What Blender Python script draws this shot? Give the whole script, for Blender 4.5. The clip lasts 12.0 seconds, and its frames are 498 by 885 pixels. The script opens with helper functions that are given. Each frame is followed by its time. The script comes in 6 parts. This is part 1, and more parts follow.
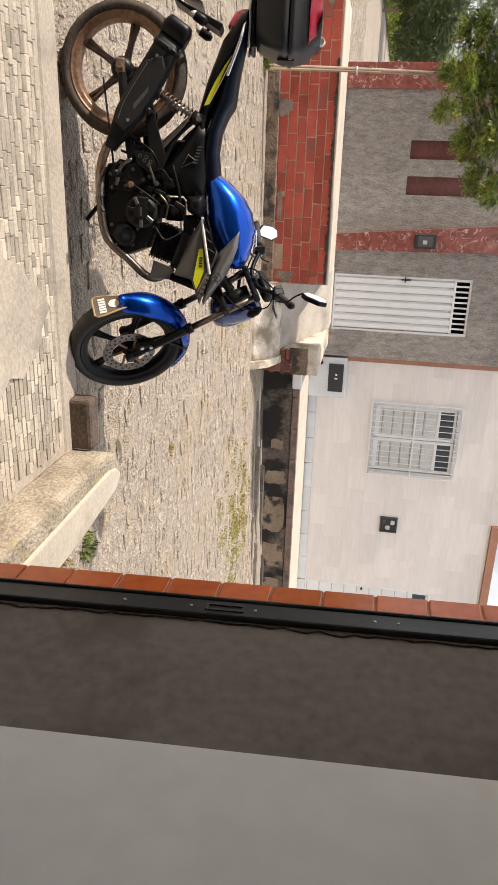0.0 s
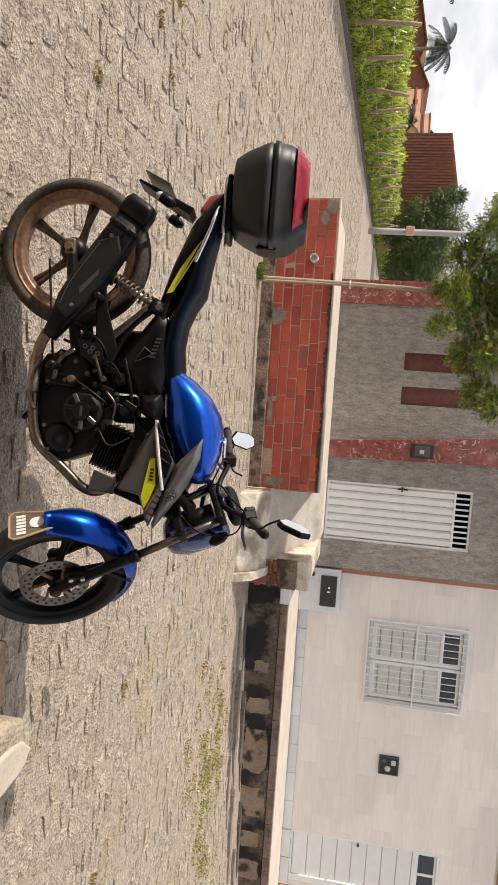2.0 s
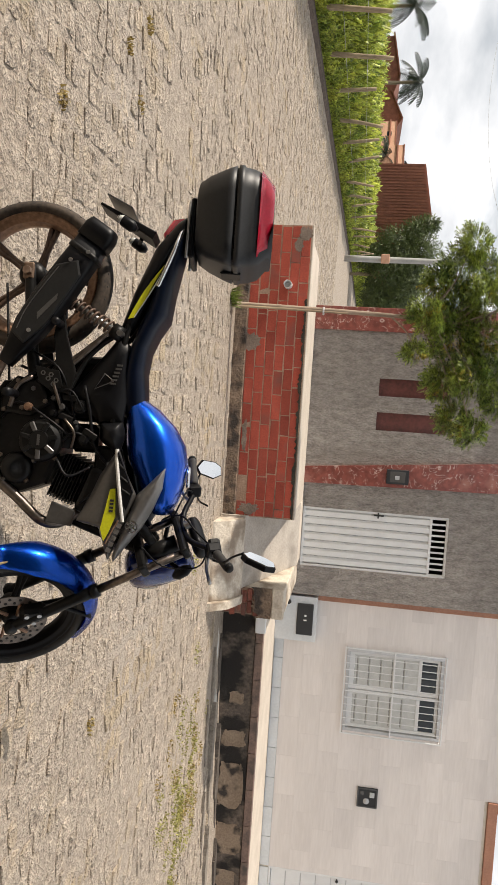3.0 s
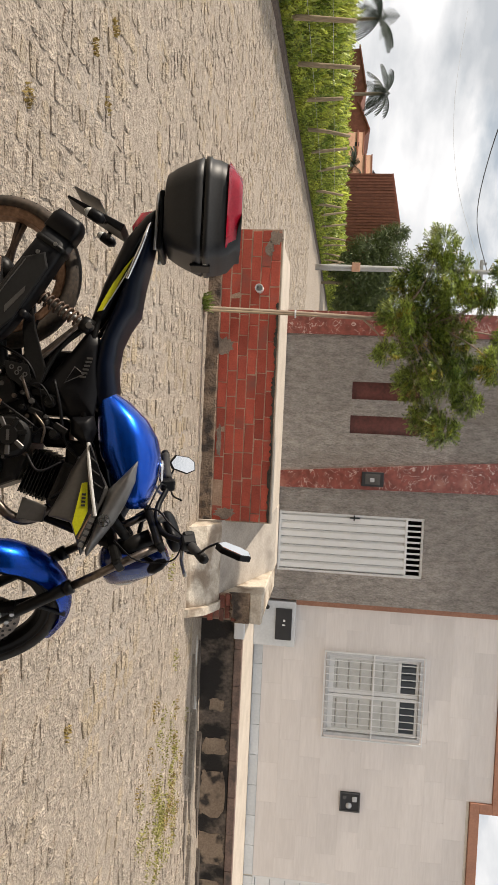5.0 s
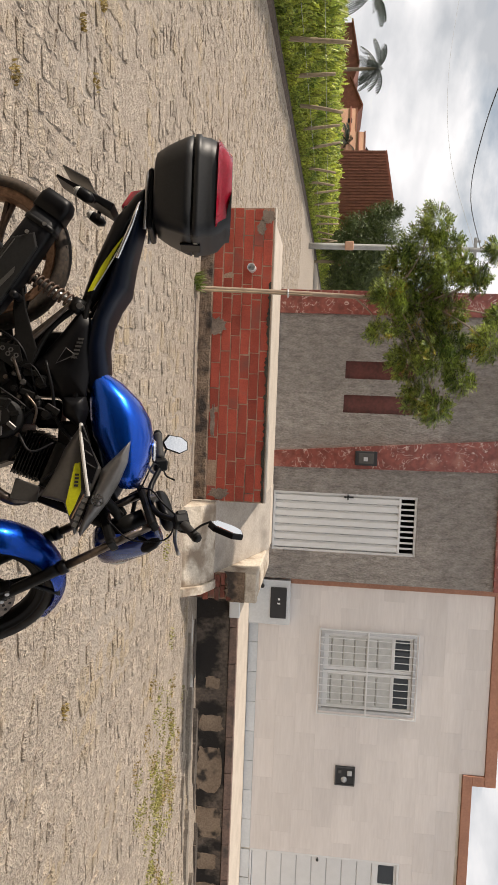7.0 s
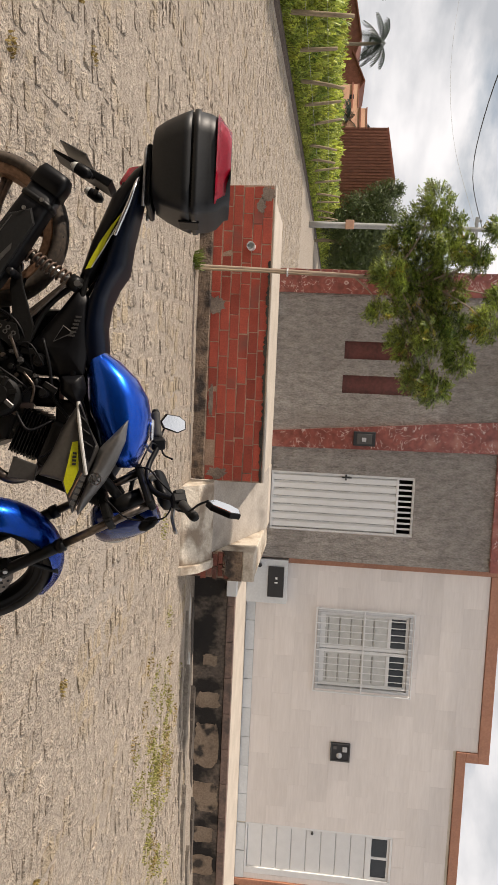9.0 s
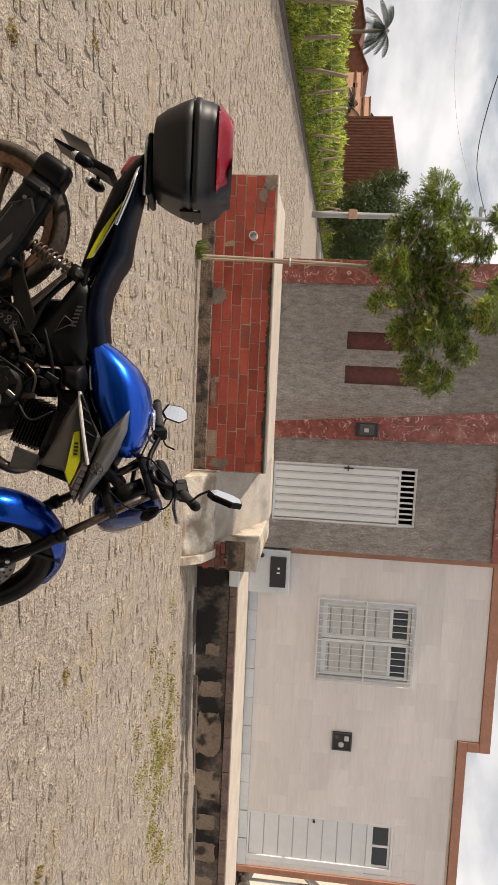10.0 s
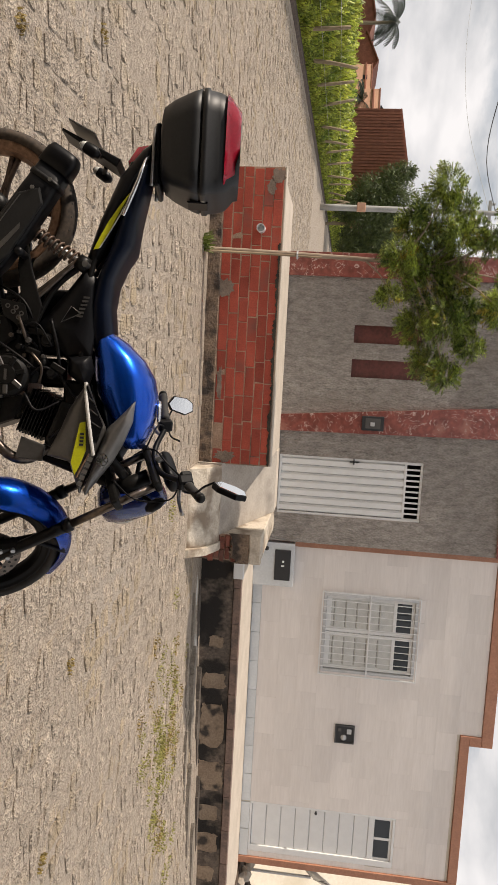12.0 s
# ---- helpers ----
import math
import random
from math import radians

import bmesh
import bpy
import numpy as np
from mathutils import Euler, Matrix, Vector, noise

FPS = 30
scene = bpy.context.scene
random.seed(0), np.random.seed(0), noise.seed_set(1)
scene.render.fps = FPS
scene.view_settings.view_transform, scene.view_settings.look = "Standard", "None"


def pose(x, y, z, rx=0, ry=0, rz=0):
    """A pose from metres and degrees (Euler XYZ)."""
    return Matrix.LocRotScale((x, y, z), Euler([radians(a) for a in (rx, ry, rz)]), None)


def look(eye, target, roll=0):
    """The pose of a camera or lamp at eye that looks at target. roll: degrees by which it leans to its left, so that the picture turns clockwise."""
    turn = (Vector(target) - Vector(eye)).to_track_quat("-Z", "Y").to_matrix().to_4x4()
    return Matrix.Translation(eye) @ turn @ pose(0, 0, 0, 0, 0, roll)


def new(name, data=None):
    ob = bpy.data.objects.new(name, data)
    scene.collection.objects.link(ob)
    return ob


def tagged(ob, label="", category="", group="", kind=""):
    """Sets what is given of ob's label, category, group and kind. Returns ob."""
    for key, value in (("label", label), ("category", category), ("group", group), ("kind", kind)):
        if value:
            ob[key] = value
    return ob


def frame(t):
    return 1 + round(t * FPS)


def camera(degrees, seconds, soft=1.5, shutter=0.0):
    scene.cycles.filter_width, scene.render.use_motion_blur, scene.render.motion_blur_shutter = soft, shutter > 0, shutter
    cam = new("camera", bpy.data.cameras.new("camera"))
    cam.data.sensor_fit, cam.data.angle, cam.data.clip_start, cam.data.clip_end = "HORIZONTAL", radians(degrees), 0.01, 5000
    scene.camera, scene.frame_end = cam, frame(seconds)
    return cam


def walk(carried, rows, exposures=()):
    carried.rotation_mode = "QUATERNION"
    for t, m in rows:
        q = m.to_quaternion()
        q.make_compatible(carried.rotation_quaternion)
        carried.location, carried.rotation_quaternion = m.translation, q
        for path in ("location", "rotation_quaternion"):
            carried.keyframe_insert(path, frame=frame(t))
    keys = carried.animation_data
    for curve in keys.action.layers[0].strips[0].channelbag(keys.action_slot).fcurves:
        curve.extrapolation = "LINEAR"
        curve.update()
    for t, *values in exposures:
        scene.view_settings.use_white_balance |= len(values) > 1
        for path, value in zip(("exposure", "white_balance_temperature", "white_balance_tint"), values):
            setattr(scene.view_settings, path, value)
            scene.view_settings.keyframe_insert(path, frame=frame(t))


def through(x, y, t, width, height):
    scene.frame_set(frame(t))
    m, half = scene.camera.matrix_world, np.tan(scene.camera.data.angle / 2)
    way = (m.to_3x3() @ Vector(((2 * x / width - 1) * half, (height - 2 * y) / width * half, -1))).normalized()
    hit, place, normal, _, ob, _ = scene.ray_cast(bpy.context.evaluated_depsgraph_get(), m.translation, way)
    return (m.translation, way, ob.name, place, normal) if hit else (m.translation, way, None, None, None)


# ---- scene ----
cam = camera(38.5, 12.0, soft=1.0)
PATH = [
    (0, (0.149, -0.242, 1.511), (0.861, 1.6, 1.193), 95.3),
    (0.5, (0.089, 0.025, 1.518), (0.672, 1.917, 1.233), 95.6),
    (1, (0.082, 0.251, 1.485), (0.391, 2.202, 1.172), 94.4),
    (1.3, (0.12, 0.378, 1.494), (0.191, 2.349, 1.163), 93.9),
    (1.5, (0.145, 0.416, 1.494), (0.217, 2.39, 1.181), 94.4),
    (2, (0.178, 0.606, 1.484), (0.358, 2.566, 1.133), 94.7),
    (2.5, (0.14, 0.701, 1.495), (0.322, 2.666, 1.171), 94.5),
    (3, (0.166, 0.698, 1.522), (0.272, 2.673, 1.224), 94.2),
    (3.5, (0.205, 0.713, 1.521), (0.255, 2.694, 1.245), 93.7),
    (5.3, (0.239, 0.707, 1.542), (0.336, 2.693, 1.329), 92.7),
    (5.5, (0.239, 0.706, 1.546), (0.355, 2.693, 1.341), 92.7),
    (6, (0.237, 0.698, 1.546), (0.338, 2.684, 1.33), 92.1),
    (6.5, (0.24, 0.695, 1.546), (0.347, 2.682, 1.346), 92.1),
    (7, (0.243, 0.695, 1.546), (0.37, 2.68, 1.332), 92.6),
    (9, (0.244, 0.697, 1.548), (0.427, 2.678, 1.341), 93.1),
    (9.5, (0.247, 0.696, 1.552), (0.43, 2.678, 1.349), 92.8),
    (10, (0.246, 0.696, 1.553), (0.455, 2.673, 1.34), 93.2),
    (10.5, (0.247, 0.692, 1.552), (0.458, 2.67, 1.341), 92.9),
    (11, (0.247, 0.694, 1.553), (0.469, 2.67, 1.333), 93.3),
    (11.5, (0.249, 0.699, 1.554), (0.455, 2.674, 1.32), 93.9),
    (12, (0.249, 0.695, 1.555), (0.478, 2.669, 1.327), 93.8),
]
walk(cam, [(t, look(eye, target, roll)) for t, eye, target, roll in PATH], exposures=[(0, 0.26, 6600, 13), (0.5, 0.17, 6600, 14), (1, 0.03, 6650, 14), (2.5, 0.02, 6650, 12), (3.5, -0.07, 6650, 11), (5.5, -0.11, 6750, 12), (7, -0.18, 6750, 13), (9, -0.24, 6800, 14), (12, -0.31, 6850, 14)])

# ---- world and sun ----
SUN = Vector((-0.83, -0.035, 0.55)).normalized()
world = bpy.data.worlds.new("world")
scene.world = world
world.use_nodes = True
wn, wl = world.node_tree.nodes, world.node_tree.links
wn.clear()
sky = wn.new("ShaderNodeTexSky")
sky.sky_type, sky.sun_disc = "NISHITA", False
sky.sun_elevation, sky.sun_rotation = math.asin(SUN.z), math.atan2(SUN.x, SUN.y)
tc = wn.new("ShaderNodeTexCoord")
mp = wn.new("ShaderNodeMapping")
mp.inputs["Scale"].default_value = (1.0, 1.0, 2.2)
cl = wn.new("ShaderNodeTexNoise")
cl.inputs["Scale"].default_value, cl.inputs["Detail"].default_value, cl.inputs["Roughness"].default_value = 3.2, 7, 0.55
rp = wn.new("ShaderNodeValToRGB")
rp.color_ramp.elements[0].position, rp.color_ramp.elements[1].position = 0.32, 0.48
cl2 = wn.new("ShaderNodeTexNoise")
cl2.inputs["Scale"].default_value, cl2.inputs["Detail"].default_value = 5.5, 6
shade = wn.new("ShaderNodeValToRGB")
shade.color_ramp.elements[0].position, shade.color_ramp.elements[1].position = 0.35, 0.62
shade.color_ramp.elements[0].color, shade.color_ramp.elements[1].color = (6.5, 7.0, 7.5, 1), (12.4, 12.6, 12.8, 1)
mx = wn.new("ShaderNodeMixRGB")
bg = wn.new("ShaderNodeBackground")
bg.inputs["Strength"].default_value = 0.094
wo = wn.new("ShaderNodeOutputWorld")
wl.new(tc.outputs["Generated"], mp.inputs["Vector"])
wl.new(mp.outputs["Vector"], cl.inputs["Vector"])
wl.new(mp.outputs["Vector"], cl2.inputs["Vector"])
wl.new(cl.outputs["Fac"], rp.inputs["Fac"])
wl.new(cl2.outputs["Fac"], shade.inputs["Fac"])
wl.new(rp.outputs["Color"], mx.inputs["Fac"])
wl.new(sky.outputs["Color"], mx.inputs["Color1"])
wl.new(shade.outputs["Color"], mx.inputs["Color2"])
wl.new(mx.outputs["Color"], bg.inputs["Color"])
wl.new(bg.outputs["Background"], wo.inputs["Surface"])
sun = new("sun", bpy.data.lights.new("sun", "SUN"))
sun.data.energy, sun.data.angle, sun.data.color = 5.5, radians(0.55), (1.0, 0.92, 0.80)
sun.matrix_world = look((-20, 0, 20), (-20 - SUN.x, -SUN.y, 20 - SUN.z))


# ---- materials ----
def material(name, light, dark, rough=0.7, scale=6.0, fine=60.0, bump=0.3, depth=0.01, metal=0.0, spread=0.0, stain=None, stain_scale=1.5,
             stain_from=0.55, stain_to=0.7, vein=None, stretch=(1, 1, 1), coat=0.0, spec=0.5, detail=8):
    """Two-scale noise colour between light and dark, with relief; spread: brightness change from piece to piece; stain: a third colour in patches."""
    m = bpy.data.materials.new(name)
    m.use_nodes = True
    n, l = m.node_tree.nodes, m.node_tree.links
    b = n["Principled BSDF"]
    co, ma = n.new("ShaderNodeTexCoord"), n.new("ShaderNodeMapping")
    ma.inputs["Scale"].default_value = stretch
    l.new(co.outputs["Object"], ma.inputs["Vector"])
    info = n.new("ShaderNodeObjectInfo")
    shift = n.new("ShaderNodeVectorMath")
    shift.operation = "MULTIPLY_ADD"
    comb = n.new("ShaderNodeCombineXYZ")
    for k in ("X", "Y", "Z"):
        l.new(info.outputs["Random"], comb.inputs[k])
    shift.inputs[1].default_value = (17.0, 29.0, 11.0)
    l.new(comb.outputs["Vector"], shift.inputs[0])
    l.new(ma.outputs["Vector"], shift.inputs[2])
    big, small = n.new("ShaderNodeTexNoise"), n.new("ShaderNodeTexNoise")
    for t, s in ((big, scale), (small, fine)):
        t.inputs["Scale"].default_value, t.inputs["Detail"].default_value = s, detail
        l.new(shift.outputs["Vector"], t.inputs["Vector"])
    add = n.new("ShaderNodeMath")
    add.operation = "ADD"
    l.new(big.outputs["Fac"], add.inputs[0])
    l.new(small.outputs["Fac"], add.inputs[1])
    ramp = n.new("ShaderNodeMapRange")
    ramp.inputs["From Min"].default_value, ramp.inputs["From Max"].default_value = 0.72, 1.28
    l.new(add.outputs["Value"], ramp.inputs["Value"])
    mix = n.new("ShaderNodeMixRGB")
    mix.inputs["Color1"].default_value, mix.inputs["Color2"].default_value = (*dark, 1), (*light, 1)
    l.new(ramp.outputs["Result"], mix.inputs["Fac"])
    out = mix.outputs["Color"]
    if stain:
        sn, sr, sm = n.new("ShaderNodeTexNoise"), n.new("ShaderNodeMapRange"), n.new("ShaderNodeMixRGB")
        sn.inputs["Scale"].default_value, sn.inputs["Detail"].default_value = stain_scale, 6
        l.new(shift.outputs["Vector"], sn.inputs["Vector"])
        sr.inputs["From Min"].default_value, sr.inputs["From Max"].default_value = stain_from, stain_to
        l.new(sn.outputs["Fac"], sr.inputs["Value"])
        l.new(sr.outputs["Result"], sm.inputs["Fac"])
        l.new(out, sm.inputs["Color1"])
        sm.inputs["Color2"].default_value = (*stain, 1)
        out = sm.outputs["Color"]
    if vein:
        vn, vs, va, vr, vm2 = n.new("ShaderNodeTexNoise"), n.new("ShaderNodeMath"), n.new("ShaderNodeMath"), n.new("ShaderNodeMapRange"), n.new("ShaderNodeMixRGB")
        vn.inputs["Scale"].default_value, vn.inputs["Detail"].default_value, vn.inputs["Distortion"].default_value = 5.0, 9, 2.2
        l.new(shift.outputs["Vector"], vn.inputs["Vector"])
        vs.operation, va.operation = "SUBTRACT", "ABSOLUTE"
        vs.inputs[1].default_value = 0.5
        l.new(vn.outputs["Fac"], vs.inputs[0])
        l.new(vs.outputs["Value"], va.inputs[0])
        vr.inputs["From Min"].default_value, vr.inputs["From Max"].default_value = 0.03, 0.004
        l.new(va.outputs["Value"], vr.inputs["Value"])
        vk, vt = n.new("ShaderNodeMath"), n.new("ShaderNodeTexNoise")
        vt.inputs["Scale"].default_value, vt.inputs["Detail"].default_value = 9.0, 5
        l.new(shift.outputs["Vector"], vt.inputs["Vector"])
        vq = n.new("ShaderNodeMapRange")
        vq.inputs["From Min"].default_value, vq.inputs["From Max"].default_value = 0.46, 0.60
        l.new(vt.outputs["Fac"], vq.inputs["Value"])
        vk.operation = "MULTIPLY"
        l.new(vr.outputs["Result"], vk.inputs[0])
        l.new(vq.outputs["Result"], vk.inputs[1])
        l.new(vk.outputs["Value"], vm2.inputs["Fac"])
        l.new(out, vm2.inputs["Color1"])
        vm2.inputs["Color2"].default_value = (*vein, 1)
        out = vm2.outputs["Color"]
    if spread:
        geo, addr = n.new("ShaderNodeNewGeometry"), n.new("ShaderNodeMath")
        addr.operation = "ADD"
        l.new(geo.outputs["Random Per Island"], addr.inputs[0])
        l.new(info.outputs["Random"], addr.inputs[1])
        fr = n.new("ShaderNodeMath")
        fr.operation = "FRACT"
        l.new(addr.outputs["Value"], fr.inputs[0])
        sc = n.new("ShaderNodeMapRange")
        sc.inputs["To Min"].default_value, sc.inputs["To Max"].default_value = 1 - spread, 1 + spread
        l.new(fr.outputs["Value"], sc.inputs["Value"])
        vm = n.new("ShaderNodeVectorMath")
        vm.operation = "SCALE"
        l.new(out, vm.inputs[0])
        l.new(sc.outputs["Result"], vm.inputs["Scale"])
        out = vm.outputs["Vector"]
    l.new(out, b.inputs["Base Color"])
    b.inputs["Roughness"].default_value, b.inputs["Metallic"].default_value = rough, metal
    b.inputs["Coat Weight"].default_value, b.inputs["Coat Roughness"].default_value = coat, 0.06
    b.inputs["Specular IOR Level"].default_value = spec
    if bump:
        bp = n.new("ShaderNodeBump")
        bp.inputs["Strength"].default_value, bp.inputs["Distance"].default_value = bump, depth
        l.new(add.outputs["Value"], bp.inputs["Height"])
        l.new(bp.outputs["Normal"], b.inputs["Normal"])
    return m


def paint(name, colour, rough=0.4, metal=0.0, coat=0.0, dirt=0.12):
    dark = tuple(c * (1 - dirt * 2) for c in colour)
    return material(name, colour, dark, rough, 9, 120, 0.05, 0.002, metal, coat=coat)


SAND = material("sandy_ground", (0.52, 0.44, 0.358), (0.28, 0.23, 0.182), 0.95, 17.0, 60, 1.0, 0.035, stain=(0.42, 0.36, 0.30), stain_scale=0.7)
COBBLE = material("cobble_stone", (0.65, 0.552, 0.448), (0.26, 0.212, 0.167), 0.9, 19, 60, 1.0, 0.050, spread=0.14, stain=(0.47, 0.375, 0.26), stain_scale=1.7, stain_from=0.50, stain_to=0.68)
TILE_STONE = material("ledge_stone_tile", (0.52, 0.455, 0.375), (0.32, 0.275, 0.22), 0.75, 7, 90, 0.6, 0.005, spread=0.3)
CONCRETE = material("old_concrete", (0.50, 0.435, 0.36), (0.33, 0.285, 0.235), 0.9, 3, 50, 0.6, 0.008, stain=(0.22, 0.2, 0.17), stain_scale=2.2)
LICHEN = material("lichen_concrete", (0.45, 0.385, 0.29), (0.22, 0.18, 0.13), 0.95, 6, 55, 1.0, 0.02, stain=(0.38, 0.30, 0.13), stain_scale=5, stain_from=0.57, stain_to=0.72)
DARK_CONCRETE = material("dark_concrete", (0.14, 0.10, 0.075), (0.05, 0.036, 0.028), 0.95, 6, 50, 0.6, 0.008)
BLACK_WALL = material("mouldy_render", (0.20, 0.155, 0.12), (0.06, 0.048, 0.04), 0.95, 3.5, 30, 0.9, 0.02, stain=(0.025, 0.021, 0.018), stain_scale=2.6, stain_from=0.45, stain_to=0.53, stretch=(1.0, 1.0, 0.8))
CREAM = material("whitewashed_render", (0.68, 0.61, 0.51), (0.44, 0.37, 0.29), 0.9, 4, 40, 0.8, 0.012, stain=(0.27, 0.21, 0.155), stain_scale=3.4, stain_from=0.47, stain_to=0.62)
CREAM_WALL = material("cream_wall_paint", (0.74, 0.69, 0.60), (0.62, 0.57, 0.48), 0.9, 1.2, 20, 0.3, 0.006, stain=(0.55, 0.5, 0.4), stain_scale=1)
ROUGHCAST = material("grey_roughcast", (0.45, 0.41, 0.375), (0.23, 0.206, 0.186), 0.95, 12, 45, 1.0, 0.05, stretch=(1.5, 1.0, 0.55), stain=(0.24, 0.205, 0.175), stain_scale=0.6, stain_from=0.60, stain_to=0.8)
MARBLE = material("red_marble", (0.31, 0.088, 0.065), (0.16, 0.042, 0.032), 0.3, 4, 16, 0.05, 0.002, stain=(0.36, 0.15, 0.115), stain_scale=3, vein=(0.60, 0.45, 0.40))
BROWN_TILE = material("brown_edge_tile", (0.46, 0.22, 0.135), (0.34, 0.155, 0.095), 0.45, 5, 40, 0.1, 0.003)
OLD_EDGE = material("dull_brown_edge_tile", (0.24, 0.155, 0.12), (0.12, 0.08, 0.065), 0.6, 5, 40, 0.2, 0.003, stain=(0.07, 0.055, 0.045), stain_scale=4)
BARE_RENDER = material("bare_brown_render", (0.36, 0.27, 0.19), (0.21, 0.15, 0.105), 0.95, 4, 40, 0.8, 0.01, stain=(0.05, 0.04, 0.033), stain_scale=5, stain_from=0.54, stain_to=0.64)
OLD_BRICK = material("weathered_brick", (0.30, 0.09, 0.06), (0.14, 0.055, 0.04), 0.9, 8, 60, 0.9, 0.008, spread=0.35, stain=(0.16, 0.125, 0.10), stain_scale=4, stain_from=0.5)
# Ramp cement greyed so its colour carries the shadow cast across it.
RAMP_SHADE = material("shadow_grey_cement", (0.50, 0.45, 0.39), (0.34, 0.30, 0.26), 0.9, 3, 45, 0.5, 0.006, stain=(0.24, 0.21, 0.18), stain_scale=1.8, stain_from=0.5, stain_to=0.68)
GUNMETAL_WORN = paint("worn_dark_plate", (0.10, 0.10, 0.10), 0.4, 0.6)
METER_PANE = paint("clouded_dark_pane", (0.10, 0.095, 0.09), 0.25)
JAMB_TILE = material("glazed_orange_tile", (0.74, 0.175, 0.045), (0.58, 0.12, 0.032), 0.2, 5, 30, 0.25, 0.004, spread=0.1)
WHITE_TILE = material("cream_marble_tile", (0.80, 0.745, 0.705), (0.72, 0.665, 0.625), 0.3, 1.6, 8, 0.02, 0.001, spread=0.045, stretch=(0.5, 1, 4.5))
PALE_TILE = material("pale_skirting_tile", (0.70, 0.72, 0.73), (0.60, 0.62, 0.63), 0.4, 3, 30, 0.05, 0.002, spread=0.06)
BRICK = material("red_brick", (0.45, 0.085, 0.05), (0.30, 0.052, 0.032), 0.85, 6, 70, 0.8, 0.005, spread=0.2, stain=(0.24, 0.075, 0.055), stain_scale=3)
FOOTING = material("stained_footing", (0.33, 0.235, 0.165), (0.10, 0.07, 0.05), 0.95, 7, 40, 1.0, 0.03, stain=(0.055, 0.042, 0.035), stain_scale=5, stain_from=0.5, stain_to=0.6)
# Marble colour darkened to imitate the shade inside the niches.
NICHE_SHADE = material("shaded_red_marble", (0.17, 0.055, 0.045), (0.085, 0.028, 0.024), 0.4, 5, 22, 0.05, 0.002)
MORTAR = material("brown_mortar", (0.50, 0.35, 0.25), (0.30, 0.19, 0.13), 0.95, 5, 60, 0.9, 0.01, stain=(0.11, 0.085, 0.065), stain_scale=2.5)
SANDSTONE = material("sandy_screed", (0.60, 0.53, 0.45), (0.46, 0.40, 0.33), 0.9, 3, 50, 0.4, 0.006)
WHITE_METAL = paint("white_enamel_metal", (0.80, 0.80, 0.79), 0.35, dirt=0.04)
GREY_METAL = paint("aluminium_frame", (0.62, 0.62, 0.62), 0.35, 0.6)
BLACK_METAL = material("black_painted_steel", (0.030, 0.032, 0.036), (0.014, 0.015, 0.017), 0.38, 5, 60, 0.1, 0.002, stain=(0.05, 0.055, 0.06), stain_scale=3)
BLACK = paint("black_plastic", (0.022, 0.022, 0.024), 0.5)
DARK_VOID = paint("unlit_room", (0.02, 0.02, 0.022), 0.9)
PLASTER = material("bare_cement_plaster", (0.215, 0.185, 0.155), (0.14, 0.12, 0.10), 0.9, 1.6, 30, 0.25, 0.004, stain=(0.11, 0.088, 0.07), stain_scale=3)
PALE_WALL = material("pale_grey_wall", (0.80, 0.79, 0.75), (0.72, 0.71, 0.68), 0.75, 1.5, 12, 0.06, 0.003)
CEILING = material("white_ceiling_paint", (0.75, 0.74, 0.72), (0.68, 0.67, 0.65), 0.85, 2, 20, 0.05, 0.002)
CLAY = material("clay_roof_tile", (0.30, 0.115, 0.07), (0.16, 0.06, 0.04), 0.9, 2, 12, 0.5, 0.02, spread=0.15)
ORANGE_WALL = material("faded_orange_render", (0.62, 0.36, 0.24), (0.48, 0.27, 0.18), 0.9, 0.8, 8, 0.3, 0.01)
BARK = material("grey_brown_bark", (0.42, 0.33, 0.25), (0.22, 0.165, 0.12), 0.9, 8, 40, 0.8, 0.008, stretch=(1, 1, 0.25))
POST_WOOD = material("weathered_post", (0.40, 0.31, 0.20), (0.20, 0.15, 0.10), 0.9, 6, 40, 0.8, 0.01, stretch=(1, 1, 0.2))
POLE_GREY = material("grey_concrete_pole", (0.42, 0.42, 0.41), (0.30, 0.30, 0.29), 0.9, 2, 20, 0.3, 0.006)


def leaf_material(name, light, dark, spread=0.25, through=0.3, tip=None, scale=3):
    m = material(name, light, dark, 0.5, scale, 20, 0.0, spread=spread, stain=tip, stain_scale=3.2, stain_from=0.60, stain_to=0.68)
    n, l = m.node_tree.nodes, m.node_tree.links
    b, o = n["Principled BSDF"], n["Material Output"]
    tr, mixs = n.new("ShaderNodeBsdfTranslucent"), n.new("ShaderNodeMixShader")
    l.new(b.inputs["Base Color"].links[0].from_socket, tr.inputs["Color"])
    mixs.inputs["Fac"].default_value = through
    l.new(b.outputs["BSDF"], mixs.inputs[1])
    l.new(tr.outputs["BSDF"], mixs.inputs[2])
    l.new(mixs.outputs["Shader"], o.inputs["Surface"])
    return m


LEAF = leaf_material("tree_leaf", (0.36, 0.43, 0.075), (0.04, 0.085, 0.02), 0.7, 0.2, (0.46, 0.33, 0.04))
LEAF_DARK = leaf_material("dark_leaf", (0.15, 0.19, 0.06), (0.03, 0.05, 0.016), 0.45)
GRASS = leaf_material("tall_grass", (0.60, 0.62, 0.11), (0.10, 0.18, 0.035), 0.6, 0.42, (0.50, 0.50, 0.10), 0.9)
WEED = leaf_material("roadside_weed", (0.20, 0.25, 0.05), (0.09, 0.13, 0.03), 0.3)
PALE_WEED = leaf_material("yellow_green_weed", (0.42, 0.40, 0.13), (0.24, 0.22, 0.07), 0.3)
DRY = leaf_material("dry_weed", (0.40, 0.30, 0.10), (0.25, 0.18, 0.06), 0.3)
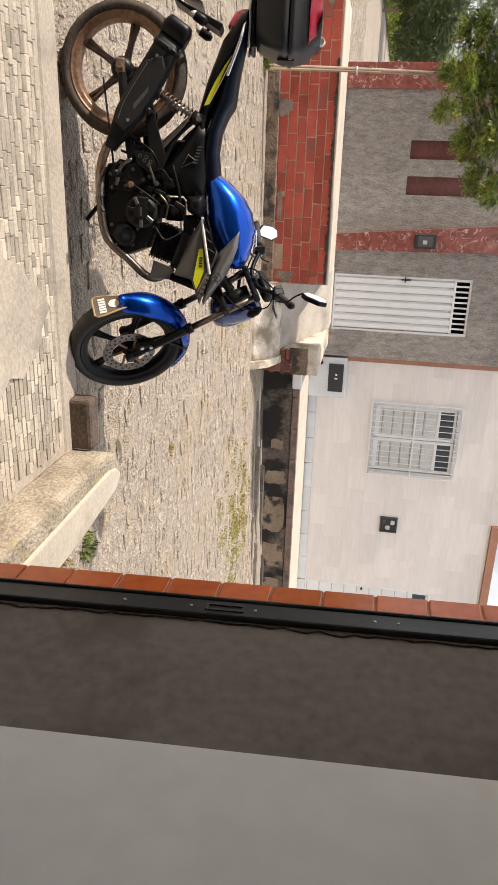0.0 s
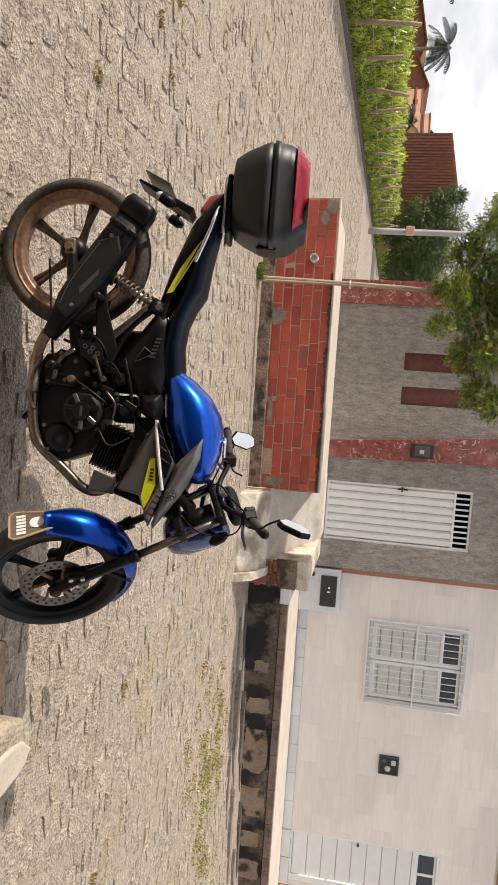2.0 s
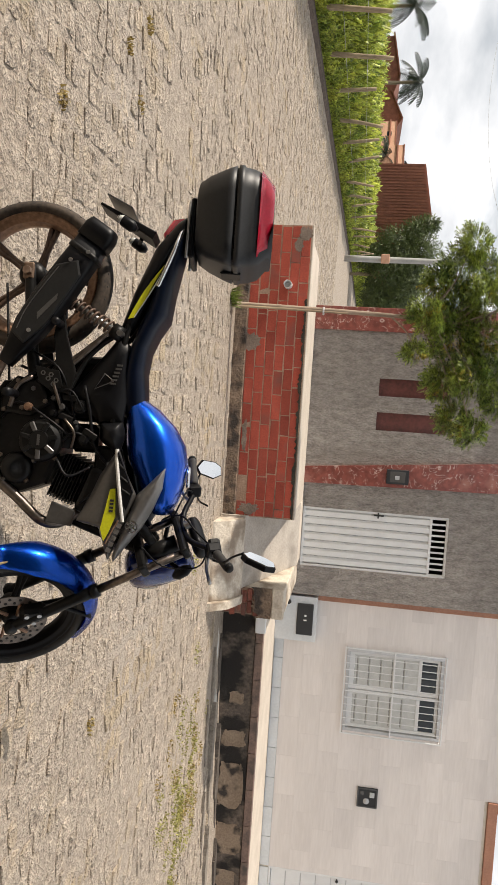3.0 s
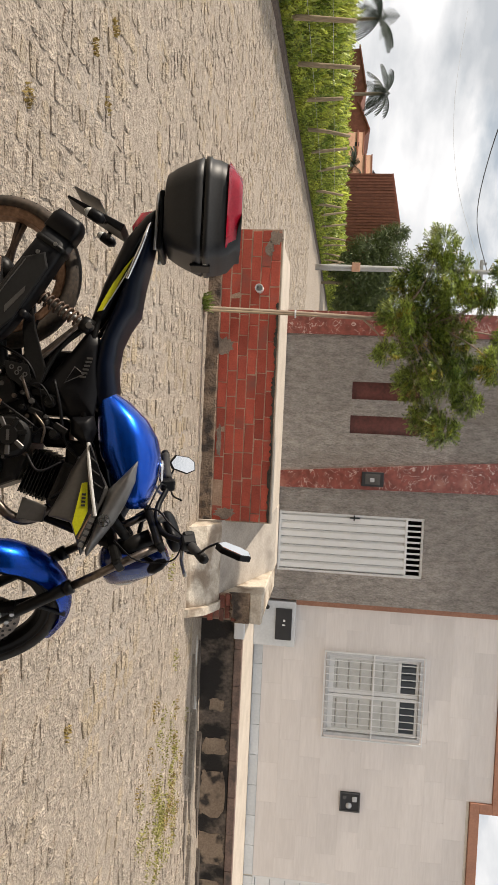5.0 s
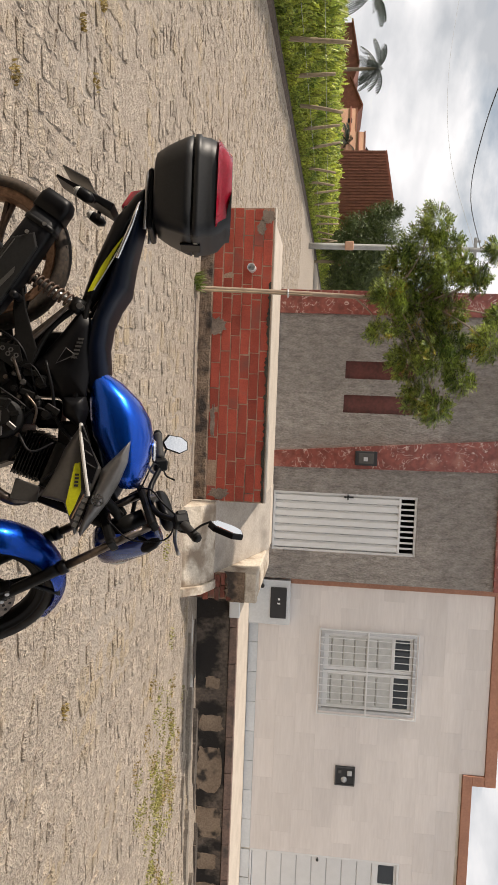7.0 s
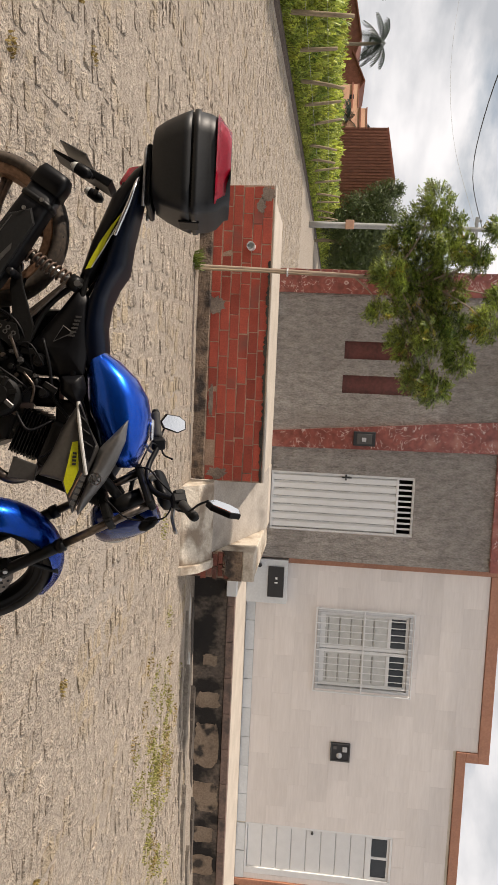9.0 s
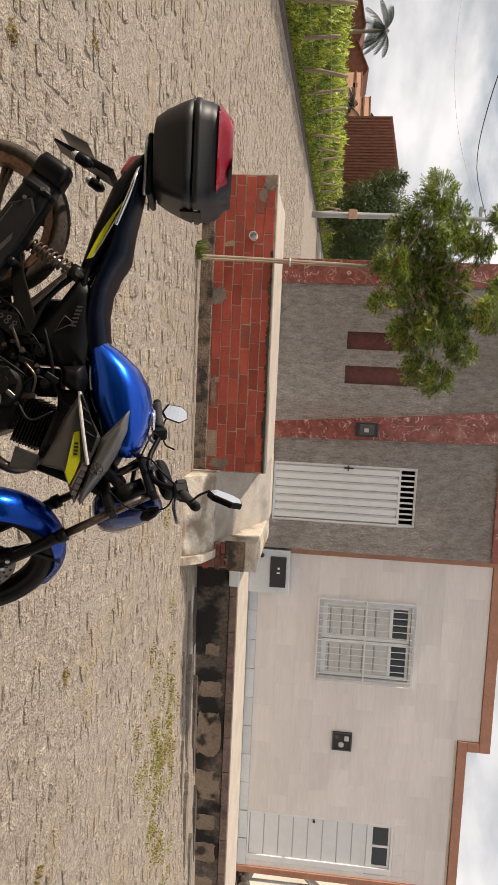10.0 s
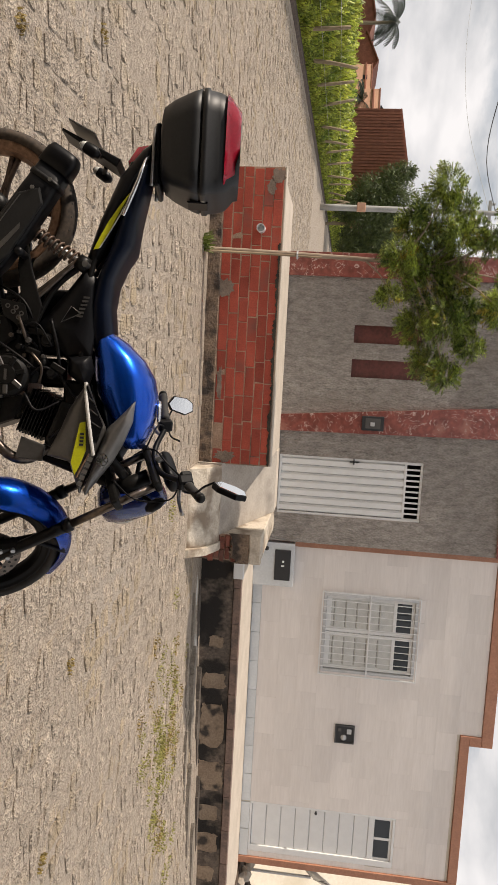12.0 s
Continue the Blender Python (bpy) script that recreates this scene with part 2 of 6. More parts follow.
PALM = leaf_material("palm_frond", (0.024, 0.04, 0.016), (0.012, 0.02, 0.009), 0.3, 0.08)


# ---- builders ----
def thing(name, label, category, at=(0, 0, 0), group="", kind=""):
    ob = new(name)
    ob.location = at
    return tagged(ob, label, category, group, kind)


def finish(name, bm, mat, smooth=False):
    me = bpy.data.meshes.new(name)
    bmesh.ops.recalc_face_normals(bm, faces=bm.faces)
    for f in bm.faces:
        f.smooth = smooth
    bm.to_mesh(me)
    bm.free()
    me.materials.append(mat)
    return me


def part(name, bm, mat, parent, label="", smooth=False):
    """One mesh object under a thing or a part. The mesh is in the thing's own space."""
    ob = new(name, finish(name, bm, mat, smooth))
    ob.parent = parent
    return tagged(ob, label)


def solid(name, bm, mat, label, category, kind="", group="", smooth=False):
    return tagged(new(name, finish(name, bm, mat, smooth)), label, category, group, kind)


def box(x0, x1, y0, y1, z0, z1, bevel=0.0, bm=None, seg=1):
    bm = bm or bmesh.new()
    r = bmesh.ops.create_cube(bm, size=1.0)
    for v in r["verts"]:
        v.co = Vector((x0 + (v.co.x + 0.5) * (x1 - x0), y0 + (v.co.y + 0.5) * (y1 - y0), z0 + (v.co.z + 0.5) * (z1 - z0)))
    if bevel:
        edges = list({e for v in r["verts"] for e in v.link_edges})
        bmesh.ops.bevel(bm, geom=edges, offset=bevel, segments=seg, affect="EDGES", profile=0.5)
    return bm


def cuboids(boxes, bevel=0.0):
    bm = bmesh.new()
    for b in boxes:
        box(*b, bevel=bevel, bm=bm)
    return bm


def prism(points, y0, y1, bm=None, bevel=0.0, axis="y", seg=2):
    """A polygon in the x-z plane (axis y), y-z plane (axis x) or x-y plane (axis z), made solid from y0 to y1."""
    bm = bm or bmesh.new()
    put = {"y": lambda a, b, c: (a, c, b), "x": lambda a, b, c: (c, a, b), "z": lambda a, b, c: (a, b, c)}[axis]
    lo = [bm.verts.new(put(a, b, y0)) for a, b in points]
    hi = [bm.verts.new(put(a, b, y1)) for a, b in points]
    faces = [bm.faces.new(lo), bm.faces.new(hi[::-1])]
    k = len(points)
    for i in range(k):
        faces.append(bm.faces.new((lo[i], lo[(i + 1) % k], hi[(i + 1) % k], hi[i])))
    if bevel:
        bmesh.ops.recalc_face_normals(bm, faces=faces)
        bmesh.ops.bevel(bm, geom=[e for f in faces[:2] for e in f.edges], offset=bevel, segments=seg, affect="EDGES", profile=0.5)
    return bm


def smooth_line(points, steps=6):
    """Catmull-Rom through the points."""
    p = [Vector(q) for q in points]
    p = [p[0] * 2 - p[1]] + p + [p[-1] * 2 - p[-2]]
    out = []
    for i in range(1, len(p) - 2):
        for k in range(steps):
            t = k / steps
            a, b, c, d = p[i - 1:i + 3]
            out.append(0.5 * ((2 * b) + (c - a) * t + (2 * a - 5 * b + 4 * c - d) * t * t + (3 * b - a - 3 * c + d) * t ** 3))
    return out + [p[-2]]


def tube(points, radius, sides=8, bm=None, steps=5, flat=1.0):
    """A round bar along a smooth line; radius: one number or one at each given point."""
    bm = bm or bmesh.new()
    line = smooth_line(points, steps) if steps > 1 and len(points) > 2 else [Vector(p) for p in points]
    radii = radius if isinstance(radius, (list, tuple)) else [radius] * len(points)
    rings, side = [], None
    for i, p in enumerate(line):
        d = (line[min(i + 1, len(line) - 1)] - line[max(i - 1, 0)]).normalized()
        u = i / (len(line) - 1) * (len(radii) - 1)
        k = min(int(u), len(radii) - 2)
        r = radii[k] + (radii[k + 1] - radii[k]) * (u - k)
        if side is None:
            side = d.cross(Vector((0, 0, 1)) if abs(d.z) < 0.9 else Vector((1, 0, 0))).normalized()
        side = (side - d * side.dot(d)).normalized()
        up = d.cross(side)
        rings.append([bm.verts.new(p + (side * math.cos(a) + up * math.sin(a) * flat) * r) for a in (2 * math.pi * j / sides for j in range(sides))])
    for a, b in zip(rings, rings[1:]):
        for j in range(sides):
            bm.faces.new((a[j], a[(j + 1) % sides], b[(j + 1) % sides], b[j]))
    bm.faces.new(rings[0][::-1])
    bm.faces.new(rings[-1])
    return bm


def lathe(profile, sides=40, bm=None, closed=True):
    """A ring or wheel round the y axis from (radius, y) points."""
    bm = bm or bmesh.new()
    rings = []
    for k in range(sides):
        a = 2 * math.pi * k / sides
        rings.append([bm.verts.new((r * math.cos(a), y, r * math.sin(a))) for r, y in profile])
    n = len(profile)
    for k in range(sides):
        a, b = rings[k], rings[(k + 1) % sides]
        for j in range(n if closed else n - 1):
            bm.faces.new((a[j], a[(j + 1) % n], b[(j + 1) % n], b[j]))
    return bm


def moved(bm, m):
    bmesh.ops.transform(bm, matrix=m, verts=bm.verts)
    return bm


def sheet(name, verts, faces, mat, parent=None, label="", category="", kind="", smooth=False):
    me = bpy.data.meshes.new(name)
    me.from_pydata(verts, [], faces)
    me.materials.append(mat)
    if smooth:
        me.polygons.foreach_set("use_smooth", [True] * len(me.polygons))
    ob = new(name, me)
    ob.parent = parent
    return tagged(ob, label, category, "", kind)


# ---- ground ----
def ground_height(x, y):
    z = -0.065 + 0.065 * min(max((y - 3.4) / 5.6, 0), 1)
    return z + 0.13 * min(max((x - 3.5) / 3.6, 0), 1) * min(max((y - 6) / 3, 0), 1)


def ground():
    xs = [-600, -250, -120, -60, -40] + [-30 + i * 1.0 for i in range(61)] + [40, 60, 120, 250, 600]
    ys = [-300, -100, -40, -20, -10, -5, 0, 2, 3] + [3.4 + 0.5 * i for i in range(20)] + [14 + 2 * i for i in range(24)] + [70, 100, 160, 300, 700]
    verts = [(x, y, ground_height(x, y)) for y in ys for x in xs]
    n = len(xs)
    faces = [(j * n + i, j * n + i + 1, (j + 1) * n + i + 1, (j + 1) * n + i) for j in range(len(ys) - 1) for i in range(n - 1)]
    return sheet("ground", verts, faces, SAND, None, "sandy earth ground under the stone-paved street", "ground", "structure", True)


street = ground()

# porch floor of the near house: slab, kerb, patch
porch = solid("porch_floor", box(-4.0, 1.54, 1.443, 2.958, -0.3, -0.004), CONCRETE, "concrete porch slab under beige ledge-stone tiles", "floor", "structure")
kerb = solid("kerb", box(-7.0, 1.56, 2.96, 3.14, -0.3, 0.004, 0.012), CONCRETE, "worn pale concrete kerb along the cobbled street", "kerb", "structure")
pr = random.Random(2)
patch = solid("cement_patch", prism([(0.77 + (0.27 + pr.uniform(-0.035, 0.035)) * math.cos(2 * math.pi * k / 28), 2.36 + (0.47 + pr.uniform(-0.05, 0.05)) * math.sin(2 * math.pi * k / 28)) for k in range(28)], -0.02, 0.0085, axis="z"), CONCRETE,
              "smooth worn cement patch in the tiled porch floor", "floor patch", "structure")

# garage that the camera comes out of; its jamb is out of plumb
def leaning(bm):
    for v in bm.verts:
        if v.co.y > 0.5:
            v.co.y += 0.068 * (v.co.z - 0.85)
    return bm


JX = 1.243
JT0, JT1 = 1.350, 1.443
floor_in = solid("floor", box(-2.6, 2.6, -4.2, 1.442, -0.3, -0.004), CONCRETE, "bare concrete garage floor", "floor", "structure")
solid("wall_east", leaning(box(JX, JX + 0.25, -4.2, 1.349, -0.3, 3.0)), PLASTER, "bare grey cement wall and jamb of the garage", "wall", "structure")
# Pale against dark here stands in for a lit face beside a shaded reveal.
solid("wall_east_paint", leaning(box(JX - 0.012, JX - 0.001, -4.2, 0.822, -0.003, 2.9, 0.005)), PALE_WALL, "garage wall part coloured paler for the light on it", "wall", "structure")
solid("wall_west", box(-2.85, -2.6, -4.2, 1.443, -0.3, 3.0), PALE_WALL, "pale painted garage wall", "wall", "structure")
solid("wall_south", box(-2.85, JX + 0.25, -4.45, -4.2, -0.3, 3.0), PALE_WALL, "pale painted back wall of the garage", "wall", "structure")
solid("ceiling", box(-2.85, JX + 0.25, -4.45, 1.443, 3.0, 3.15), CEILING, "white garage ceiling", "ceiling", "structure")
solid("lintel", box(-2.6, JX, 1.27, 1.443, 2.6, 3.0), PLASTER, "cement lintel over the garage opening", "lintel", "structure")
solid("wall_north", box(JX + 0.25, 4.0, 1.2, 1.40, -0.3, 3.15), PLASTER, "cement front wall of the near house", "wall", "structure")
# steel door channel on the jamb
channel = thing("door_channel", "black painted steel roller door channel on the garage jamb", "door channel")
part("web", leaning(box(JX - 0.022, JX - 0.002, 1.262, 1.274, 0, 2.6, 0.003)), BLACK_METAL, channel)
part("face", leaning(box(JX - 0.014, JX - 0.002, 1.275, 1.338, 0, 2.6, 0.003)), BLACK_METAL, channel)
part("lip", leaning(box(JX - 0.020, JX - 0.002, 1.339, 1.349, 0, 2.6, 0.003)), BLACK_METAL, channel)
part("latch_plate", leaning(cuboids([(JX - 0.018, JX - 0.0145, 1.290, 1.318, 1.14, 1.145), (JX - 0.018, JX - 0.0145, 1.290, 1.318, 1.235, 1.24), (JX - 0.018, JX - 0.0145, 1.290, 1.295, 1.146, 1.234), (JX - 0.018, JX - 0.0145, 1.313, 1.318, 1.146, 1.234)])), GUNMETAL_WORN, channel, "worn metal latch slot plate")
for z in (0.92, 1.10, 1.27, 1.58, 1.64, 2.2):
    part("screw", leaning(moved(lathe([(0.0045, 0), (0.004, 0.002), (0.001, 0.003), (0.001, 0)], 10), pose(JX - 0.0145, 1.304, z, 0, 0, 90))), GREY_METAL, channel)

jr = random.Random(12)
edge = [(1.262 - 0.002, -0.003)] + [(1.258 - jr.uniform(0.0, 0.012) - (0.012 if jr.random() < 0.12 else 0), z * 0.03) for z in range(88)] + [(1.2605, 2.64)]
solid("mortar_edge", leaning(prism(edge, JX - 0.006, JX - 0.0005, axis="x")), DARK_CONCRETE, "ragged dark mortar edge beside the door channel", "mortar", "structure")

# raised concrete slab with lichen, block, dirt strip
slab = solid("slab", prism([(1.53, 1.45), (1.55, 3.05), (1.60, 3.17), (1.72, 3.22), (1.80, 3.12), (1.86, 2.6), (1.90, 1.45)], -0.25, 0.20, axis="z", bevel=0.035, seg=3), LICHEN,
             "raised weathered concrete slab with yellow lichen", "concrete slab", smooth=False)
RIM = material("smooth_cement_rim", (0.50, 0.44, 0.36), (0.38, 0.325, 0.26), 0.9, 4, 50, 0.5, 0.006, stain=(0.33, 0.27, 0.20), stain_scale=3)
part("rim", prism([(1.665, 1.46), (1.655, 2.4), (1.645, 3.02), (1.665, 3.12), (1.725, 3.185), (1.785, 3.11), (1.845, 2.6), (1.885, 1.46)], 0.17, 0.214, axis="z", bevel=0.012, seg=2), RIM, slab, "smooth pale cement rim")
block = solid("block", box(1.27, 1.545, 3.03, 3.145, -0.2, 0.115, 0.02, seg=2), DARK_CONCRETE, "dark stained concrete block against the kerb", "concrete block")
dirt = solid("earth_strip", prism([(1.86, 1.45), (1.84, 3.1), (2.0, 3.45), (3.0, 3.5), (6.0, 3.52), (9.0, 3.5), (9.0, 1.45)], -0.2, -0.045, axis="z"), SAND, "dry earth strip beside the raised slab", "earth", "structure")

# ---- grey roughcast house ----
GY = 10.96
grey = thing("grey_house", "single-storey house with grey roughcast front and red marble pilasters", "house")


def wall_with_holes(name, x0, x1, z0, z1, y0, y1, holes, mat, parent):
    xs = sorted({x0, x1, *(h[0] for h in holes), *(h[1] for h in holes)})
    bm = bmesh.new()
    for a, b in zip(xs, xs[1:]):
        cuts = sorted([(h[2], h[3]) for h in holes if h[0] < (a + b) / 2 < h[1]])
        z = z0
        for lo, hi in cuts + [(z1, z1)]:
            if lo > z:
                box(a, b, y0, y1, z, lo, bm=bm)
            z = hi
    bmesh.ops.remove_doubles(bm, verts=bm.verts, dist=0.0005)
    return part(name, bm, mat, parent)


NICHES = [(-0.325, -0.075, 1.778, 2.75), (0.155, 0.41, 1.772, 2.75)]
GDOOR = (1.575, 2.44, 0.83, 2.885)
wall_with_holes("wall", -1.26, 2.86, 0.0, 4.0, GY, GY + 0.2, NICHES + [GDOOR], ROUGHCAST, grey)
part("side_wall", box(-1.26, -1.06, GY + 0.2, 13.6, 0, 4.0), ROUGHCAST, grey)
part("roof", box(-1.30, 2.86, GY + 0.2, 13.6, 4.0, 4.12), CONCRETE, grey)
part("inner_wall", box(1.2, 2.8, GY + 0.9, GY + 1.0, 0.8, 3.9), DARK_VOID, grey)
for n in NICHES:
    part("niche_panel", box(n[0], n[1], GY + 0.06, GY + 0.12, n[2], n[3]), NICHE_SHADE, grey, "recessed red marble panel darkened for shade")
part("corner_pilaster", box(-1.305, -0.975, GY - 0.045, GY - 0.001, 0.6, 3.98, 0.004), MARBLE, grey, "red marble corner pilaster")
part("corner_pilaster", box(-1.305, -1.262, GY, GY + 0.4, 0.6, 3.98, 0.004), MARBLE, grey, "red marble corner pilaster")
part("tapered_pilaster", prism([(1.00, 0.7), (1.225, 0.7), (1.17, 3.98), (0.72, 3.98)], GY - 0.04, GY - 0.001), MARBLE, grey, "tapered red marble pilaster")
part("parapet_band", box(-1.33, 2.86, GY - 0.05, GY + 0.2, 3.985, 4.14, 0.005), MARBLE, grey, "red marble band along the roofline")
meter = thing("meter_box", "dark electricity meter box set in the marble pilaster", "meter box")
part("cover_knob", box(1.03, 1.085, GY - 0.084, GY - 0.0785, 2.09, 2.15, 0.003), GREY_METAL, meter)
part("case", box(0.945, 1.15, GY - 0.07, GY - 0.042, 1.97, 2.28, 0.006), BLACK, meter)
part("window", box(0.975, 1.12, GY - 0.078, GY - 0.071, 2.02, 2.23, 0.003), METER_PANE, meter, "small clouded meter window")

# white metal door
gdoor = thing("door_1", "white corrugated metal door with a slotted vent on top", "door", kind="structure")
x0, x1, z0, z1 = GDOOR
for b in ((x0, x0 + 0.03, z0, z1), (x1 - 0.03, x1, z0, z1), (x0 + 0.031, x1 - 0.031, z1 - 0.03, z1), (x0 + 0.031, x1 - 0.031, z0, z0 + 0.03)):
    part("frame_bar", box(b[0], b[1], GY + 0.02, GY + 0.09, b[2], b[3], 0.003), WHITE_METAL, gdoor)
NR = 7
w = (x1 - x0 - 0.062) / NR
for i in range(NR):
    a = x0 + 0.031 + i * w
    part("rib", prism([(a + 0.002, GY + 0.075), (a + 0.012, GY + 0.075), (a + 0.03, GY + 0.035), (a + w - 0.022, GY + 0.035), (a + w - 0.004, GY + 0.07), (a + w - 0.002, GY + 0.075), (a + w - 0.002, GY + 0.08), (a + 0.002, GY + 0.08)], z0 + 0.031, z1 - 0.26, axis="z"), WHITE_METAL, gdoor)
part("rail", box(x0 + 0.031, x1 - 0.031, GY + 0.03, GY + 0.08, z1 - 0.259, z1 - 0.225, 0.003), WHITE_METAL, gdoor)
NS = 10
w = (x1 - x0 - 0.062) / NS
for i in range(NS + 1):
    a = x0 + 0.031 + i * w
    part("vent_bar", box(max(a - 0.012, x0 + 0.0305), min(a + 0.012, x1 - 0.0305), GY + 0.04, GY + 0.06, z1 - 0.224, z1 - 0.031), WHITE_METAL, gdoor)
part("bolt", cuboids([(x0 + 0.04, x0 + 0.06, GY + 0.012, GY + 0.03, 1.84, 1.98), (x0 + 0.01, x0 + 0.09, GY + 0.008, GY + 0.02, 1.89, 1.91)]), BLACK, gdoor, "dark sliding bolt")

# terrace before the grey house, brick wall and gate ramp
part_terrace = solid("terrace", prism([(-1.93, 9.20), (1.48, 9.20), (1.48, GY - 0.002), (-1.93, GY - 0.002)], 0.0, 0.815, axis="z", bevel=0.01), SANDSTONE, "raised screeded terrace before the grey house", "terrace", "structure")
solid("terrace_step", box(1.482, 2.348, 10.55, GY + 0.15, 0.0, 0.822, 0.01), SANDSTONE, "screeded landing before the white door", "landing", "structure")
ramp = solid("gate_ramp", prism([(8.98, 0.0), (8.98, 0.29), (10.548, 0.82), (10.548, 0.0)], 1.482, 2.348, axis="x"), RAMP_SHADE, "sloping worn cement ramp to the door, greyed for shadow", "ramp", "structure")
toe = thing("ramp_toe", "rough whitewashed cement ramp toe on the street", "ramp")
part("body", prism([(8.50, -0.06), (8.53, 0.02), (8.66, 0.17), (8.90, 0.285), (8.978, 0.295), (8.978, -0.06)], 1.50, 2.42, axis="x", bevel=0.006), CREAM, toe)
part("edge", prism([(8.44, -0.06), (8.46, 0.03), (8.62, 0.20), (8.90, 0.31), (8.978, 0.315), (8.978, -0.06)], 2.421, 2.52, axis="x", bevel=0.006), CREAM, toe)
solid("side_wall", box(2.35, 2.68, 9.10, GY - 0.003, 0.0, 0.80, 0.012), CREAM, "whitewashed low wall flanking the ramp", "wall", "structure")
stub = thing("brick_stub", "crumbling brick end of the low wall with render cap", "wall end")
part("core", box(2.36, 2.67, 9.04, 9.098, 0.0, 0.66), MORTAR, stub)
part("cap", box(2.33, 2.69, 9.00, 9.097, 0.661, 0.81, 0.015), CREAM, stub)

# brick wall
BY = 9.05
bwall = thing("brick_wall", "low wall of red bricks on a grey concrete footing", "wall", kind="structure")
part("core", box(-1.945, 1.495, BY + 0.0075, 9.198, 0.0, 0.835), MORTAR, bwall, "brown mortar bed")
part("footing", box(-1.96, 1.50, BY - 0.02, BY + 0.007, -0.05, 0.15, 0.012), FOOTING, bwall, "dark stained concrete footing")
part("side", box(-1.945, -1.80, 9.20, 10.9, 0, 0.80), MORTAR, bwall)
part("coping", box(-1.96, 1.50, BY + 0.03, 9.199, 0.836, 0.862, 0.008), SANDSTONE, bwall, "sandy cement coping")
pipe = solid("drain_pipe", lathe([(0.048, -0.16), (0.048, 0.0), (0.040, 0.0), (0.040, -0.1), (0.0, -0.1), (0.0, -0.16)], 20), WHITE_METAL, "white plastic drain pipe stub through the brick wall", "pipe")
pipe.matrix_world = pose(-1.25, BY - 0.10, 0.605, 0, 0, 180)

# ---- white tiled house ----
WY = 11.14
white = thing("white_house", "single-storey house with cream tiled front and brown tile edging", "house")
WIN = (3.63, 4.86, 1.61, 3.005)
WDOOR = (7.11, 7.94, 0.67, 2.92)
wall_with_holes("wall", 2.97, 8.03, 0.0, 3.76, WY + 0.012, WY + 0.2, [WIN, WDOOR], CREAM_WALL, white)
part("upper_wall", box(2.97, 5.64, WY + 0.012, WY + 0.2, 3.761, 4.065), CREAM_WALL, white)
part("side_wall", box(7.93, 8.12, WY + 0.201, 13.6, 0, 3.7), CREAM_WALL, white)
part("roof", box(2.87, 8.12, WY + 0.202, 13.6, 3.70, 3.80), CONCRETE, white)
part("inner_wall", box(3.2, 8.0, WY + 1.2, WY + 1.3, 0.5, 3.6), DARK_VOID, white)
for b in ((2.862, 2.968, 0.55, 4.235), (8.032, 8.14, 0.53, 3.90)):
    part("edge_strip", box(b[0], b[1], WY - 0.03, WY + 0.25, b[2], b[3], 0.004), BROWN_TILE, white, "brown tile edging")
part("roof_edge", box(2.97, 5.80, WY - 0.03, WY + 0.25, 4.075, 4.235, 0.004), BROWN_TILE, white, "brown tile edging")
part("roof_edge", box(5.65, 5.80, WY - 0.03, WY + 0.25, 3.902, 4.073, 0.004), BROWN_TILE, white, "brown tile edging")
part("roof_edge", box(5.65, 8.030, WY - 0.03, WY + 0.25, 3.765, 3.90, 0.004), BROWN_TILE, white, "brown tile edging")
for i in range(9):
    a = 2.975 + i * 0.46
    if a < 7.1:
        part("skirting_tile", box(a, min(a + 0.454, 7.10), WY - 0.012, WY + 0.0115, 0.53, 0.665, 0.002), PALE_TILE, white)
for a in (7.13, 7.585):
    part("skirting_tile", box(a, a + 0.44, WY - 0.012, WY + 0.0115, 0.53, 0.665, 0.002), PALE_TILE, white)

# window with sliding panes and grille
win = thing("window_1", "white metal window with small panes behind a white bar grille", "window", kind="structure")
x0, x1, z0, z1 = WIN
for b in ((x0, x0 + 0.045, z0, z1), (x1 - 0.045, x1, z0, z1), (x0 + 0.046, x1 - 0.046, z1 - 0.045, z1), (x0 + 0.046, x1 - 0.046, z0, z0 + 0.045)):
    part("window_frame", box(b[0], b[1], WY - 0.02, WY + 0.08, b[2], b[3], 0.004), GREY_METAL, win)
LOUVRE_SHADE = paint("grey_louvre_shade", (0.30, 0.30, 0.29), 0.7)
PANE = paint("frosted_pane", (0.66, 0.66, 0.63), 0.3)
GLASS = paint("dark_window_glass", (0.03, 0.035, 0.04), 0.08)
xm, zt = (x0 + x1) / 2, z1 - 0.33
